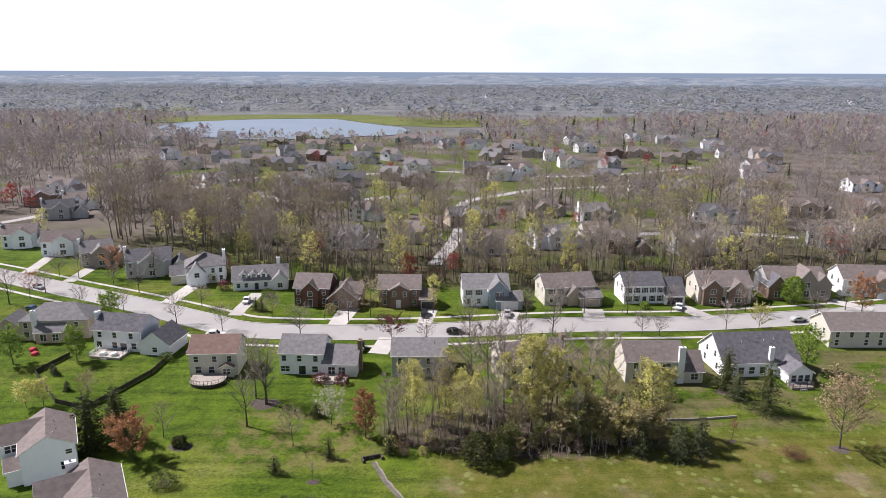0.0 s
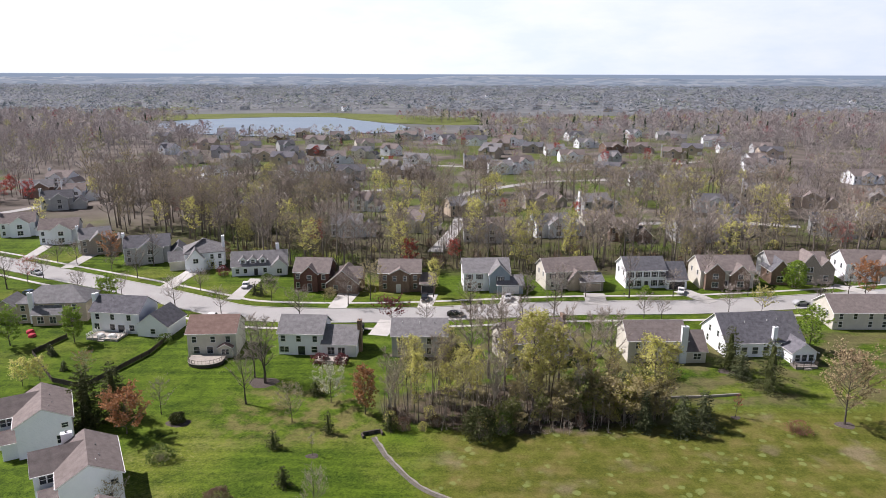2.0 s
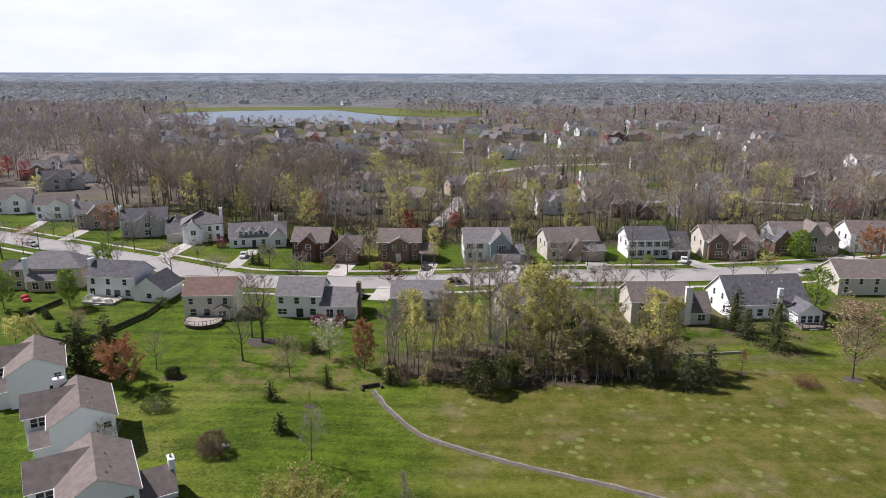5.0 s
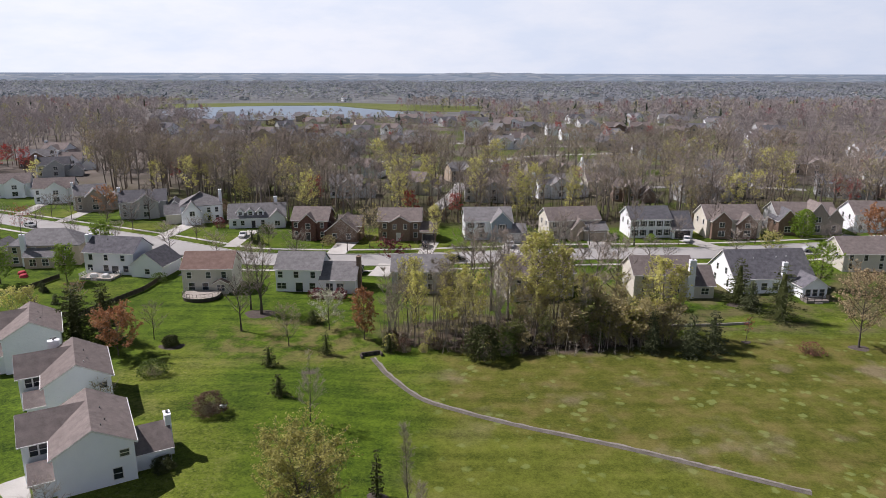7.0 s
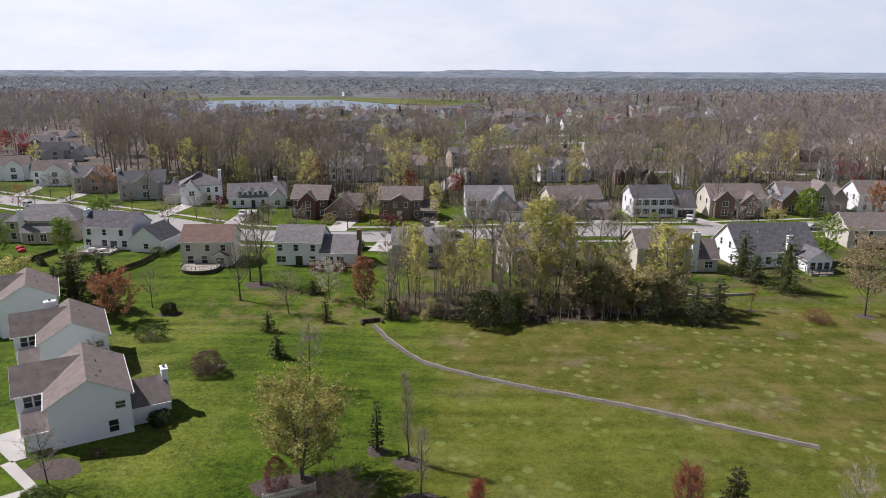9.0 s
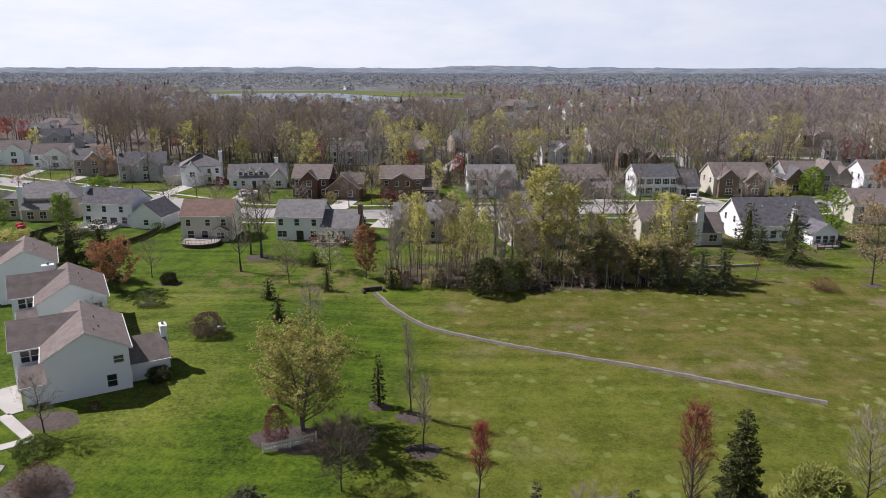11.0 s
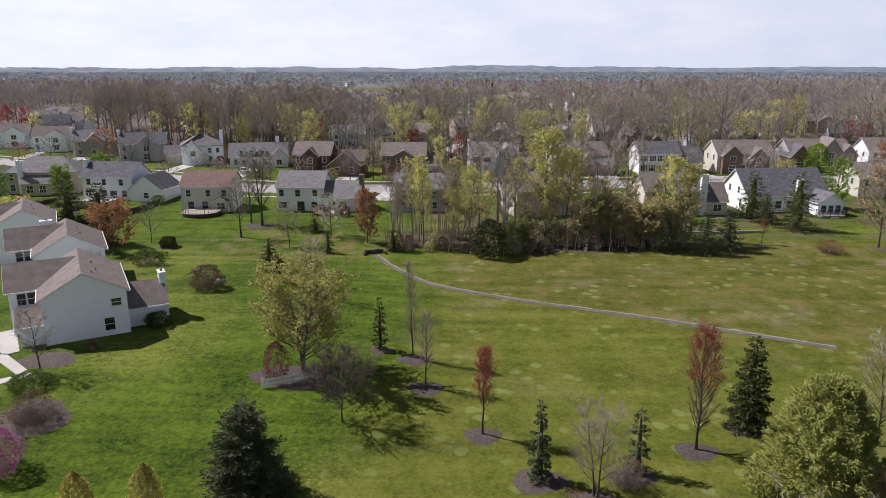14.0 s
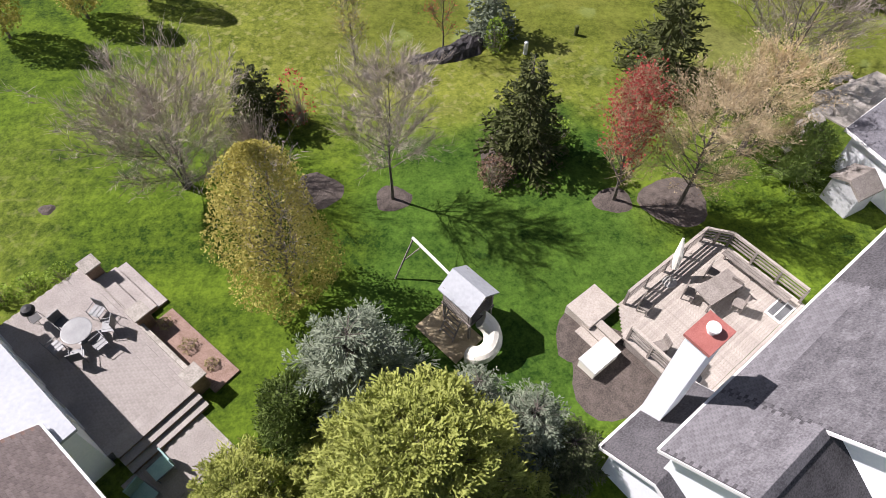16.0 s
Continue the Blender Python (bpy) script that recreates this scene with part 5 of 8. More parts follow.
def middle_woods(count, inner, outer):
    """The bare woods of the middle distance in one mesh: five branching trees, turned, stretched and toned at random."""
    sorts = []
    for k in range(5):
        wood, crown, _ = branching(15, 5.2, 0.26, 12, 1, 250, 0.15, 0.85, 0.2, seed=811 + k, twig_l=1.9, round_top=0.45)
        n = len(wood[0])
        sorts.append((np.array(wood[0] + crown[0]), wood[1] + [tuple(i + n for i in f) for f in crown[1]]))
    rng = np.random.default_rng(12)
    pts, faces, tone, made = [], [], [], 0
    while made < count:
        y = math.sqrt(rng.uniform(inner ** 2, outer ** 2))
        x = rng.uniform(-0.7 * y, 0.7 * y)
        size = mid_keep(x, y, rng)
        if not size:
            continue
        made += 1
        p, f = sorts[rng.integers(5)]
        a, w, h = rng.uniform(0, 6.283), rng.uniform(0.85, 1.2) * (0.35 + 0.65 * size), rng.uniform(0.8, 1.2) * size
        turn = np.array(((math.cos(a), -math.sin(a), 0), (math.sin(a), math.cos(a), 0), (0, 0, 1)))
        k = len(pts)
        pts += (p @ turn.T * (w, w, h) + (x, y, 1.8)).tolist()
        faces += [tuple(i + k for i in q) for q in f]
        tone += [rng.uniform(0, 0.95) if size == 1.0 else rng.uniform(0.5, 0.95)] * len(p)
    ob = part("middle_woods", (pts, faces), FARTWIG, None)
    ob.data.attributes.new("tone", "FLOAT", "POINT").data.foreach_set("value", tone)
    tagged(ob, "bare spring woods round the houses of the suburb", "woods", "", "stuff")


def far_material(name, stops, scale=0.0):
    """Broad tones for far things: one to each tree by its own tone, or, with a scale, one to each patch."""
    m = material(name, stops[0][1], stops[-1][1], 0.02, 0.95, 0, 0.05, 0.0, spec=0.05, even=0.0 if scale else 0.4)
    t = m.node_tree
    r = next(n for n in t.nodes if n.type == "VALTORGB")
    if scale:
        v = t.nodes.new("ShaderNodeTexVoronoi")
        v.inputs["Scale"].default_value = scale
        co = next(n for n in t.nodes if n.type == "TEX_COORD")
        t.links.new(co.outputs["Object"], v.inputs["Vector"])
        sp = t.nodes.new("ShaderNodeSeparateColor")
        t.links.new(v.outputs["Color"], sp.inputs[0])
        t.links.new(sp.outputs[0], r.inputs[0])
    else:
        at = t.nodes.new("ShaderNodeAttribute")
        at.attribute_name = "tone"
        t.links.new(at.outputs["Fac"], r.inputs[0])
    r.color_ramp.interpolation = "CONSTANT"
    while len(r.color_ramp.elements) < len(stops):
        r.color_ramp.elements.new(0.5)
    for e, (p, c) in zip(r.color_ramp.elements, stops):
        e.position, e.color = p, (*c, 1)
    b = t.nodes["Principled BSDF"]
    tr, mx = t.nodes.new("ShaderNodeBsdfTranslucent"), t.nodes.new("ShaderNodeMixShader")
    mx.inputs[0].default_value = 0.22 if scale else 0.25
    t.links.new(r.outputs[0], tr.inputs[0])
    t.links.new(b.outputs[0], mx.inputs[1])
    t.links.new(tr.outputs[0], mx.inputs[2])
    t.links.new(mx.outputs[0], t.nodes["Material Output"].inputs[0])
    return m


# twig tones of their own, greyed a little to carry distance haze
FARTWIG = far_material("far_trees", ((0.0, (0.26, 0.232, 0.228)), (0.16, (0.33, 0.295, 0.288)), (0.36, (0.39, 0.35, 0.335)), (0.54, (0.3, 0.262, 0.26)), (0.72, (0.38, 0.36, 0.21)), (0.8, (0.32, 0.28, 0.262)), (0.915, (0.3, 0.16, 0.16)), (0.955, (0.06, 0.085, 0.055))))
# the blue-grey of distance haze is mixed into these tree colours
HAZEGREY = far_material("distant_trees", ((0.0, (0.23, 0.255, 0.295)), (0.22, (0.275, 0.295, 0.33)), (0.45, (0.32, 0.33, 0.355)), (0.6, (0.24, 0.265, 0.3)), (0.72, (0.26, 0.295, 0.255)), (0.88, (0.13, 0.16, 0.18))))


def in_lake(x, y):
    return (-345 < x < 40 and 715 < y < 1000 and not (x > -60 and y > 900))


def in_suburb(x, y):
    return -0.33 * y < x < 0.4 * y and 385 < y < 715


def mid_keep(x, y, rng):
    """Tree height here as a share of full height, fitted to the camera's view; 0 where none stand."""
    if not street_gap(x, y) or in_lake(x, y) or (980 < y < 1080 and -420 < x < 260) or (880 < y < 1080 and 60 < x < 280):
        return 0
    if any((x - a) ** 2 + (y - b) ** 2 < 13 ** 2 for a, b in SIDE_STREETS):
        return 0
    for a, b, r in BUILT:  # fewer, lower trees on the camera side keep houses in view; none against the walls
        if abs(x - a) < r and abs(y - b) < 9:
            return 0
        if abs(x - a) < r * 1.1 and -48 < y - b < 0:
            return 0.45 if rng.random() < 0.55 else 0
    if in_suburb(x, y):
        return rng.uniform(0.45, 0.8) if rng.random() < 0.9 else 0
    return 1.0


SIDE_LINES = [smooth_line(l, 10) for l in (
    [(-150, 402), (-117, 395), (-93, 366), (-77, 349), (-55, 357), (-30, 372)], [(-165, 396), (-128, 432), (-106, 447), (-60, 455), (0, 470), (60, 450), (120, 460), (190, 500)],
    [(-3, 236), (4, 268), (8, 300), (11, 354), (30, 376), (59, 399), (110, 410)], [(40, 300), (57, 295), (66, 283), (77, 284), (120, 288), (150, 280)], [(-215, 292), (-201, 302), (-193, 316), (-189, 332), (-190, 363)])]
SIDE_STREETS = [p for l in SIDE_LINES for p in l]
for line in SIDE_LINES:
    strip("road", line, 2.7, -2.7, 0.06, ASPHALT, "pale concrete side street between far houses", "road")

middle_woods(740, 335, 640)
far_woods("woods_beyond", 1, 2200, 600, 1000, 52, "bare spring woods between far houses", keep=mid_keep)
far_woods("distant_woods", 2, 7000, 1000, 3300, 21, "distant woods greyed with painted haze towards the horizon", keep=mid_keep, mat=HAZEGREY, wide=3.0)


def hazy_country():
    """The rolling tops of the farthest woods, out to the horizon, with haze blue put into their colour."""
    rng = np.random.default_rng(9)
    pts, faces = [], []
    ys = [2900 * (4950 / 2900) ** (j / 60) for j in range(61)]
    n = 150
    for j, y in enumerate(ys):
        for i in range(n):
            x = y * 0.95 * (2 * i / (n - 1) - 1)
            hill = 20 * noise.noise(Vector((x / 900, y / 700, 3.1))) + 14 * noise.noise(Vector((x / 300, y / 260, 7.7))) + 20
            pts.append((x, y, 2 + hill * (0.05 + j / 45) + rng.uniform(-4, 8)))
    for j in range(60):
        for i in range(n - 1):
            k = j * n + i
            faces.append((k, k + 1, k + n + 1, k + n))
    tagged(part("distant_hills", (pts, faces), HAZEHILL, None), "wooded country in painted haze blue, rolling to the horizon", "woods", "", "stuff")


# pale blues that put the haze into the hills' base colour
HAZEHILL = far_material("far_hills", ((0.0, (0.25, 0.305, 0.375)), (0.3, (0.29, 0.34, 0.405)), (0.6, (0.32, 0.365, 0.42)), (0.8, (0.22, 0.28, 0.34)), (0.93, (0.37, 0.41, 0.45))), 0.012)
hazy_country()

# lake and golf fairways
LAKEWATER = material("lake_water", (0.17, 0.23, 0.3), (0.23, 0.29, 0.36), 0.01, 0.45, 0.3, 0.3, 0, spec=0.25)
FAIRWAY = material("fairway_grass", (0.1, 0.125, 0.035), (0.17, 0.19, 0.065), 0.02, 0.95, 0, 0.2, 0, spec=0.1)


def flat_patch(name, ring, z, mat, label, category):
    bm = bmesh.new()
    extrude(bm, [(x, y, z - 0.5) for x, y in ring], (0, 0, 0.5))
    return tagged(part(name, bm, mat, None), label, category, "", "structure")


def wobble(points, amount, seed):
    random.seed(seed)
    line = smooth_line(points + [points[0]], 6)[:-1]
    return [(x + random.uniform(-amount, amount), y + random.uniform(-amount, amount)) for x, y in line]


flat_patch("lake", wobble([(-345, 830), (-350, 915), (-260, 985), (-168, 995), (-120, 940), (-80, 880), (-45, 830), (-50, 750), (-110, 715), (-200, 690), (-290, 745)], 3, 4), 2.6, LAKEWATER, "calm pale blue lake between woods", "lake")
flat_patch("fairway", wobble([(-430, 930), (-440, 1040), (-200, 1110), (-60, 1060), (40, 1010), (120, 1010), (240, 1060), (300, 1020), (180, 930), (20, 860), (-80, 900), (-160, 1005), (-270, 995), (-360, 920)], 4, 6), 2.2, FAIRWAY, "mown golf fairway round the lake", "grass")
flat_patch("fairway", wobble([(-590, 1180), (-600, 1290), (-470, 1300), (-450, 1190)], 5, 8), 2.3, FAIRWAY, "mown golf fairway among far trees", "grass")


# ---- woodlot behind the meadow ----
random.seed(21)
LOT = [tree("budding_tree", branching(h, w, clear, 22, 5, 1500, 0.03, 1.0, r, stems=st, seed=101 + k, twig_l=0.85, leaves=n, leaf_s=0.17, round_top=0.8), (GREYTWIG if k % 2 else BARK, GREYTWIG, m), "slender woodlot tree with " + words, group="trees of the woodlot")
       for k, (h, w, clear, r, st, n, m, words) in enumerate((
           (12.5, 2.8, 0.26, 0.11, 1, 1500, BUD, "yellow-green buds"), (11, 2.6, 0.22, 0.1, 1, 1300, BUD, "pale yellow-green buds"), (13.5, 3.0, 0.36, 0.13, 1, 700, BUD, "few yellow buds"),
           (12.5, 2.6, 0.34, 0.12, 2, 0, BUD, "bare grey twigs"), (8.5, 2.6, 0.12, 0.08, 2, 1000, BUDGREY, "tan buds down to the ground")))]
THICKET = [tree("thicket_tree", branching(6.4, 2.7, 0.03, 34, 4, 900, 0.034, 0.8, 0.05, stems=4, seed=171 + k, leaves=900, leaf_s=0.23, twig_l=0.8, round_top=0.35), (GREYTWIG, GREYTWIG, m), "many-stemmed thicket tree with %s leaves" % words, group="thicket of the woodlot")
           for k, (m, words) in enumerate(((BUDGREY, "dull tan"), (OLIVEGOLD, "fresh olive"), (THICKLEAF, "dull green")))]
UNDER = [shrub("undergrowth_shrub", bushy(3.6, 4.2, 520, 0.16, seed=131 + k, twigs=220), m, label, group="undergrowth of the woodlot")
         for k, (m, label) in enumerate(((BROWNBUSH, "brownish twiggy thicket at the woods' edge"), (GREENLEAF, "dark green thicket at the woods' edge"), (BUD, "yellow-green thicket at the woods' edge")))]
first = set()


def copies(src, x, y, s=1.0, sz=None):
    rz = random.uniform(0, 360)
    if src.name in first:
        return spread_copy(src, x, y, s, rz, sz)
    first.add(src.name)
    return place(src, x, y, s, rz, sz)


for i in range(23):  # open western half, with clear trunks
    copies(LOT[(0, 3, 1, 3, 2, 3)[i % 6]], random.uniform(-10.5, 13), random.uniform(114.5, 131), random.uniform(0.85, 1.1), random.uniform(0.85, 1.25))
for i in range(16):  # dense eastern half
    copies(LOT[(4, 3, 1, 2, 4)[i % 5]], random.uniform(13, 43), random.uniform(118, 131), random.uniform(0.75, 1.05), random.uniform(0.75, 1.25))
for i in range(17):
    x = 23 + 19 * (i + random.random()) / 17
    copies(THICKET[(0, 1, 2, 0)[i % 4]], x, 116 + 5.5 * random.random() + 0.05 * (x - 23), random.uniform(0.95, 1.3), random.uniform(0.85, 1.35))
for i in range(7):
    copies(THICKET[(2, 0, 2)[i % 3]], 11 + 12 * random.random(), random.uniform(113, 119), random.uniform(0.5, 0.8))
copies(LOT[0], 40.5, 120.5, 1.25)
copies(LOT[1], 43, 122, 1.3)
for i in range(20):
    x = 13 + 30 * random.random()
    copies(UNDER[(0, 1, 2, 2, 0)[i % 5]], x, random.uniform(115.5, 122), random.uniform(0.55, 0.95))
for i in range(18):
    copies(UNDER[(0, 2, 0)[i % 3]], random.uniform(-11, 12), random.uniform(114, 119), random.uniform(0.4, 0.8))
e = shrub("evergreen_shrub", bushy(7.2, 8.2, 2600, 0.24, seed=141, twigs=120, power=0.6), NEEDLE, "large dark green bush at the woodlot's edge")
place(e, 6.8, 111.2, 0.88)
copies(UNDER[1], 11, 113, 1.2)
for x, y, k in ((6, 133, 0), (10, 136, 2), (13, 131, 1), (24, 131, 3), (29, 128, 4), (34, 130, 0)):
    spread_copy(BELT[k], x, y, 0.86, x * 37)
for i in range(70):  # undergrowth of the woods behind the street
    x, y = random.uniform(-85, 125), random.uniform(213, 245)
    if free(x, y, 0.8):
        copies(UNDER[(0, 0, 2, 1, 0)[i % 5]], x, y, random.uniform(0.6, 1.1))

def woods_brush():
    """Saplings, thin dark trunks and brush on the floor of the woods behind the street, past counting."""
    random.seed(88)
    pts, faces = [], []
    for i in range(2600):
        x, y = random.uniform(-95, 150), 212 + 60 * random.random() ** 1.4
        if not free(x, y, 0.75) or (x < -60 and y < 228 + (-60 - x) * 0.75):
            continue
        p = Vector((x, y, ground_z(x, y)))
        h = random.choice((1.2, 1.8, 2.5, 7, 11))
        lean = Vector((random.gauss(0, 0.08), random.gauss(0, 0.08), 1)) * h
        sliver(pts, faces, p, lean, 0.12 + h * 0.014)
        for j in range(7):
            v = Vector((random.gauss(0, 1), random.gauss(0, 1), random.uniform(0.2, 1.4))).normalized() * random.uniform(0.6, 1.5)
            sliver(pts, faces, p + lean * (random.uniform(0.0, 0.5) if h < 4 else random.uniform(0.5, 1)), v, 0.09)
    tagged(part("woods_brush", (pts, faces), BARK, None), "dark brush and saplings on the woods' floor", "brush", "", "stuff")


woods_brush()


def woodlot_brush():
    """Thin saplings and fallen branches between the trunks of the woodlot, past counting."""
    random.seed(89)
    pts, faces = [], []
    for i in range(900):
        x, y = random.uniform(-12, 44), random.uniform(112.5, 132)
        if (x - 15) ** 2 / 29 ** 2 + (y - 122) ** 2 / 10.5 ** 2 > 1:
            continue
        p = Vector((x, y, ground_z(x, y)))
        h = random.choice((0.8, 1.2, 1.8, 3, 5, 7.5))
        lean = Vector((random.gauss(0, 0.1), random.gauss(0, 0.1), 1)) * h
        sliver(pts, faces, p, lean, 0.05 + h * 0.012)
        for j in range(9):
            v = Vector((random.gauss(0, 1), random.gauss(0, 1), random.uniform(0.1, 1.2))).normalized() * random.uniform(0.4, 1.2)
            sliver(pts, faces, p + lean * (random.uniform(0.0, 0.6) if h < 2 else random.uniform(0.3, 1)), v, 0.05)
    tagged(part("woodlot_brush", (pts, faces), GREYTWIG, None), "grey brush and saplings between the woodlot's trunks", "brush", "", "stuff")


woodlot_brush()

# ---- single trees of the meadow and lawns ----
def lone(name, x, y, h, w, label, mats, seed, limbs=22, subs=5, twigs=1500, tw=0.018, rise=0.9, clear=0.25, leaves=0, ls=0.08, tl=0.7, stems=1, r=None, tip=0.0, top=0.5):
    return tree(name, branching(h * 0.86, w / 2, clear, limbs, subs, twigs, tw, rise, r or h * 0.011, stems, seed, leaves, ls, tl, top, tip), mats, label, at=(x, y, 1, 0))


RED, BUDDED, PLAIN, GREY = (BARK, BROWNBUSH, REDBUD), (BARK, TWIG, BUD), (BARK, TWIG, BUDGREY), (BARK, GREYTWIG, BUDGREY)
lone("budding_tree", 17.6, 122.5, 23.0, 10.6, "tall tree with a broad yellow-green crown in the woodlot", BUDDED, 271, 46, 6, 3600, 0.03, 0.9, 0.34, 3600, 0.24, 0.9, r=0.2, top=0.6)
lone("budding_tree", 21.8, 125.5, 18.5, 8.0, "tall tree with yellow-green crown in the woodlot", BUDDED, 272, 34, 6, 1800, 0.03, 0.9, 0.3, 1800, 0.26, 0.9, r=0.15)
lone("bare_tree", -12.9, 23.8, 6.6, 9.5, "spreading bare grey shrub tree behind the patio", GREY, 201, 80, 9, 15000, 0.021, 0.85, 0.06, stems=5, tl=0.6, r=0.06)
lone("bare_tree", -2.7, 23.1, 9.6, 6.4, "young bare tree in a mulch ring", GREY, 202, 44, 8, 8000, 0.018, 0.95, 0.28, tl=0.6, r=0.08)
lone("maple_tree", 8.3, 23.2, 8.6, 4.6, "young maple with bright red buds on top", (BARK, TANBUD, REDBUD), 203, 46, 7, 4800, 0.014, 1.7, 0.16, 4200, 0.065, tip=0.5)
lone("budding_tree", 11.5, 22.9, 9.2, 6.6, "young tree with pale olive buds by the deck", (BARK, TANBUD, TANBUD), 204, 44, 7, 7000, 0.016, 0.8, 0.2, 6000, 0.045, tl=0.6)
lone("budding_tree", 15.5, 26.5, 6.6, 6.5, "brownish multi-stemmed shrub tree with fresh buds", (BARK, TANBUD, TANBUD), 205, 50, 7, 7000, 0.016, 0.9, 0.08, 7000, 0.048, stems=4, tl=0.6)
lone("bare_tree", 19.0, 32.3, 8.2, 10.0, "wide bare grey tree beside the boulders", GREY, 206, 60, 8, 9500, 0.021, 0.85, 0.12, stems=3, tl=0.65, r=0.08)
lone("maple_tree", 20.3, 51.9, 12.4, 5.6, "slender maple with red buds in a mulch ring", RED, 207, 44, 6, 4800, 0.016, 1.7, 0.14, 3400, 0.07, tip=0.58)
lone("bare_tree", 10.8, 45.4, 8.0, 5.4, "bare young tree in a mulch bed", GREY, 208, 34, 7, 4500, 0.014, 0.9, 0.12, stems=2)
lone("maple_tree", 2.9, 54.2, 9.4, 3.4, "young upright maple with red buds on top", RED, 209, 28, 5, 2600, 0.015, 1.9, 0.3, 2400, 0.06, tip=0.5)
lone("budding_tree", -5.4, 33.4, 5.4, 2.9, "young columnar tree with tan leaves", (BARK, TWIG, PEARLEAF), 210, 20, 4, 900, 0.015, 1.6, 0.15, 900, 0.06)
lone("maple_tree", -0.3, 34.4, 5.2, 3.0, "small thin maple with few red buds", RED, 211, 16, 4, 700, 0.014, 1.2, 0.25, 450, 0.05)
lone("bare_tree", -9.3, 55.6, 7.6, 7.6, "dense dark weeping tree by the picket fence", (BARK, BARK, BROWNBUSH), 212, 44, 7, 6000, 0.02, 0.5, 0.2, 2500, 0.06)
lone("bare_tree", -3.8, 69.6, 13, 3.6, "tall thin bare tree in the meadow", GREY, 213, 40, 4, 1700, 0.022, 2.6, 0.12, r=0.1)
lone("bare_tree", -2.2, 63.0, 9.2, 3.0, "thin bare tree in a mulch ring", GREY, 214, 28, 4, 1300, 0.02, 1.8, 0.2)
lone("bare_tree", 35.6, 52.7, 10.8, 6.6, "bare tree on the meadow with fine brown twigs", PLAIN, 215, 28, 5, 2000, 0.02, 1.2, 0.2)
lone("maple_tree", 28.6, 39.5, 6.2, 5.0, "rust-red leafing shrub tree by the meadow", (BARK, TWIG, RUSTLEAF), 216, 34, 6, 4200, 0.014, 0.8, 0.08, 4200, 0.06)
lone("bare_tree", -18.2, 87.2, 9.0, 6.0, "bare tree on the west lawn", PLAIN, 217, 24, 5, 1300, 0.026, 1.0, 0.2)
lone("bare_tree", -39.6, 62.4, 7.6, 5.0, "bare ornamental tree by the walk", PLAIN, 218, 24, 5, 1300, 0.022, 0.8, 0.25)
lone("maple_tree", -56.6, 112.4, 9.2, 9.8, "rust-brown leafing maple beside dark firs", (BARK, TWIG, RUSTLEAF), 219, 30, 5, 3600, 0.03, 0.7, 0.1, 3600, 0.2)
lone("bare_tree", -53.4, 119.7, 8, 6.5, "small bare tree on the lawn", GREY, 220, 24, 5, 1000, 0.03, 0.8, 0.2)
lone("bare_tree", -38.5, 124.0, 12.5, 8.0, "bare tree with dark forked trunk", PLAIN, 221, 24, 5, 1300, 0.034, 1.0, 0.3, r=0.2)
lone("bare_tree", -37, 133.4, 17, 9.0, "tall bare twin tree behind houses", PLAIN, 222, 32, 6, 3000, 0.038, 1.1, 0.24, stems=2, r=0.24)
lone("bare_tree", -40, 136, 16, 7.5, "tall bare tree behind houses", PLAIN, 223, 30, 6, 2600, 0.038, 1.1, 0.25, r=0.2)
lone("bare_tree", -27.9, 117, 8.8, 7, "low bare tree on the lawn", PLAIN, 224, 26, 5, 1200, 0.03, 0.8, 0.15, 400, 0.12)
lone("budding_tree", -21.9, 124.8, 8.4, 8.4, "small tree with pale green blossom", (BARK, TWIG, BLOSSOM), 225, 26, 5, 1100, 0.03, 0.7, 0.12, 1000, 0.17)
lone("maple_tree", -14.6, 120.1, 10.8, 6.4, "dense rust-red maple at the woodlot's end", (BARK, TWIG, RUSTLEAF), 226, 34, 6, 2600, 0.03, 1.0, 0.06, 2600, 0.19)
lone("bare_tree", 75, 116.7, 16, 12.5, "broad budding tree in a mulch ring", (BARK, BROWNBUSH, TANBUD), 227, 40, 7, 4200, 0.045, 0.9, 0.2, 3200, 0.16)
lone("bare_tree", 55.8, 119.4, 5.2, 2.4, "thin sapling in a mulch ring", RED, 228, 14, 3, 300, 0.025, 1.4, 0.3, 160, 0.08)
lone("bare_tree", -47.5, 88.5, 5, 5, "brown twiggy tree beside the white house", PLAIN, 229, 24, 5, 900, 0.028, 0.8, 0.1, 500, 0.1)
lone("budding_tree", -2.6, 186.5, 13, 6.6, "narrow yellow-green budding street tree", BUDDED, 230, 26, 5, 900, 0.04, 1.6, 0.15, 1000, 0.2)
lone("bare_tree", -20.4, 184, 12, 9.6, "broad tan-twigged tree before a brick house", (BARK, TWIG, BUDGREY), 231, 28, 5, 1300, 0.04, 0.9, 0.15, 800, 0.17)
lone("maple_tree", -13, 167.2, 7.2, 9.4, "wine-red flowering street tree", (BARK, TWIG, WINE), 232, 24, 5, 700, 0.04, 0.7, 0.2, 1800, 0.26)
lone("maple_tree", -109.8, 219, 12, 10, "rust-coloured maple on a front lawn", (BARK, TWIG, RUSTLEAF), 233, 24, 5, 800, 0.05, 0.8, 0.15, 1000, 0.25)
lone("maple_tree", 120.6, 186.5, 12, 10.5, "rust-coloured tree on a front lawn", (BARK, TWIG, RUSTLEAF), 234, 30, 5, 1800, 0.05, 0.9, 0.15, 1800, 0.26)

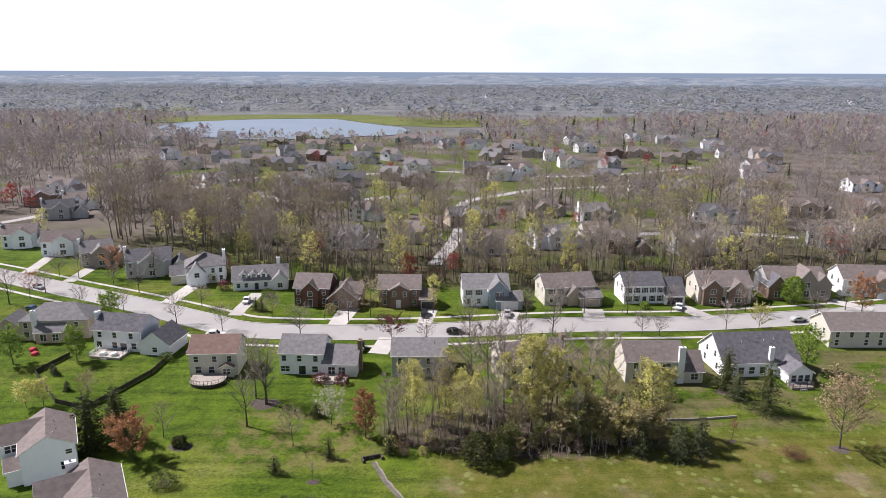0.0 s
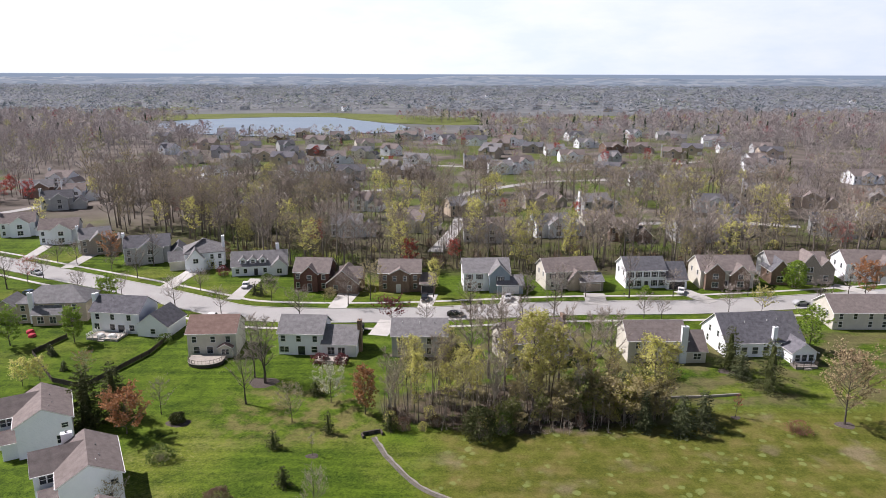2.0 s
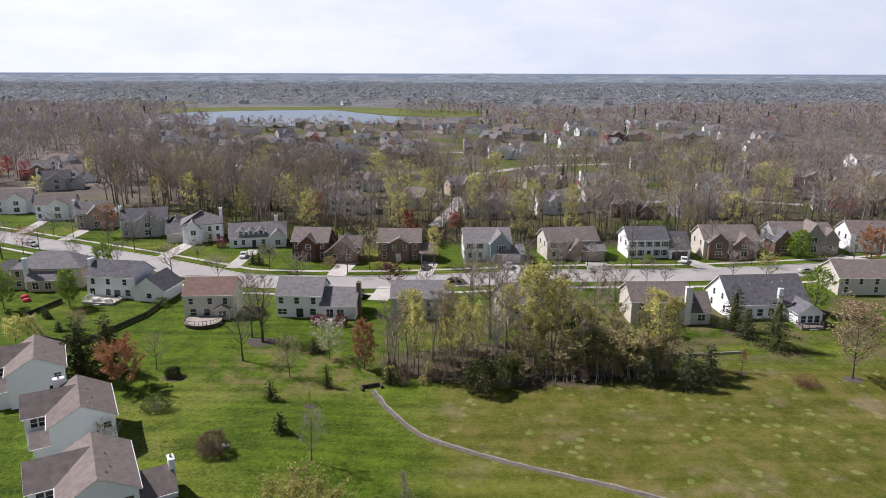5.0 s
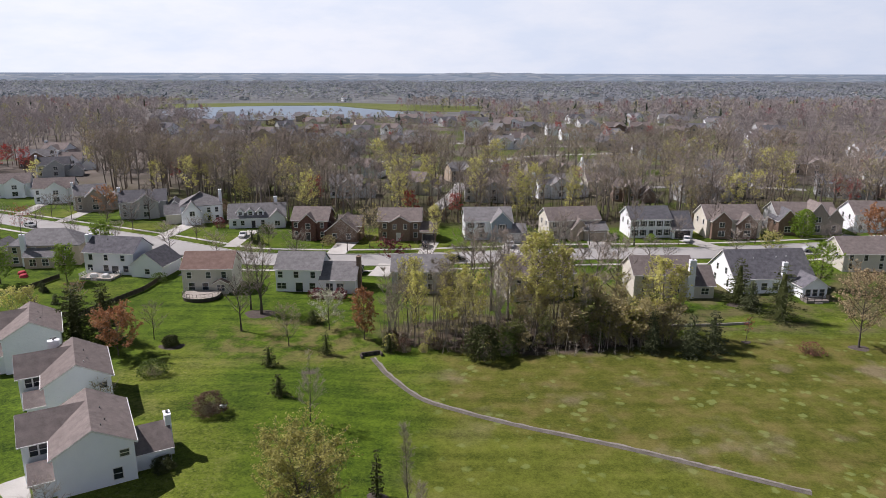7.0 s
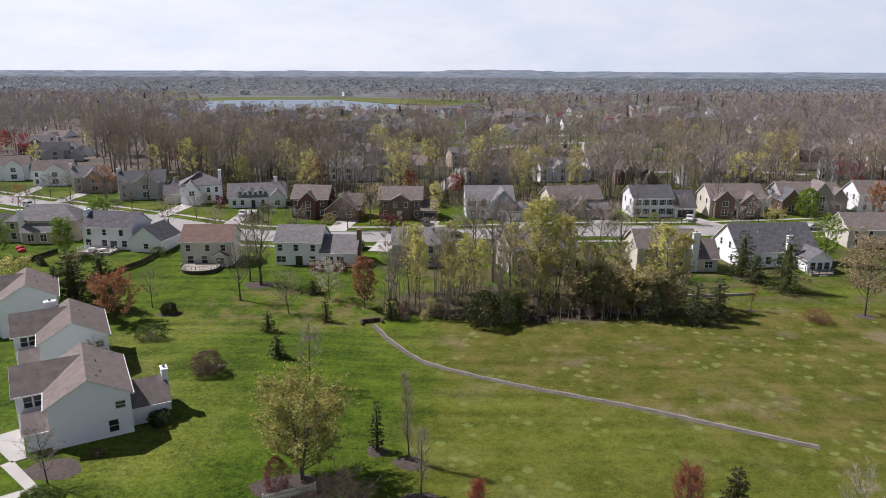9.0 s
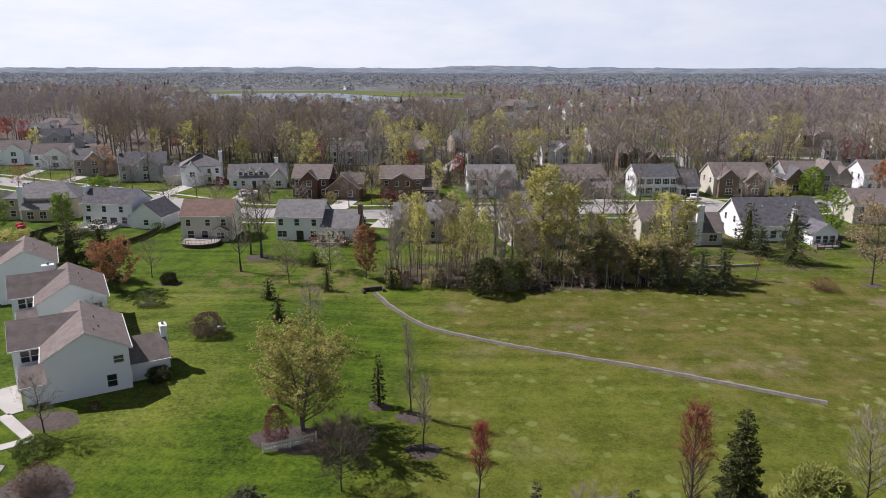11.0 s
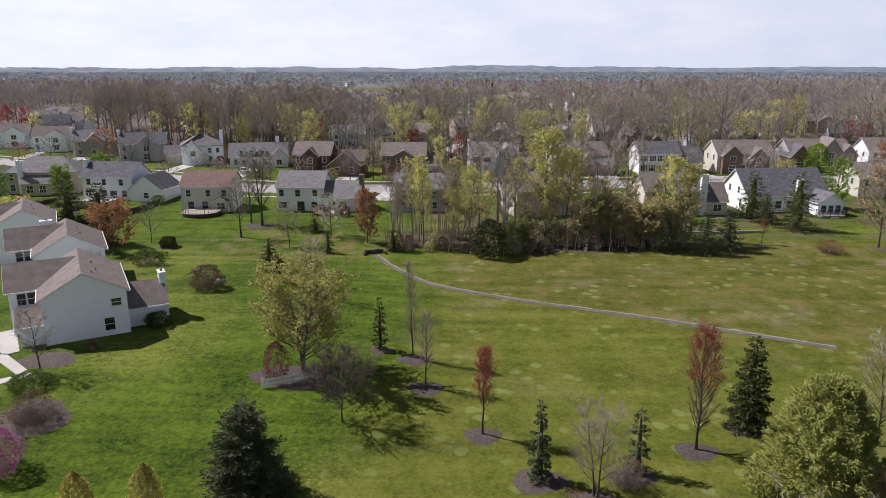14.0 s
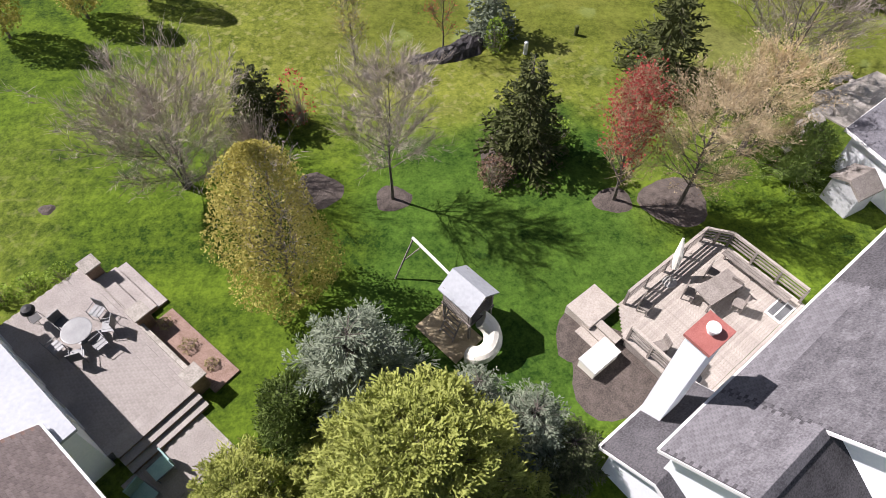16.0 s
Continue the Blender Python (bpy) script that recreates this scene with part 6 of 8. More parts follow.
PEAR = tree("pear_tree", (*branching(7.2, 1.5, 0.09, 30, 4, 900, 0.014, 1.5, 0.075, seed=301, twig_l=0.45, round_top=0.9)[:2], bushy(7.4, 3.1, 5400, 0.085, 301, 0, 0.1, 0.75, 0.8)[1]), (BARK, TWIG, PEARLEAF), "columnar pear tree with golden spring leaves", group="row of pear trees", at=(-26.4, 35.4, 1.06, 0))
spread_copy(PEAR, -22.3, 37.4, 1.0, 110)
spread_copy(PEAR, -19.0, 39.2, 0.92, 220)
tree("pear_tree", (*branching(9.2, 2.9, 0.06, 50, 5, 2500, 0.012, 1.4, 0.11, seed=302, twig_l=0.5, round_top=0.65)[:2], bushy(9.7, 5.2, 19000, 0.06, 302, 0, 0.06, 0.62, 0.8)[1]), (BARK, TWIG, PEARLEAF), "dense columnar pear tree with golden leaves near the patio", at=(-6.9, 17.6, 1, 0))
tree("budding_tree", branching(9.8, 5.6, 0.1, 70, 6, 12000, 0.016, 0.7, 0.2, seed=303, leaves=12000, leaf_s=0.135, twig_l=0.7, round_top=0.4, stems=2), (BARK, BARK, OLIVEGOLD), "large round tree with yellow-green leaves by the picket fence", at=(-14.6, 65.1, 1, 0))

# ---- evergreens ----
def fir(x, y, h, r, mat, label, seed, **k):
    return place(evergreen("spruce_tree", spruce(h, r, seed, **k), mat, label), x, y)


def pine(x, y, h, r, mat, label, seed, clumps, per, size, **k):
    return place(evergreen("pine_tree", clumpy_pine(h, r, clumps, per, size, seed, **k), mat, label), x, y)


fir(3.9, 26.3, 6.6, 2.7, NEEDLE, "dark green spruce in a mulch ring", 401, whorls=15, boughs=11)
fir(12.0, 32.2, 8.0, 2.9, NEEDLE, "dark green spruce with open boughs", 402, whorls=14, boughs=10)
fir(25.9, 55.4, 9.0, 2.0, NEEDLE, "dark spruce at the edge of the meadow", 403, whorls=20, boughs=12, power=0.7)
fir(-14.6, 45.2, 7.8, 3.5, SOFTNEEDLE, "dense dark spruce on the lawn", 404, whorls=22, boughs=18, power=0.6, sprays=12, needle=0.15, blades=4)
fir(6.9, 47.7, 7.0, 0.95, SOFTNEEDLE, "thin young pine in a mulch bed", 405, whorls=16, boughs=7, sprays=6, power=0.7)
fir(14.6, 48.6, 5.8, 0.9, SOFTNEEDLE, "thin bent young pine in mulch", 406, whorls=12, boughs=6, sprays=5, power=0.7)
fir(-7.5, 71.4, 6.4, 0.8, NEEDLE, "thin young pine on the lawn", 407, whorls=13, boughs=6, sprays=5, power=0.7)
fir(2.5, 36.3, 5.4, 1.7, BLUENEEDLE, "young blue-green pine by the mulch pile", 408, whorls=11, boughs=8, sprays=7, power=0.7)
fir(-10.1, 28.3, 4.4, 1.9, NEEDLE, "small dark spruce among shrubs", 409, whorls=10, boughs=9)
pine(17.7, 25.0, 3.4, 1.6, GREENLEAF, "olive juniper by the boulders", 410, 120, 22, 0.3)
pine(25.6, 43.5, 10.6, 4.3, PINENEEDLE, "broad yellow-green pine on the lawn", 411, 420, 60, 0.46, power=0.5)
fir(-3.3, 12.2, 7.0, 3.1, BLUENEEDLE, "dense blue spruce behind the patio", 412, whorls=21, boughs=19, sprays=12, needle=0.08, power=0.6, open_top=1.0, blades=6)
fir(1.2, 12.2, 3.2, 1.5, BLUENEEDLE, "small blue spruce below the play set", 413, whorls=13, boughs=13, sprays=9, needle=0.07, power=0.6, open_top=1.0, blades=5)
fir(3.1, 10.6, 4.6, 2.0, BLUENEEDLE, "young blue spruce by the house", 414, whorls=16, boughs=14, sprays=10, needle=0.08, power=0.6, open_top=1.0, blades=5)
fir(4.6, 10.0, 3.0, 1.5, SOFTNEEDLE, "rounded green spruce beside the wall", 415, whorls=13, boughs=13, sprays=9, needle=0.07, power=0.5, open_top=1.0, blades=5)
pine(-0.9, 8.0, 8.6, 4.3, PINENEEDLE, "broad light green pine behind the houses", 416, 560, 95, 0.36, power=0.45)
pine(-7.3, 8.2, 2.8, 2.2, PINENEEDLE, "low light green juniper beside the patio", 417, 200, 60, 0.28, power=0.4)
pine(-5.5, 10.9, 5.0, 1.3, GREENLEAF, "narrow olive-green arborvitae hedge plant", 418, 190, 44, 0.28, power=0.3)
place(evergreen("fir_tree", spruce(12.4, 4.0, 419, 18, 13, 8, 0.3, 0.6, blades=2), NEEDLE, "dark fir behind white houses"), -65.2, 115.5)
place(evergreen("fir_tree", spruce(11.6, 3.4, 420, 18, 12, 8, 0.3, 0.6, blades=2), NEEDLE, "dark fir beside a rusty maple"), -61.8, 119)
for k, (x, y, h, r) in enumerate(((-24.3, 94.6, 3.7, 1.5), (-28.9, 107.1, 3.9, 1.5), (-20.4, 112.8, 4.6, 1.3), (-9.5, 114.3, 4.0, 1.7), (-25.5, 128.1, 3.2, 1.8), (36.9, 114, 8.4, 1.6), (43.4, 113, 8.2, 2.2), (47.9, 115, 8.0, 2.3),
                                  (67.6, 131, 12, 4.2), (64.1, 136.6, 6.6, 2.4), (63.4, 149.2 - 8, 10.5, 3.4), (42, 133, 3.2, 1.1), (38.6, 134, 3.2, 1.1), (-88.6, 155, 9.5, 3.2), (-102.8, 152.8, 9.8, 3.8), (86.2, 151, 12, 4.4), (-93.3, 181, 7.5, 3.6), (-82.5, 139.2, 2.4, 0.75), (-90.6, 148.1, 2.6, 0.8), (-89.4, 147, 2.4, 0.8), (-52, 187.4, 4.6, 1.5), (-54, 188, 4.2, 1.5))):
    if k in (13, 14, 15, 16):
        lone("leafy_tree", x, y, h * 1.05, r * 2.1, "young tree in fresh yellow-green leaf on a back lawn", (BARK, TWIG, LIMELEAF), 430 + k, 34, 5, 1700, 0.03, 0.8, 0.1, 1700, 0.24)
    else:
        place(evergreen("spruce_tree", spruce(h, r * 1.15, 430 + k, 16 if h > 5 else 10, 11 if h > 5 else 9, 6 if h > 5 else 5, 0.27 if h > 5 else 0.2, 0.75, blades=2), NEEDLE if h > 9 or k < 5 else SOFTNEEDLE, "dark green conifer on the lawns"), x, y)

# ---- shrubs ----
def bush(x, y, h, w, mat, label, seed, n=700, s=0.12, name="shrub", stem=None, **k):
    e = shrub(name, bushy(h, w, n, s, seed, **k), mat, label, stem=stem)
    place(e, x, y, 1)
    return e


bush(-16.7, 62.6, 3.9, 3.2, WINE, "wine-red shrub at the picket fence", 501, 2200, 0.08)
bush(2.8, 34.7, 2.3, 1.7, LIMELEAF, "small yellow-green shrub on the mulch pile", 502, 500, 0.07)
bush(-8.0, 28.6, 3.6, 2.2, REDBUD, "thin red-budded shrub among spruces", 503, 260, 0.07, twigs=160)
bush(-10.3, 26.4, 3.4, 4.2, GREYTWIG, "grey twiggy shrub beside the spruce", 504, 300, 0.06, twigs=500)
bush(13.3, 46.9, 2.4, 3.6, BROWNBUSH, "purplish brown twiggy shrub in a mulch bed", 525, 1500, 0.06, twigs=500)
bush(9.0, 44.6, 1.2, 2.4, BROWNBUSH, "low brown twiggy shrub in a mulch bed", 526, 600, 0.06, twigs=250)
bush(2.4, 26.0 - 1.6, 1.6, 2.2, BROWNBUSH, "low brown twiggy shrub under the spruce", 527, 900, 0.06, twigs=250)
bush(5.8, 27.6, 1.2, 2.0, LIMELEAF, "low lime-green shrub under the spruce", 505, 400, 0.07)
bush(-34.2, 47.7, 3.8, 3.8, MAGENTA, "magenta flowering redbud by the court", 506, 3000, 0.085)
bush(-39.1, 59.7, 1.2, 4.6, GREENLEAF, "clipped olive hedge by the walk", 507, 3500, 0.08, power=0.25)
bush(-35.7, 54.3, 2.5, 5.0, BROWNBUSH, "brown twiggy shrubs in a bed", 508, 1800, 0.07, twigs=600)
bush(-32.4, 88.3, 3.2, 5.6, BROWNBUSH, "brownish twiggy shrub on the lawn", 509, 3000, 0.1, twigs=500)
bush(-49.1, 116.7, 2.0, 3.2, NEEDLE, "dark clipped ball shrub on the lawn", 510, 2200, 0.13, power=0.35)
bush(64.9, 113.8, 2.2, 5.6, REDBROWN, "red-brown twiggy shrub on the lawn", 511, 900, 0.1, twigs=420, stem=BROWNBUSH)
bush(48.8, 136.5, 3.4, 3.6, LIMELEAF, "green shrub beside the beige house", 512, 700, 0.14)
bush(105.4, 196, 8.4, 7.6, LIMELEAF, "round lime-green tree on a front lawn", 513, 2200, 0.26, "round_tree", low=0.12)
bush(-46.4, 102.6, 2.6, 6.0, GREENLEAF, "low dark green shrub with bare stems", 514, 1300, 0.13, twigs=300)
bush(-33.2, 74.4, 1.6, 3.0, NEEDLE, "dark clipped shrub by the chimney wing", 515, 2600, 0.09, power=0.2)
bush(-37.2, 67.6, 0.9, 1.5, WINE, "small reddish shrub by the wall", 516, 250, 0.07)
bush(-67, 155.5, 2.2, 4.2, GREENLEAF, "olive shrub beside the garage wing", 517, 700, 0.15)
bush(-27.5, 143.5, 2.4, 4.6, WINE, "reddish shrubs by the terrace", 518, 700, 0.15)
bush(-22.5, 143, 2.6, 3.6, WINE, "wine-red shrub by the terrace", 519, 600, 0.15)
bush(-53.5, 200, 2.6, 5, GREENLEAF, "green shrubs before the dormer house", 520, 700, 0.18)
bush(-69, 206.5, 3.4, 4.4, WINE, "wine-red shrub on a front lawn", 521, 600, 0.18)
bush(24.8, 197, 3.2, 4, LIMELEAF, "bright green shrub between houses", 522, 600, 0.18)
bush(59.5, 191, 2.2, 3.4, LIMELEAF, "green shrub before the white house", 523, 500, 0.16)
bush(-32, 186, 3, 5, BUDGREY, "brown shrubs before the brick house", 524, 500, 0.18)

# bare street trees and garden trees by the street
STREET_TREE = tree("bare_tree", branching(7.4, 4.0, 0.24, 24, 6, 1100, 0.045, 0.75, 0.13, seed=601, twig_l=0.8), (BARK, TWIG, BUD), "small bare street tree on the verge", group="street trees", at=(-73.2, 178, 1.1, 0))
lone("bare_tree", -95.4, 217.5, 14, 8, "tall bare tree before a tan house", PLAIN, 241, 24, 5, 1200, 0.045, 1.0, 0.25, r=0.2)
lone("bare_tree", -127.9, 192, 12.5, 9, "large bare tree beside the street", PLAIN, 242, 24, 5, 1200, 0.045, 0.9, 0.25, r=0.2)
lone("maple_tree", -124.7, 197, 9, 8.5, "bare tree hazed with pinkish buds", (BARK, TWIG, REDBUD), 243, 24, 5, 900, 0.045, 0.8, 0.2, 600, 0.14)
lone("budding_tree", -86.9, 131.4, 6.4, 5.4, "young tree with yellow-green leaves by the garden fence", BUDDED, 244, 24, 5, 1100, 0.03, 0.9, 0.12, 1100, 0.16)
lone("budding_tree", -83.7, 132.2, 6.6, 4.2, "young tree with yellow-green leaves by the garden fence", BUDDED, 245, 24, 5, 1000, 0.03, 1.0, 0.15, 900, 0.16)
lone("budding_tree", -76.2, 136, 6.2, 6.4, "small tan budding tree in the fenced garden", (BARK, TWIG, RUSTLEAF), 246, 26, 5, 1200, 0.03, 0.8, 0.15, 500, 0.1)
lone("budding_tree", 86.7, 176.4, 7.2, 8, "small yellow-green street tree on the verge", BUDDED, 247, 24, 5, 800, 0.04, 0.8, 0.15, 900, 0.2)
lone("bare_tree", 29.6, 172, 13.5, 9, "tall bare street tree on the verge", PLAIN, 248, 28, 6, 2000, 0.042, 0.9, 0.22, r=0.2)
lone("bare_tree", 53.3, 186.3, 14.5, 8, "tall bare tree before the white house", PLAIN, 249, 26, 6, 1600, 0.042, 1.0, 0.22, r=0.2)
lone("bare_tree", 7.3, 167.3, 13.5, 9.4, "tall bare street tree on the verge", PLAIN, 250, 28, 6, 2000, 0.042, 0.9, 0.24, r=0.2)
lone("bare_tree", 14.5, 159, 13.5, 8.8, "tall bare tree behind the woodlot", PLAIN, 251, 28, 6, 1800, 0.042, 0.9, 0.24, r=0.2)
lone("bare_tree", 19.6, 161, 12, 7.6, "bare tree behind the woodlot", PLAIN, 252, 26, 6, 1500, 0.042, 0.9, 0.24, r=0.17)
lone("bare_tree", -37.8, 171.6, 9, 9.6, "spreading bare street tree on the verge", PLAIN, 253, 28, 6, 1600, 0.04, 0.7, 0.18, r=0.17)
lone("bare_tree", 78.6, 195, 13, 7.6, "tall bare tree between two houses", PLAIN, 254, 24, 5, 1200, 0.045, 1.0, 0.25, r=0.2)
random.seed(77)
for x, y, s in ((-91.7, 186.6, 0.82), (-70.6, 190.9, 0.85), (-59.3, 174, 0.92), (-94.5, 203.2, 1.1), (-106.5, 211.7, 0.85), (-121.2, 218.4, 1.0), (-129, 220.8, 1.0), (-123.5, 202.9, 0.95), (-105.6, 189.7, 0.8), (-26.1, 180.4, 1.2), (-48, 183, 0.9),
                (34, 186.5, 1.2), (41, 187, 1.0), (53.5, 172.2, 0.85), (58, 171.6, 0.75), (66, 187, 1.0), (88.1, 188.5, 1.0), (77.6, 176.2, 0.95), (104.9, 181.4, 1.0), (118, 190, 1.0), (24, 184.5, 1.0), (-4, 165.5, 0.9)):
    spread_copy(STREET_TREE, x, y, s, random.uniform(0, 360))

# ---- drain and its culvert ----
DRAIN = smooth_line([(-12.2, 111.5), (-10.6, 108), (-8.8, 104.2), (-3.6, 96.6), (2.2, 92.8), (8.8, 89.3), (15.4, 86.4), (23, 83.2), (29.3, 80.2), (35.2, 77.1), (43.5, 72.9)], 6)
MUD = material("wet_mud", (0.09, 0.08, 0.065), (0.19, 0.175, 0.15), 1.2, 0.7, 0.4, 9, 0)
strip("drain", DRAIN, 0.3, -0.5, 0.03, MUD, "grey muddy drainage channel across the meadow", "drain")
def worn_edge():
    random.seed(44)
    near, far = beside(DRAIN, 0.3), beside(DRAIN, 0.6)
    far = [(x + random.uniform(-0.12, 0.12), y + random.uniform(-0.12, 0.16)) for x, y in far]
    tagged(part("drain_edge", draped((near, far), 0.07, 0.2), STONE, None), "pale worn edge of the drainage channel", "drain", "", "structure")


worn_edge()
c = thing("culvert", -12.6, 112.6, "concrete culvert headwall with black discs for shaded pipe mouths", "culvert", rz=20)
part("headwall", boxes((-1.6, 1.6, 0, 0.3, -0.3, 0.7), (-1.9, -1.6, -1.0, 0.3, -0.3, 0.55), (1.6, 1.9, -1.0, 0.3, -0.3, 0.55)), MULCH, c)
# solid black discs paint the shade inside two open pipes
for u in (-0.8, 0.8):
    part("pipe_mouth", rods(((u, -0.02, 0.3), (u, 0.06, 0.3), 0.34, 0.34, 14)), BLACK, c)

# ---- mulch beds ----
def mulch_ring(x, y, rx, ry, seed, mat=None, label="raked mulch ring round a tree"):
    random.seed(seed)
    pts, faces, n = [(0, 0, 0.09)], [], 22
    for k, (f, z) in enumerate(((0.6, 0.075), (1.0, -0.02))):
        for i in range(n):
            a = 2 * math.pi * i / n
            w = f * (1 + 0.1 * math.sin(3 * a + seed) + random.uniform(-0.05, 0.05))
            pts.append((rx * w * math.cos(a), ry * w * math.sin(a), z + ground_z(x + rx * w * math.cos(a), y + ry * w * math.sin(a)) - ground_z(x, y)))
    for i in range(n):
        j = (i + 1) % n
        faces += [(0, 1 + i, 1 + j), (1 + i, 1 + n + i, 1 + n + j, 1 + j)]
    e = part("mulch_bed", (pts, faces), mat or MULCH, None)
    e.location = (x, y, ground_z(x, y) + 0.01)
    tagged(e, label, "mulch bed", "mulch beds", "structure")


for k, (x, y, rx, ry) in enumerate(((2.9, 54.0, 2.0, 1.7), (20.3, 51.7, 2.2, 1.7), (6.9, 47.5, 2.6, 2.0), (10.8, 44.8, 2.3, 1.8), (14.2, 48.2, 2.2, 1.6), (-3.8, 69.2, 2.1, 1.7), (-2.2, 62.6, 2.2, 1.9), (-7.5, 71.2, 1.6, 1.4), (-2.7, 23.2, 1.1, 1.0),
                                  (3.6, 26.6, 2.3, 1.9), (8.3, 23.2, 1.2, 1.0), (11.4, 23.2, 2.1, 1.9), (75, 116.5, 2.2, 1.7), (55.8, 119.2, 1.1, 0.9), (-6.5, 23.6, 1.5, 1.5), (-36, 54.5, 4.0, 3.4), (-40.5, 65, 3.6, 2.4), (-15.5, 63.2, 4.4, 3.0), (-19.7, 22.3, 0.5, 0.4), (-37.5, 133.5, 3.8, 3.0), (26, 43, 2.8, 2.4), (25.8, 55.2, 2.0, 1.6), (63, 140, 3.0, 2.0), (88, 118, 2.6, 2.0))):
    mulch_ring(x, y, rx * 0.86, ry * 0.86, k)

lone("bare_tree", -21.8, 104.8, 4.5, 1.6, "thin staked sapling in a small mulch ring", PLAIN, 261, 12, 3, 200, 0.02, 1.4, 0.4)
mulch_ring(-21.8, 104.6, 1.2, 1.0, 61)
mulch_ring(-48.9, 116.3, 2.4, 1.6, 62)


# ---- deck house ----
def shingle_material(name, low, high):
    m = material(name, low, high, 1.3, 0.92, 0.3, 14, 0.14, spec=0.1)
    t = m.node_tree
    b = t.nodes["Principled BSDF"]
    g, span, hsv = t.nodes.new("ShaderNodeNewGeometry"), t.nodes.new("ShaderNodeMapRange"), t.nodes.new("ShaderNodeHueSaturation")
    span.inputs["To Min"].default_value, span.inputs["To Max"].default_value = 0.86, 1.14
    t.links.new(g.outputs["Random Per Island"], span.inputs[0])
    t.links.new(span.outputs[0], hsv.inputs["Value"])
    t.links.new(b.inputs["Base Color"].links[0].from_socket, hsv.inputs["Color"])
    t.links.new(hsv.outputs[0], b.inputs["Base Color"])
    return m


SHINGLE = shingle_material("charcoal_shingles", (0.085, 0.081, 0.089), (0.19, 0.183, 0.195))
ROSE_SHINGLE = shingle_material("rose_brown_shingles", (0.13, 0.105, 0.1), (0.22, 0.185, 0.175))


def shingles(e, x0, x1, y0, y1, z0, slope, mat, single=296):
    """Courses of overlapping tabs up one roof slope, from the eave at y0 to the ridge at y1."""
    wide, course = 0.3, 0.15
    a = math.atan(slope)
    step = course * math.cos(a)
    tilt = Matrix.Rotation(-a, 4, "X")
    shape = [(0.003, 0.006, 0), (wide - 0.003, 0.006, 0), (wide - 0.003, -course - 0.02, -0.008), (0.003, -course - 0.02, -0.008), (0.003, 0.006, 0.012), (wide - 0.003, 0.006, 0.012), (wide - 0.003, -course - 0.02, 0.002), (0.003, -course - 0.02, 0.002)]
    quads = ((4, 7, 6, 5), (0, 4, 5, 1), (1, 5, 6, 2), (3, 7, 4, 0))
    tab = part("shingle", (shape, list(quads)), mat, e)
    random.seed(15)
    rest_p, rest_f, count = [], [], 0
    rows = int((y0 - y1) / step)
    for j in range(rows):
        for i in range(int((x1 - x0) / wide)):
            x = x0 + i * wide + (0.15 if j % 2 else 0.0)
            m = Matrix.Translation((x, y0 - j * step, z0 + j * step * slope + random.uniform(0, 0.005))) @ tilt
            if count == 0:
                tab.matrix_basis = m
                count = 1
            elif count < single:
                again(tab, e, m)
                count += 1
            else:
                k = len(rest_p)
                rest_p += [tuple(m @ Vector(p)) for p in shape]
                rest_f += [tuple(k + v for v in q) for q in quads]
    tagged(part("shingling", (rest_p, rest_f), mat, e), kind="stuff")


def deck_house():
    e = thing("house", 7.0, 9.1, "large white house with grey shingles and tall chimney chase", "house", rz=40, z=0.4)
    gable_block(e, 3.2, 17, -11, -0.4, 5.4, 4.0, "x", SIDING["white"], ROOF["charcoal"], over=0.4)
    gable_block(e, 0, 3.2, -5.0, -0.4, 5.4, 1.74, "x", SIDING["white"], ROOF["charcoal"], over=0.4, name="wing_wall")
    eave = 5.4 - 0.4 * 4.0 / 5.3 + 0.175
    shingles(e, -0.38, 2.7, 0.0, -2.6, eave, 4.0 / 5.3, SHINGLE, 120)
    shingles(e, 2.78, 9.4, 0.0, -5.6, eave, 4.0 / 5.3, SHINGLE, 176)
    for x0, x1, y, z in ((2.8, 17.4, -5.7, 9.56), (-0.4, 2.8, -2.7, 7.3)):
        cap = bmesh.new()
        extrude(cap, [(x0, y - 0.3, z - 0.2), (x0, y, z + 0.035), (x0, y + 0.3, z - 0.2), (x0, y + 0.3, z - 0.15), (x0, y, z + 0.085), (x0, y - 0.3, z - 0.15)], (x1 - x0, 0, 0))
        part("ridge_cap", cap, SHINGLE, e)
    gable_block(e, -0.3, 3.4, -2.4, 1.2, 2.5, 1.0, "x", SIDING["white"], ROOF["charcoal"])
    c = part("chimney", boxes((1.5, 2.6, 0.8, 1.6, -0.5, 8.25)), SIDING["white"], e, "tall white sided chimney chase")
    part("chimney_cap", boxes((1.42, 2.68, 0.72, 1.68, 8.25, 8.38)), REDCAP, c, "rust-red metal chimney cap")
    part("flue", shift(lathe(((0.14, 8.36), (0.14, 8.56), (0.22, 8.58), (0.22, 8.66), (0.08, 8.7)), 16), 2.1, 1.2), TRIM, c, "round white flue cap")
    row_windows(e, "+y", -0.4, (6.0, 9.0, 11.6), 3.2, 1.1, 1.4)
    opening(e, "+y", -0.4, 7.5, 0.7, 2.2, 2.1, "door", GLASS)
    row_windows(e, "-x", 0, (-3.5, -7), 3.2, 1.0, 1.4)
    return e


def shift(data, x, y, z=0.0):
    return [(a + x, b + y, c + z) for a, b, c in data[0]], data[1]


REDCAP = material("rust_red_metal", (0.3, 0.1, 0.085), (0.42, 0.16, 0.14), 2, 0.5, 0.05)


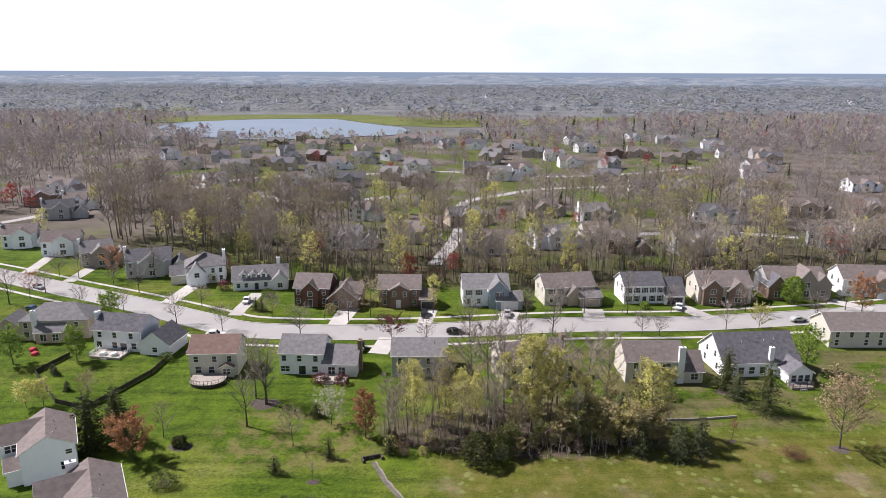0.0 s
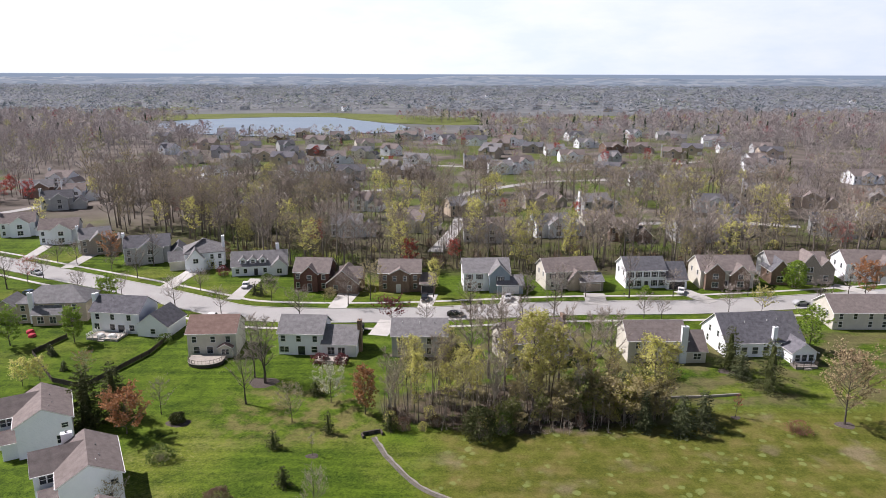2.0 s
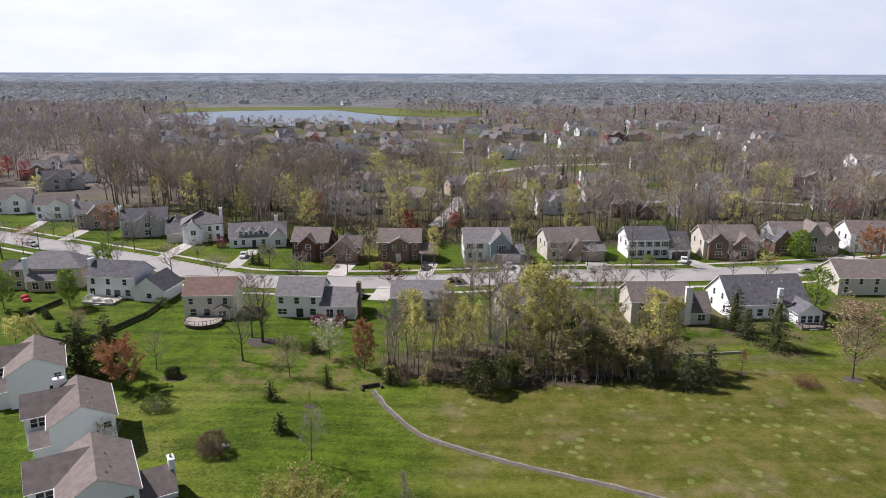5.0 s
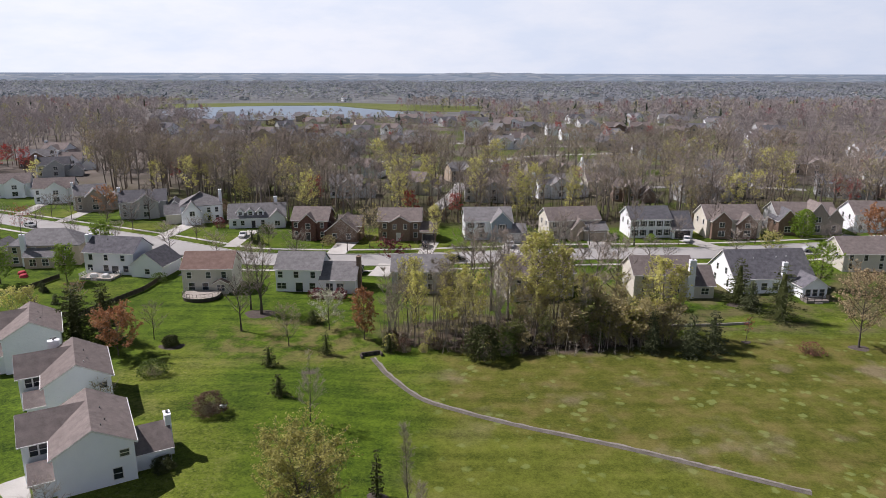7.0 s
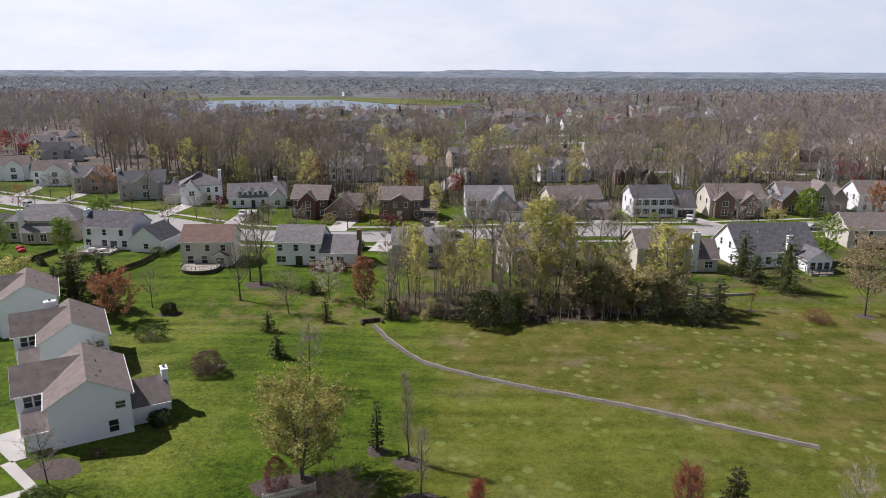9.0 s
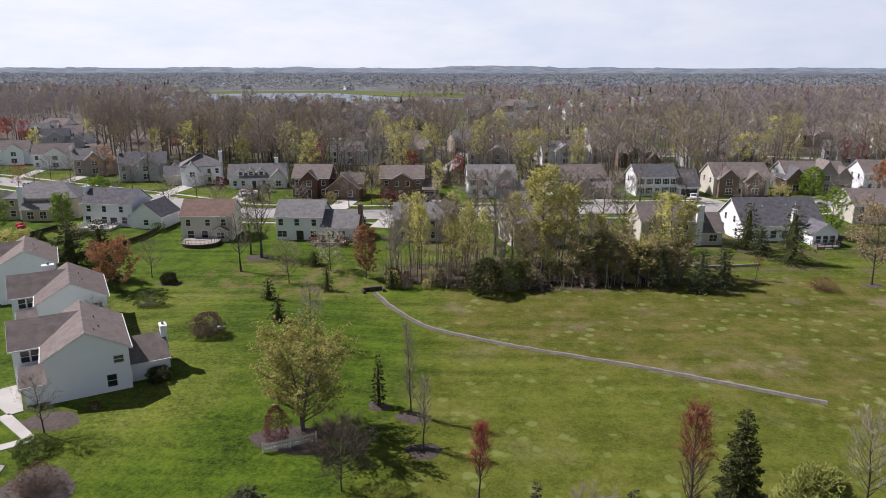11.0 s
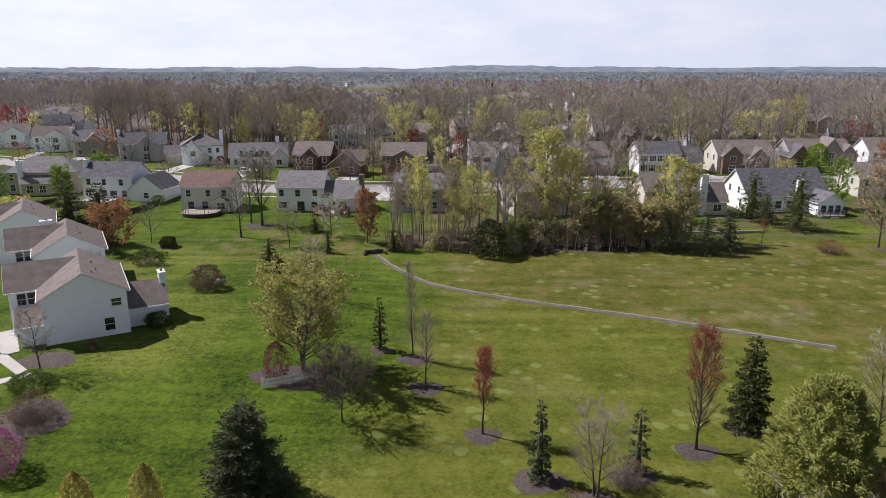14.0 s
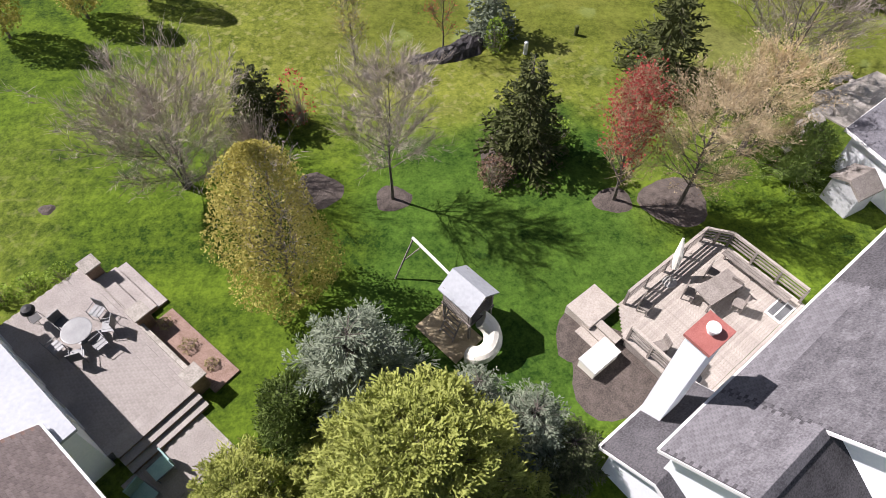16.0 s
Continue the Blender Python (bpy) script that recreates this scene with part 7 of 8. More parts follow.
def deck():
    """A raised deck of boards with a railing of posts and slats, bench and stair."""
    e = thing("deck", 7.0, 9.1, "pale timber deck with slatted railing and corner bench", "deck", rz=40, z=0.4)
    z = 0.62
    k = 0
    board = part("board", boxes((4.3, 11.7, 0.35, 0.48, z - 0.04, z)), DECKWOOD, e)
    y = 0.5
    while y < 5.5:
        x0, x1 = 4.3, 11.7
        if y > 4.3:
            x0, x1 = 4.3 + (y - 4.3) * 0.9, 11.7 - (y - 4.3) * 0.4
        if x0 == 4.3 and x1 == 11.7:
            again(board, e, Matrix.Translation((0, y - 0.35, 0.001 * (k % 3))))
        else:
            part("board", boxes((x0, x1, y, y + 0.13, z - 0.04, z)), DECKWOOD, e)
        y += 0.1345
        k += 1
    part("skirt", boxes((4.35, 11.65, 0.4, 0.46, 0, z - 0.05), (4.35, 4.41, 0.46, 4.2, 0, z - 0.05), (11.59, 11.65, 0.46, 4.6, 0, z - 0.05)), OLDWOOD, e)
    runs = (((4.4, 0.9), (4.4, 4.2)), ((5.6, 5.45), (10.9, 5.45)), ((10.9, 5.45), (11.6, 4.5)), ((11.6, 4.5), (11.6, 0.6)))
    for (ax, ay), (bx, by) in runs:
        n = math.hypot(bx - ax, by - ay)
        for h in (0.35, 0.55, 0.75, 0.95):
            part("rail", rods(((ax, ay, z + h), (bx, by, z + h), 0.045, 0.045, 4)), OLDWOOD, e)
        part("cap_rail", rods(((ax, ay, z + 1.02), (bx, by, z + 1.02), 0.09, 0.09, 4)), DECKWOOD, e)
        m = max(2, int(n / 1.1))
        for i in range(m + 1):
            t = i / m
            x, yy = ax + (bx - ax) * t, ay + (by - ay) * t
            part("post", boxes((x - 0.05, x + 0.05, yy - 0.05, yy + 0.05, 0, z + 1.0)), OLDWOOD, e)
    for i, d in enumerate((0.0, 0.16, 0.32)):
        part("bench_slat", boxes((10.75 + d, 10.88 + d, 0.9, 4.3, z + 0.43, z + 0.47)), OLDWOOD, e)
    for yy in (1.1, 2.6, 4.1):
        part("bench_leg", boxes((10.9, 10.98, yy, yy + 0.08, z, z + 0.43)), OLDWOOD, e)
    for i in range(3):
        part("step", boxes((3.2 + 0.36 * i, 3.6 + 0.36 * i, 4.4, 6.0, 0.1 + 0.17 * i, 0.16 + 0.17 * i)), DECKWOOD, e)
    part("landing", boxes((3.6, 5.4, 5.6, 7.0, 0.0, 0.55)), DECKWOOD, e, "boxed landing with pale boards")
    return e


def near_place(name, lx, ly, z, label, category, rz=40.0, ox=7.0, oy=9.1, turn=0.0):
    c, s = math.cos(radians(rz)), math.sin(radians(rz))
    return thing(name, ox + lx * c - ly * s, oy + lx * s + ly * c, label, category, rz=rz + turn, z=z)


def deck_furniture():
    z = 1.02
    t = near_place("patio_table", 9.0, 3.2, z, "weathered rectangular wooden patio table", "table", turn=-8)
    part("tabletop", boxes((-1.0, 1.0, -0.5, 0.5, 0.7, 0.75)), OLDWOOD, t)
    for x in (-0.9, 0.9):
        for y in (-0.42, 0.42):
            part("leg", boxes((x - 0.04, x + 0.04, y - 0.04, y + 0.04, 0, 0.7)), OLDWOOD, t)
    ch = near_place("patio_chair", 8.0, 3.9, z, "dark slatted patio chair on the deck", "chair", turn=20)
    tagged(ch, group="chairs on the deck")
    part("seat", boxes((-0.25, 0.25, -0.25, 0.25, 0.4, 0.45)), OLDWOOD, ch)
    part("backrest", boxes((-0.25, 0.25, 0.2, 0.25, 0.45, 0.95)), OLDWOOD, ch)
    for x in (-0.22, 0.22):
        for y in (-0.22, 0.22):
            part("leg", boxes((x - 0.025, x + 0.025, y - 0.025, y + 0.025, 0, 0.4)), OLDWOOD, ch)
    for lx, ly, r in ((9.2, 2.2, 200), (10.0, 2.9, 100), (9.6, 3.9, 10), (5.0, 3.0, 250), (6.0, 4.7, 10)):
        c, s = math.cos(radians(40)), math.sin(radians(40))
        copy_thing(ch, pose(7 + lx * c - ly * s, 9.1 + lx * s + ly * c, z, 0, 0, 40 + r))
    u = near_place("umbrella", 8.0, 4.9, z, "folded cream patio umbrella leaning over its base", "umbrella", turn=30)
    part("base", lathe(((0.32, 0.0), (0.32, 0.06), (0.08, 0.12), (0.04, 0.4)), 16), CONCRETE, u)
    part("pole", rods(((0, 0, 0.1), (0.9, 0.1, 1.9), 0.025, 0.025, 8)), METAL, u)
    part("canopy", rods(((0.32, 0.03, 0.7), (0.6, 0.06, 1.3), 0.17, 0.2, 10), ((0.6, 0.06, 1.3), (0.98, 0.12, 2.05), 0.2, 0.05, 10)), PLASTIC, u)
    b = near_place("storage_box", 2.9, 4.4, 0.42, "white storage box beside the deck", "box")
    part("body", boxes((-0.75, 0.75, -0.42, 0.42, 0, 0.6)), PLASTIC, b)
    part("lid", boxes((-0.8, 0.8, -0.46, 0.46, 0.6, 0.7)), TRIM, b)
    g = near_place("barbecue_grill", 4.95, 2.0, z, "black barbecue grill with side shelf", "grill")
    part("firebox", boxes((-0.45, 0.45, -0.25, 0.25, 0.6, 0.85)), BLACK, g)
    part("hood", boxes((-0.45, 0.45, -0.22, 0.22, 0.85, 1.05)), BLACK, g)
    part("side_shelf", boxes((0.45, 0.8, -0.22, 0.22, 0.8, 0.84)), BLACK, g)
    part("cart", boxes((-0.42, 0.42, -0.22, 0.22, 0.05, 0.6)), METAL, g)
    p = near_place("planter", 5.0, 1.2, z, "dark square planter on the deck", "planter")
    part("pot", lathe(((0.16, 0), (0.22, 0.35), (0.24, 0.35), (0.24, 0.4), (0.2, 0.4)), 14), BLACK, p)
    w = near_place("door_mat", 10.6, 0.9, z + 0.003, "pale framed hatch panel lying on the deck", "panel")
    part("frame", boxes((-0.6, 0.6, -0.4, 0.4, 0, 0.03)), TRIM, w)
    part("inset", boxes((-0.5, 0.5, -0.32, -0.03, 0.03, 0.04), (-0.5, 0.5, 0.03, 0.32, 0.03, 0.04)), METAL, w)


def play_set():
    e = thing("play_set", 0.9, 16.4, "weathered wooden play set with roofed tower, swing beam and slide", "play set", rz=-45, z=0.4)
    part("swing_beam", rods(((-3.6, 0.2, 2.35), (-0.9, 0.0, 2.35), 0.07, 0.07, 6)), TRIM, e, "pale painted swing beam")
    for s in (-1, 1):
        part("beam_leg", rods(((-3.55, 0.2, 2.35), (-3.75, 0.2 + s * 1.05, 0), 0.045, 0.045, 6)), OLDWOOD, e)
    part("beam_brace", rods(((-3.64, -0.35, 1.1), (-3.0, 0.18, 2.3), 0.03, 0.03, 5)), OLDWOOD, e)
    for x in (-0.75, 0.75):
        for y in (-0.65, 0.65):
            part("post", boxes((x - 0.05, x + 0.05, y - 0.05, y + 0.05, 0, 2.5)), OLDWOOD, e)
    part("platform", boxes((-0.85, 0.85, -0.75, 0.75, 1.25, 1.33)), OLDWOOD, e)
    rf = bmesh.new()
    extrude(rf, [(-0.95, -0.85, 2.3), (-0.95, 0, 2.95), (-0.95, 0.85, 2.3), (-0.95, 0.85, 2.37), (-0.95, 0, 3.03), (-0.95, -0.85, 2.37)], (1.9, 0, 0))
    part("roof", rf, GREYROOF, e, "faded grey board roof")
    for y in (-0.7, 0.7):
        for k in range(5):
            part("rail_slat", boxes((-0.7, 0.7, y - 0.02, y + 0.02, 1.42 + 0.12 * k, 1.5 + 0.12 * k)), OLDWOOD, e)
    for k in range(5):
        part("rung", boxes((-0.35, 0.35, -1.25 + 0.1 * k, -1.2 + 0.1 * k, 0.2 + 0.23 * k, 0.25 + 0.23 * k)), OLDWOOD, e)
    for x in (-0.38, 0.38):
        part("ladder_rail", rods(((x, -1.3, 0), (x, -0.75, 1.3), 0.04, 0.04, 4)), OLDWOOD, e)
    # curled tube slide
    pts, faces, n, m = [], [], 12, 18
    for i in range(m + 1):
        t = i / m
        a = -0.6 + t * 3.6
        c = Vector((1.35 + 0.62 * math.sin(a), -0.15 - 0.75 * (1 - math.cos(a)) * 0.75, 1.55 - 1.2 * t))
        d = Vector((0.62 * math.cos(a), -0.56 * math.sin(a), -0.33)).normalized()
        u = d.cross(Vector((0, 0, 1))).normalized()
        w = u.cross(d)
        for j in range(n):
            b = 2 * math.pi * j / n
            pts.append(tuple(c + (u * math.cos(b) + w * math.sin(b)) * 0.4))
    for i in range(m):
        for j in range(n):
            q = (j + 1) % n
            faces.append((i * n + j, i * n + q, i * n + n + q, i * n + n + j))
    part("tube_slide", (pts, faces), PLASTIC, e, "curled cream plastic tube slide")
    part("sand_bed", boxes((-1.3, 1.2, -1.9, -0.2, -0.1, 0.05)), SAND, e, "worn sandy ground frame")


GREYROOF = material("pale_roof_membrane", (0.34, 0.36, 0.39), (0.42, 0.44, 0.47), 0.8, 0.7, 0.0, 6, 0.03)
SAND = material("worn_sand", (0.3, 0.24, 0.15), (0.42, 0.35, 0.23), 2.5, 0.95, 0.3, 16, 0.05)


# ---- patio house ----
def patio_house():
    e = thing("house", -13.0, 10.0, "white house with pinkish brown shingles beside a paved patio", "house", rz=-40, z=0.4)
    gable_block(e, 0.3, 10, -11, -0.9, 4.8, 3.4, "x", SIDING["white"], ROOF["red"], over=0.4)
    shingles(e, -0.08, 5.2, -0.5, -5.8, 4.8 - 0.4 * 3.4 / 5.05 + 0.175, 3.4 / 5.05, ROSE_SHINGLE)
    part("sunroom", boxes((-9.5, 0.3, -6.2, 0.05, -0.5, 4.2)), SIDING["white"], e, "white flat-roofed sunroom wing")
    # one grey-blue tone puts the white wing's shade into the roof colour
    part("sunroom_roof", boxes((-9.7, 0.75, -6.3, 0.2, 4.2, 4.35)), GREYROOF, e, "flat white roof with shade in its grey-blue colour")
    row_windows(e, "+y", 0.05, (-7.6, -5, -2.2), 0.6, 1.3, 1.5)
    row_windows(e, "+y", -0.9, (2, 6), 3.2, 1.1, 1.4)
    opening(e, "+y", -0.9, 4, 0.1, 1.8, 2.1, "door", GLASS)
    vents(e, ((-4.6, -1.4, 4.5),))


def patio():
    """A raised patio laid with pavers, low pillars, two flights of steps and a planting bed."""
    e = thing("patio", -13.0, 10.0, "raised patio of pale pavers with low pillars and steps", "patio", rz=-40, z=0.4)
    part("slab", boxes((-8.3, 0.1, -0.35, 4.3, -0.3, 0.5)), STONE, e)
    part("lower_slab", boxes((1.15, 3.4, -0.3, 3.5, -0.3, 0.02)), STONE, e)
    paver = part("paver", boxes((0.003, 0.397, 0.003, 0.197, 0, 0.045)), PAVER, e)
    paver.matrix_basis = Matrix.Translation((-8.3, -0.35, 0.5))
    rest_p, rest_f = [], []
    count = 1
    for j in range(23):
        for i in range(21):
            x, y = -8.3 + i * 0.4 + (0.2 if j % 2 else 0.0), -0.35 + j * 0.2
            if (i, j) == (0, 0) or x > -0.35:
                continue
            m = Matrix.Translation((x, y, 0.5 + 0.004 * math.sin(i * 7.1 + j * 3.3)))
            if j % 2 and x > -0.6:  # a half paver closes each odd course
                m = m @ Matrix.Diagonal((0.5, 1, 1, 1))
            if x > -5.6 and y > 0.6 and count < 298:
                again(paver, e, m)
                count += 1
            else:
                k = len(rest_p)
                for p in ((0.003, 0.003, 0), (0.397, 0.003, 0), (0.397, 0.197, 0), (0.003, 0.197, 0), (0.003, 0.003, 0.045), (0.397, 0.003, 0.045), (0.397, 0.197, 0.045), (0.003, 0.197, 0.045)):
                    rest_p.append(tuple(m @ Vector(p)))
                rest_f += [tuple(k + v for v in f) for f in ((4, 5, 6, 7), (0, 1, 5, 4), (1, 2, 6, 5), (2, 3, 7, 6), (3, 0, 4, 7))]
    for j in range(18):
        for i in range(5):
            x, y = 1.2 + i * 0.4 + (0.2 if j % 2 else 0.0), -0.25 + j * 0.2
            k = len(rest_p)
            for p in ((0.003, 0.003, 0), (0.397, 0.003, 0), (0.397, 0.197, 0), (0.003, 0.197, 0), (0.003, 0.003, 0.045), (0.397, 0.003, 0.045), (0.397, 0.197, 0.045), (0.003, 0.197, 0.045)):
                rest_p.append((p[0] + x, p[1] + y, p[2] + 0.02))
            rest_f += [tuple(k + v for v in f) for f in ((4, 5, 6, 7), (0, 1, 5, 4), (1, 2, 6, 5), (2, 3, 7, 6), (3, 0, 4, 7))]
    tagged(part("paving", (rest_p, rest_f), PAVER, e), kind="stuff")
    for j in range(23):
        part("edging", boxes((-0.297, 0.097, -0.347 + 0.2 * j, -0.153 + 0.2 * j, 0.5, 0.548)), PAVER, e)
    for k in range(3):
        st = part("step", boxes((0.1 + 0.36 * k, 0.46 + 0.36 * k, 0.3, 3.9, -0.3, 0.5 - 0.16 * k)), BRICK["brown"], e)
        part("tread", boxes((0.1 + 0.36 * k, 0.48 + 0.36 * k, 0.28, 3.92, 0.504 - 0.16 * k, 0.545 - 0.16 * k)), PAVER, st)
    for k in range(3):
        st = part("step", boxes((-7.3, -4.2, 4.3 + 0.5 * k, 4.8 + 0.5 * k, -0.3, 0.4 - 0.15 * k)), BRICK["brown"], e)
        part("tread", boxes((-7.32, -4.18, 4.3 + 0.5 * k, 4.82 + 0.5 * k, 0.404 - 0.15 * k, 0.445 - 0.15 * k)), PAVER, st)
    for x, y in ((-7.6, 4.5), (-3.9, 4.5), (0.2, 4.2)):
        p = part("pillar", boxes((x - 0.32, x + 0.32, y - 0.32, y + 0.32, -0.2, 1.15)), BRICK["brown"], e)
        part("cap", boxes((x - 0.4, x + 0.4, y - 0.4, y + 0.4, 1.15, 1.23)), STONE, p)
    part("low_wall", boxes((-3.6, 0.0, 4.15, 4.35, -0.2, 0.75)), STONE, e)
    part("planting_bed", boxes((-3.7, 0.9, 4.4, 5.7, -0.2, 0.1)), BEDSOIL, e, "reddish mulch planting bed")


BEDSOIL = material("reddish_mulch", (0.2, 0.13, 0.1), (0.34, 0.24, 0.2), 3, 0.95, 0.6, 18, 0.1)


def patio_things():
    z = 0.946
    t = near_place("garden_table", -5.0, 2.3, z, "round glass garden table with metal frame", "table", -40, -13, 10)
    part("tabletop", lathe(((0.62, 0.7), (0.64, 0.71), (0.64, 0.73), (0.6, 0.735)), 24), METAL, t)
    part("pedestal", lathe(((0.3, 0), (0.05, 0.05), (0.04, 0.68), (0.2, 0.7)), 12), METAL, t)
    ch = near_place("garden_chair", -4.0, 2.6, z, "light metal garden chair with mesh seat", "chair", -40, -13, 10)
    tagged(ch, group="chairs on the patio")
    part("seat", boxes((-0.27, 0.27, -0.27, 0.27, 0.4, 0.43)), METAL, ch)
    part("backrest", boxes((-0.27, 0.27, 0.25, 0.28, 0.43, 0.98)), METAL, ch)
    for x in (-0.26, 0.26):
        part("armrest", rods(((x, -0.25, 0.62), (x, 0.27, 0.64), 0.018, 0.018, 5)), METAL, ch)
        for y in (-0.25, 0.25):
            part("leg", rods(((x, y, 0), (x, y, 0.62 if y < 0 else 0.42), 0.015, 0.015, 5)), METAL, ch)
    c, s = math.cos(radians(-40)), math.sin(radians(-40))
    for lx, ly, r in ((-5.4, 3.4, 20), (-6.0, 2.1, 95), (-5.2, 1.3, 185), (-4.2, 1.7, 240), (-4.4, 3.3, 320)):
        copy_thing(ch, pose(-13 + lx * c - ly * s, 10 + lx * s + ly * c, z, 0, 0, -40 + r))
    g = near_place("barbecue_grill", -7.3, 1.5, z, "black kettle grill on the patio", "grill", -40, -13, 10)
    part("bowl", lathe(((0.05, 0.6), (0.22, 0.66), (0.3, 0.8), (0.3, 0.84), (0.22, 0.98), (0.05, 1.04)), 16), BLACK, g)
    for a in (0, 120, 240):
        part("leg", rods(((0.18 * math.cos(radians(a)), 0.18 * math.sin(radians(a)), 0.68), (0.3 * math.cos(radians(a)), 0.3 * math.sin(radians(a)), 0), 0.015, 0.015, 5)), METAL, g)
    part("side_shelf", boxes((0.3, 0.75, -0.2, 0.2, 0.78, 0.81)), BLACK, g)
    f = near_place("lounge_chair", 1.9, 1.2, 0.465, "teal folding lounge chair on the lower patio", "chair", -40, -13, 10)
    part("seat", rods(((-0.35, -0.5, 0.35), (-0.35, 0.3, 0.3), 0.03, 0.03, 5), ((0.35, -0.5, 0.35), (0.35, 0.3, 0.3), 0.03, 0.03, 5)), METAL, f)
    part("sling", boxes((-0.34, 0.34, -0.5, 0.3, 0.31, 0.34)), TEAL, f)
    part("backrest", boxes((-0.34, 0.34, 0.28, 0.34, 0.34, 1.0)), TEAL, f)
    for x in (-0.34, 0.34):
        for y in (-0.45, 0.28):
            part("leg", rods(((x, y, 0.33), (x, y, 0), 0.02, 0.02, 5)), METAL, f)
    copy_thing(f, pose(-13 + 2.2 * c - 0.1 * s, 10 + 2.2 * s + 0.1 * c, 0.465, 0, 0, 60))
    for k, (lx, ly, w) in enumerate(((-3.2, 5.0, 0.8), (-1.6, 5.0, 0.9), (-0.2, 5.1, 0.7))):
        bush(-13 + lx * c - ly * s, 10 + lx * s + ly * c, 0.6, w, BUDGREY, "low dry perennial in the planting bed", 530 + k, 160, 0.05)
    for k, (lx, ly, w) in enumerate(((-8.8, 3.4, 1.5), (-9.4, 2.2, 1.4), (-9.9, 1.0, 1.3))):
        bush(-13 + lx * c - ly * s, 10 + lx * s + ly * c, 1.0, w, LIMELEAF, "lime-green clipped shrub beside the patio", 540 + k, 400, 0.06)


mulch_ring(7.0, 13.9, 2.0, 2.3, 71)
mulch_ring(6.0, 15.6, 1.3, 1.6, 72)
deck_house()
deck()
deck_furniture()
play_set()
patio_house()
patio()
patio_things()


# ---- white neighbour with shed and boulders ----
def east_corner():
    e = thing("house", 20.0, 25.6, "low white outbuilding with dark grey roof", "house", rz=-62, z=0.4)
    gable_block(e, 0, 6, 0, 6, 2.7, 1.9, "x", SIDING["white"], ROOF["slate"])
    s = thing("garden_shed", 19.7, 23.2, "small grey plastic garden shed with ridged roof", "shed", rz=-62, z=0.4)
    gable_block(s, -0.8, 0.8, -0.7, 0.7, 1.5, 0.45, "y", SIDING["grey"], OLDWOOD, over=0.12, trim=False)
    opening(s, "+y", 0.7, 0, 0.05, 1.0, 1.3, "door", PLASTIC)
    random.seed(88)
    for k in range(54):
        a = k / 53
        x, y = 18.2 + 5.5 * a + random.uniform(-0.9, 0.9), 26.5 + 6 * a + random.uniform(-0.9, 0.9)
        r = random.uniform(0.14, 0.46)
        bm = bmesh.new()
        bmesh.ops.create_icosphere(bm, subdivisions=2, radius=r)
        for v in bm.verts:
            v.co *= 1 + 0.28 * noise.noise(v.co * 2.2 / r + Vector((k * 3.1, 0, 0)))
            v.co.z *= 0.6
        b = part("boulder", bm, STONE, None)
        b.location = (x, y, 0.4 + r * 0.25)
        tagged(b, "pale weathered boulder of the rock garden", "boulder", "boulders of the rock garden")
    p = part("stone_terrace", draped(([(20.5, 29.5), (22, 31.5), (25, 33)], [(22, 28), (24.5, 29.5), (27, 31)]), 0.1, 0.2), STONE, None)
    tagged(p, "pale flagstone terrace by the boulders", "terrace", "", "structure")


east_corner()


def bin_at(x, y, label, mat, h=0.55):
    b = thing("marker_post", x, y, label, "post")
    part("body", lathe(((0.13, -0.1), (0.13, h), (0.09, h + 0.06)), 12), mat, b)


def mulch_pile():
    """A long dark heap of mulch under a tarpaulin."""
    pts, faces, n, m = [], [], 22, 11
    random.seed(61)
    for i in range(n):
        t = i / (n - 1)
        for j in range(m):
            s = j / (m - 1) * 2 - 1
            r = 0.4 + 0.75 * t ** 1.3 - 0.5 * max(0, t - 0.85) / 0.15
            pts.append((-2.5 + 4.9 * t, s * r - 0.55 * math.sin(math.pi * t) + random.uniform(-0.06, 0.06), (0.35 + 0.6 * t) * (1 - s * s) * math.sin(math.pi * (0.06 + 0.88 * t)) ** 0.5 + random.uniform(-0.06, 0.06) - 0.03))
    for i in range(n - 1):
        for j in range(m - 1):
            k = i * m + j
            faces.append((k, k + m, k + m + 1, k + 1))
    e = thing("mulch_pile", -0.1, 34.7, "long dark heap under black tarpaulin", "heap", rz=26)
    part("tarpaulin", (pts, faces), TARP, e)


TARP = material("black_tarpaulin", (0.02, 0.018, 0.02), (0.06, 0.055, 0.055), 1.5, 0.6, 0.5, 8, 0)
mulch_pile()
bin_at(7.8, 36.2, "short dark green utility post on the lawn", NEEDLE, 0.6)
bin_at(4.6, 34.4, "short white utility post on the lawn", TRIM, 0.8)

# feeder box and shrub on the west lawn
f = thing("utility_box", -30.6, 88.6, "white box on a post beside shrubs", "box")
part("post", boxes((-0.05, 0.05, -0.05, 0.05, -0.1, 0.8)), OLDWOOD, f)
part("cabinet", boxes((-0.45, 0.45, -0.25, 0.25, 0.8, 1.1)), TRIM, f)


def bird_house(x, y):
    e = thing("bird_house", x, y, "white bird house on a tall pole", "bird house")
    part("pole", rods(((0, 0, -0.1), (0, 0, 3.2), 0.04, 0.035, 8)), METAL, e)
    part("box", boxes((-0.17, 0.17, -0.17, 0.17, 3.2, 3.55)), TRIM, e)
    bm = bmesh.new()
    extrude(bm, [(-0.22, -0.24, 3.55), (-0.22, 0, 3.74), (-0.22, 0.24, 3.55)], (0.44, 0, 0))
    part("roof", bm, TRIM, e)


bird_house(19.3, 38.7)


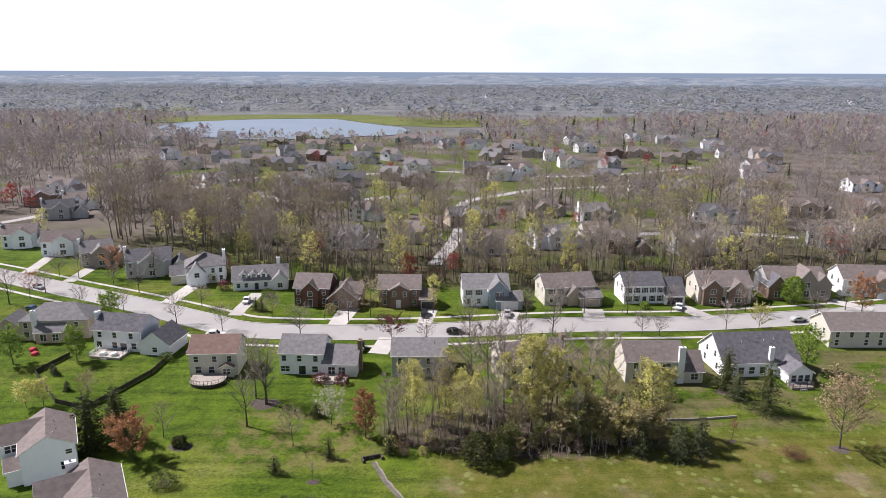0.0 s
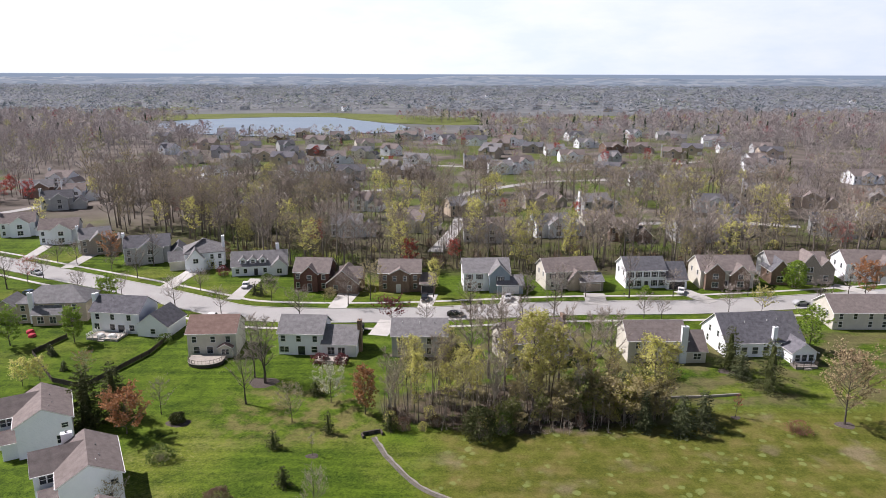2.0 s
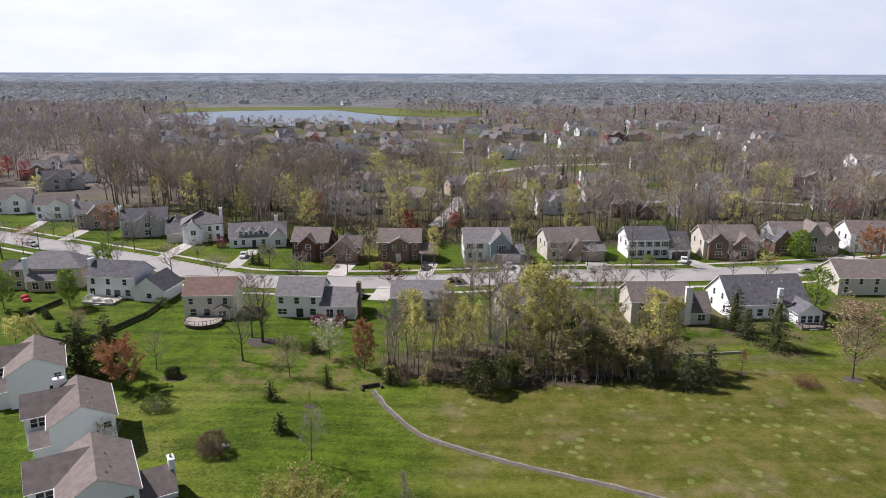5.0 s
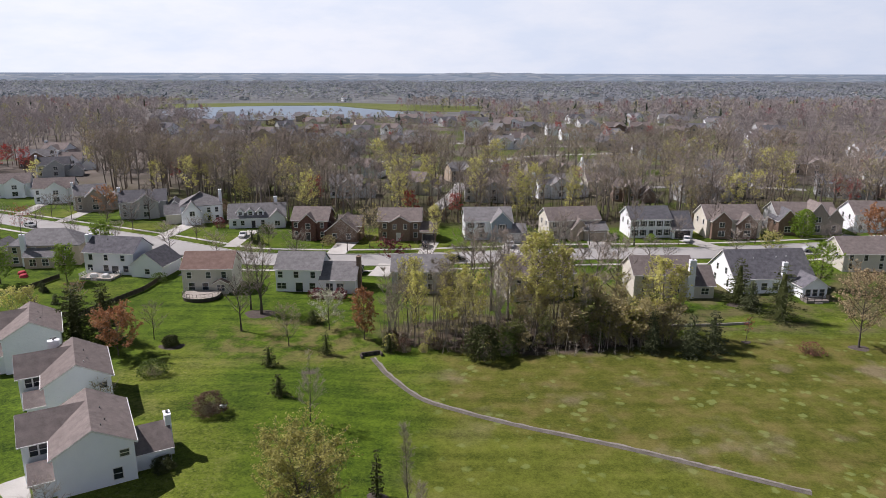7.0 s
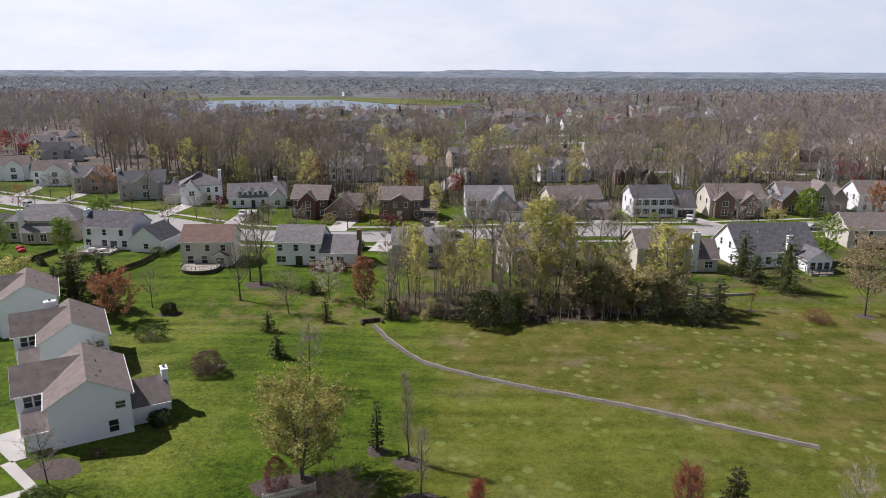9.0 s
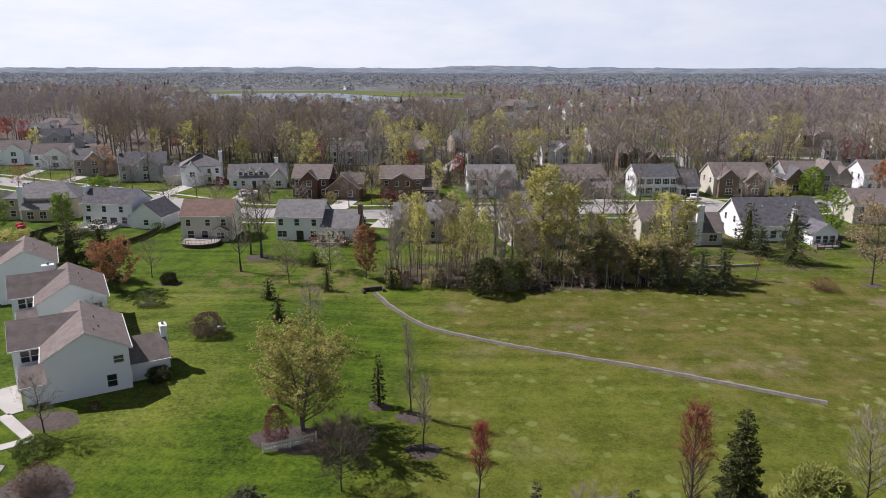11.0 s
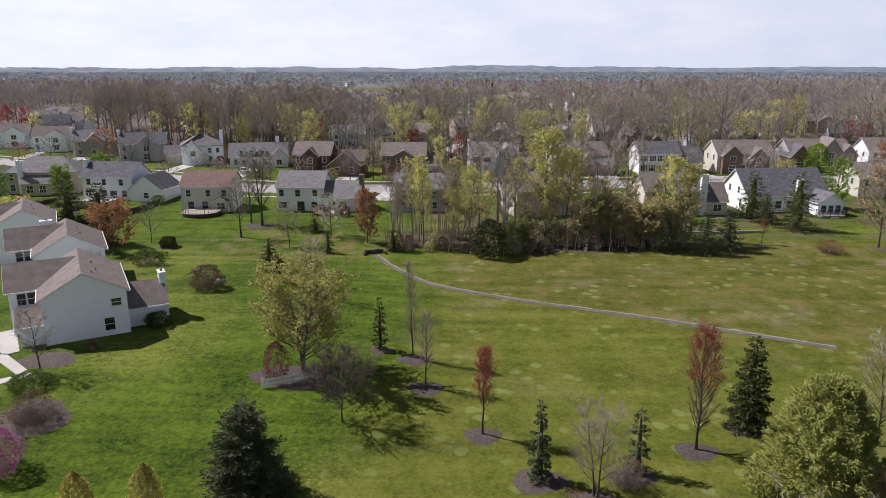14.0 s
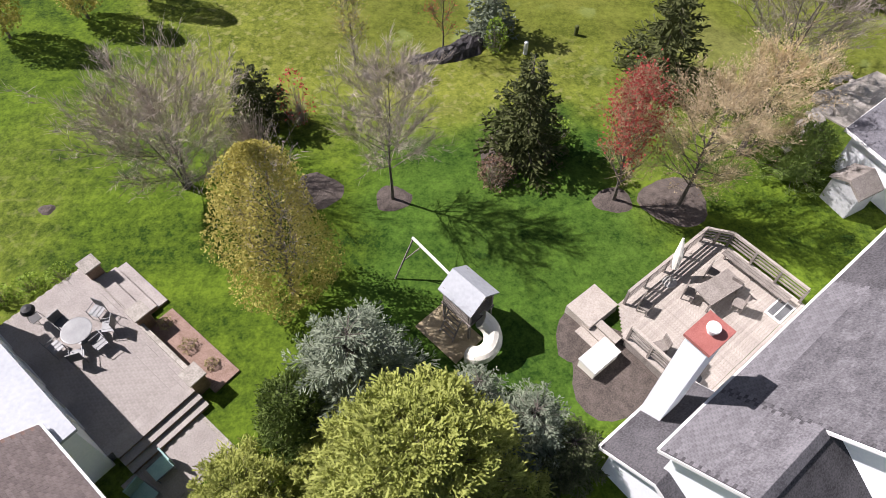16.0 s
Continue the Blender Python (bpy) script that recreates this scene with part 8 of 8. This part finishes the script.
# ---- picket fence by the big tree ----
def picket_fence():
    e = thing("picket_fence", -17.6, 60.6, "low white picket fence under the big tree", "fence", rz=25)
    n = 5.2
    for z in (0.3, 0.7):
        part("rail", boxes((0, n, -0.02, 0.02, z, z + 0.08)), TRIM, e)
    picket = part("picket", boxes((0, 0.08, -0.05, -0.025, 0.06, 0.95)), TRIM, e)
    k = 1
    while k * 0.17 < n:
        again(picket, e, Matrix.Translation((k * 0.17, 0, 0)))
        k += 1
    for x in (0, n / 2, n):
        part("post", boxes((x - 0.06, x + 0.06, -0.06, 0.06, -0.1, 1.05)), TRIM, e)


picket_fence()


# ---- fenced garden in the west ----
def garden_fence():
    e = thing("garden_fence", -80, 140, "dark low rail fence round a garden", "fence", z=0.4)
    corners = [(-91.9, 157.7), (-94.5, 147.7), (-81.8, 133.3), (-75.6, 131), (-73.3, 131.8), (-67.6, 148), (-67, 156)]
    for (ax, ay), (bx, by) in zip(corners, corners[1:]):
        n = math.hypot(bx - ax, by - ay)
        m = max(1, int(n / 2.4))
        ux, uy = (bx - ax) / n, (by - ay) / n
        board = bmesh.new()
        extrude(board, [(ax + 80 + ux * 0.1 - uy * 0.02, ay - 140 + uy * 0.1 + ux * 0.02, 0.05), (bx + 80 - ux * 0.1 - uy * 0.02, by - 140 - uy * 0.1 + ux * 0.02, 0.05), (bx + 80 - ux * 0.1 - uy * 0.02, by - 140 - uy * 0.1 + ux * 0.02, 1.1), (ax + 80 + ux * 0.1 - uy * 0.02, ay - 140 + uy * 0.1 + ux * 0.02, 1.1)], (uy * 0.03, -ux * 0.03, 0))
        part("boarding", board, FENCEWOOD, e)
        for h in (0.35, 0.75, 1.1):
            part("rail", rods(((ax + 80, ay - 140, h), (bx + 80, by - 140, h), 0.05, 0.05, 4)), FENCEWOOD, e)
        for i in range(m + 1):
            x, y = ax + (bx - ax) * i / m + 80, ay + (by - ay) * i / m - 140
            part("post", boxes((x - 0.07, x + 0.07, y - 0.07, y + 0.07, -0.2, 1.25)), FENCEWOOD, e)


garden_fence()


def terrace_deck(x, y, rz, w, d, label, rail=True, dark=False):
    e = thing("deck", x, y, label, "deck", "decks behind the houses", rz=rz)
    part("floor", boxes((-w / 2, w / 2, -d, 0, -0.2, 0.55)), DECKWOOD if not dark else OLDWOOD, e)
    if rail:
        for (ax, ay), (bx, by) in (((-w / 2, -0.1), (-w / 2, -d)), ((-w / 2, -d), (w / 2, -d)), ((w / 2, -d), (w / 2, -0.1))):
            for h in (0.9, 1.25, 1.5):
                part("rail", rods(((ax, ay, h), (bx, by, h), 0.04, 0.04, 4)), TRIM if not dark else FENCEWOOD, e)
            m = max(2, int(math.hypot(bx - ax, by - ay) / 1.4))
            for i in range(m + 1):
                px, py = ax + (bx - ax) * i / m, ay + (by - ay) * i / m
                part("post", boxes((px - 0.05, px + 0.05, py - 0.05, py + 0.05, 0, 1.55)), TRIM if not dark else FENCEWOOD, e)
    part("step", boxes((-0.8, 0.8, -d - 0.6, -d, -0.2, 0.25)), DECKWOOD, e)
    return e


def round_deck(x, y):
    e = thing("deck", x, y, "pale round-fronted deck with dark skirt behind the cream house", "deck", "decks behind the houses", rz=3)
    ring = [(3.8 * math.cos(a), -2.9 * math.sin(a)) for a in (math.pi * i / 14 for i in range(15))]
    ring = [(3.8, 2.6)] + ring + [(-3.8, 2.6)]
    for name, z0, z1, grow, m in (("skirt", -0.2, 0.75, 1.0, FENCEWOOD), ("floor", 0.76, 0.88, 1.03, DECKWOOD)):
        bm = bmesh.new()
        extrude(bm, [(px * grow, py * grow, z0) for px, py in ring], (0, 0, z1 - z0))
        part(name, bm, m, e)
    for (ax, ay), (bx, by) in zip(ring, ring[1:]):
        part("rail", rods(((ax, ay, 1.75), (bx, by, 1.75), 0.05, 0.05, 4), ((ax, ay, 1.1), (bx, by, 1.1), 0.03, 0.03, 4)), OLDWOOD, e)
        part("post", rods(((ax, ay, 0.88), (ax, ay, 1.8), 0.05, 0.05, 4)), OLDWOOD, e)


terrace_deck(-82, 160.6, -8, 8, 4.5, "white railed deck with outdoor furniture")
round_deck(-52.9, 143.2)
terrace_deck(-25, 146.8, -3, 7, 3.5, "brick-paved terrace behind the grey house", False)
terrace_deck(80.5, 143.6, 5, 5, 2.5, "small rear deck of the white house", True, True)

# loose tables and covers behind the houses
for x, y, m, label in ((-83.5, 157.5, TRIM, "white covered table on the deck"), (-80.6, 157.2, TRIM, "white covered grill on the deck"), (-103, 161.2, PLUM, "red garden umbrella behind the tan house"), (-101, 158.6, PLUM, "red cushioned seats behind the tan house"),
                       (-26.5, 144.6, OLDWOOD, "dark garden table on the terrace"), (-23.6, 144.4, OLDWOOD, "dark garden chairs on the terrace")):
    e = thing("garden_furniture", x, y, label, "furniture", z=ground_z(x, y) + (0.55 if x > -90 else 0))
    part("cover", lathe(((0.95, 0.0), (0.9, 0.5), (0.7, 0.72), (0.2, 0.8)), 12), m, e)


# ---- stone wall behind the beige house ----
w = strip("garden_wall", [(39, 126.5), (46, 127), (53, 127.4), (60.5, 128.5)], 0.15, -0.15, 0.45, STONE, "low pale stone garden wall", "wall", 0.6)


# ---- cars ----
def car(x, y, rz, paint, label, long=4.6, tall=1.45, pickup=False):
    e = thing("car", x, y, label, "car", "parked cars", rz=rz, z=ground_z(x, y) + 0.1)
    h = long / 2
    ring = [(-h, 0.35), (h, 0.35), (h, 0.7), (h - 0.15, 0.85), (h * 0.45, 0.95), (h * 0.12, tall), (-h * 0.55, tall), (-h * 0.9, 0.98), (-h, 0.9)]
    if pickup:
        ring = [(-h, 0.4), (h, 0.4), (h, 0.95), (h * 0.5, 1.05), (h * 0.25, tall), (-h * 0.15, tall), (-h * 0.22, 1.05), (-h, 1.05)]
    bm = bmesh.new()
    extrude(bm, [(u, -0.88, z) for u, z in ring], (0, 1.76, 0))
    bmesh.ops.bevel(bm, geom=list(bm.edges), offset=0.06, segments=1, affect="EDGES")
    body = part("body", bm, paint, e)
    for s in (-0.9, 0.885):
        part("side_window", boxes((-h * 0.5, h * 0.1, s, s + 0.015, 0.98, tall - 0.12)), GLASS, body)
    gl = bmesh.new()
    extrude(gl, [(h * 0.43, -0.75, 0.99), (h * 0.43, 0.75, 0.99), (h * 0.16, 0.7, tall - 0.05), (h * 0.16, -0.7, tall - 0.05)], (0.03, 0, 0.03))
    part("windscreen", gl, GLASS, body)
    for u in (-h * 0.62, h * 0.62):
        for s in (-0.9, 0.7):
            part("wheel", rods(((u, s, 0.32), (u, s + 0.2, 0.32), 0.32, 0.32, 14)), BLACK, e)
    for s in (-0.6, 0.6):
        part("headlight", boxes((h - 0.02, h + 0.02, s - 0.18, s + 0.18, 0.62, 0.74)), TRIM, e)
    return e


PAINT = {k: material("paint_" + k, c, tuple(v * 1.15 for v in c), 1.0, 0.25, 0, vary=0.02, spec=0.6) for k, c in (("white", (0.7, 0.7, 0.7)), ("black", (0.015, 0.015, 0.018)), ("silver", (0.4, 0.41, 0.42)), ("blue", (0.05, 0.09, 0.16)), ("red", (0.3, 0.02, 0.02)))}
car(69.5, 190.5, -110, PAINT["white"], "white car parked on a driveway")
car(-5.0, 184.5, -95, PAINT["black"], "black car parked on a driveway", tall=1.7)
car(3.5, 172.8, 3, PAINT["black"], "dark car parked at the kerb")
car(-58.5, 194.5, -85, PAINT["white"], "white car parked on a driveway")
car(18.6, 184.8, -95, PAINT["silver"], "silver car parked on a driveway")
car(100, 181.6, 12, PAINT["silver"], "silver car parked at the kerb")
car(-59.8, 169.8, 8, PAINT["white"], "white van parked on a driveway", 5.2, 1.9)
car(-128, 207, -32, PAINT["silver"], "silver car parked at the kerb")
car(-20.5, 162.5, -88, PAINT["black"], "dark car parked on a driveway", tall=1.7)
car(-118, 187, -20, PAINT["blue"], "blue car parked near the tan house")

# walk and drive beside the first white house
for row in ((-46, 66, -40.5, 61.5, 1.2, 1.0), (-40.5, 61.5, -46, 58, 1.0, 1.2), (-50, 72, -45, 66.5, 3.5, 1.4)):
    driveway(*row)
p = part("stone_court", draped(([(-50, 60.5), (-45, 58.5), (-40.5, 57.5)], [(-50, 54), (-44, 52.5), (-40, 53.5)]), 0.07, 0.2), PAVER, None)
tagged(p, "brown paved court beside the walk", "terrace", "", "structure")

for (x, y, h) in ((-33, 181.8, 1.3), (-9, 181.6, 1.3), (31, 186, 1.3), (52, 187, 1.3)):
    e = thing("mailbox", x, y, "dark mailbox on a wooden post at the kerb", "mailbox", "mailboxes")
    part("post", boxes((-0.06, 0.06, -0.06, 0.06, -0.1, 1.0)), OLDWOOD, e)
    part("box", boxes((-0.12, 0.12, -0.28, 0.28, 1.0, 1.28)), BLACK, e)
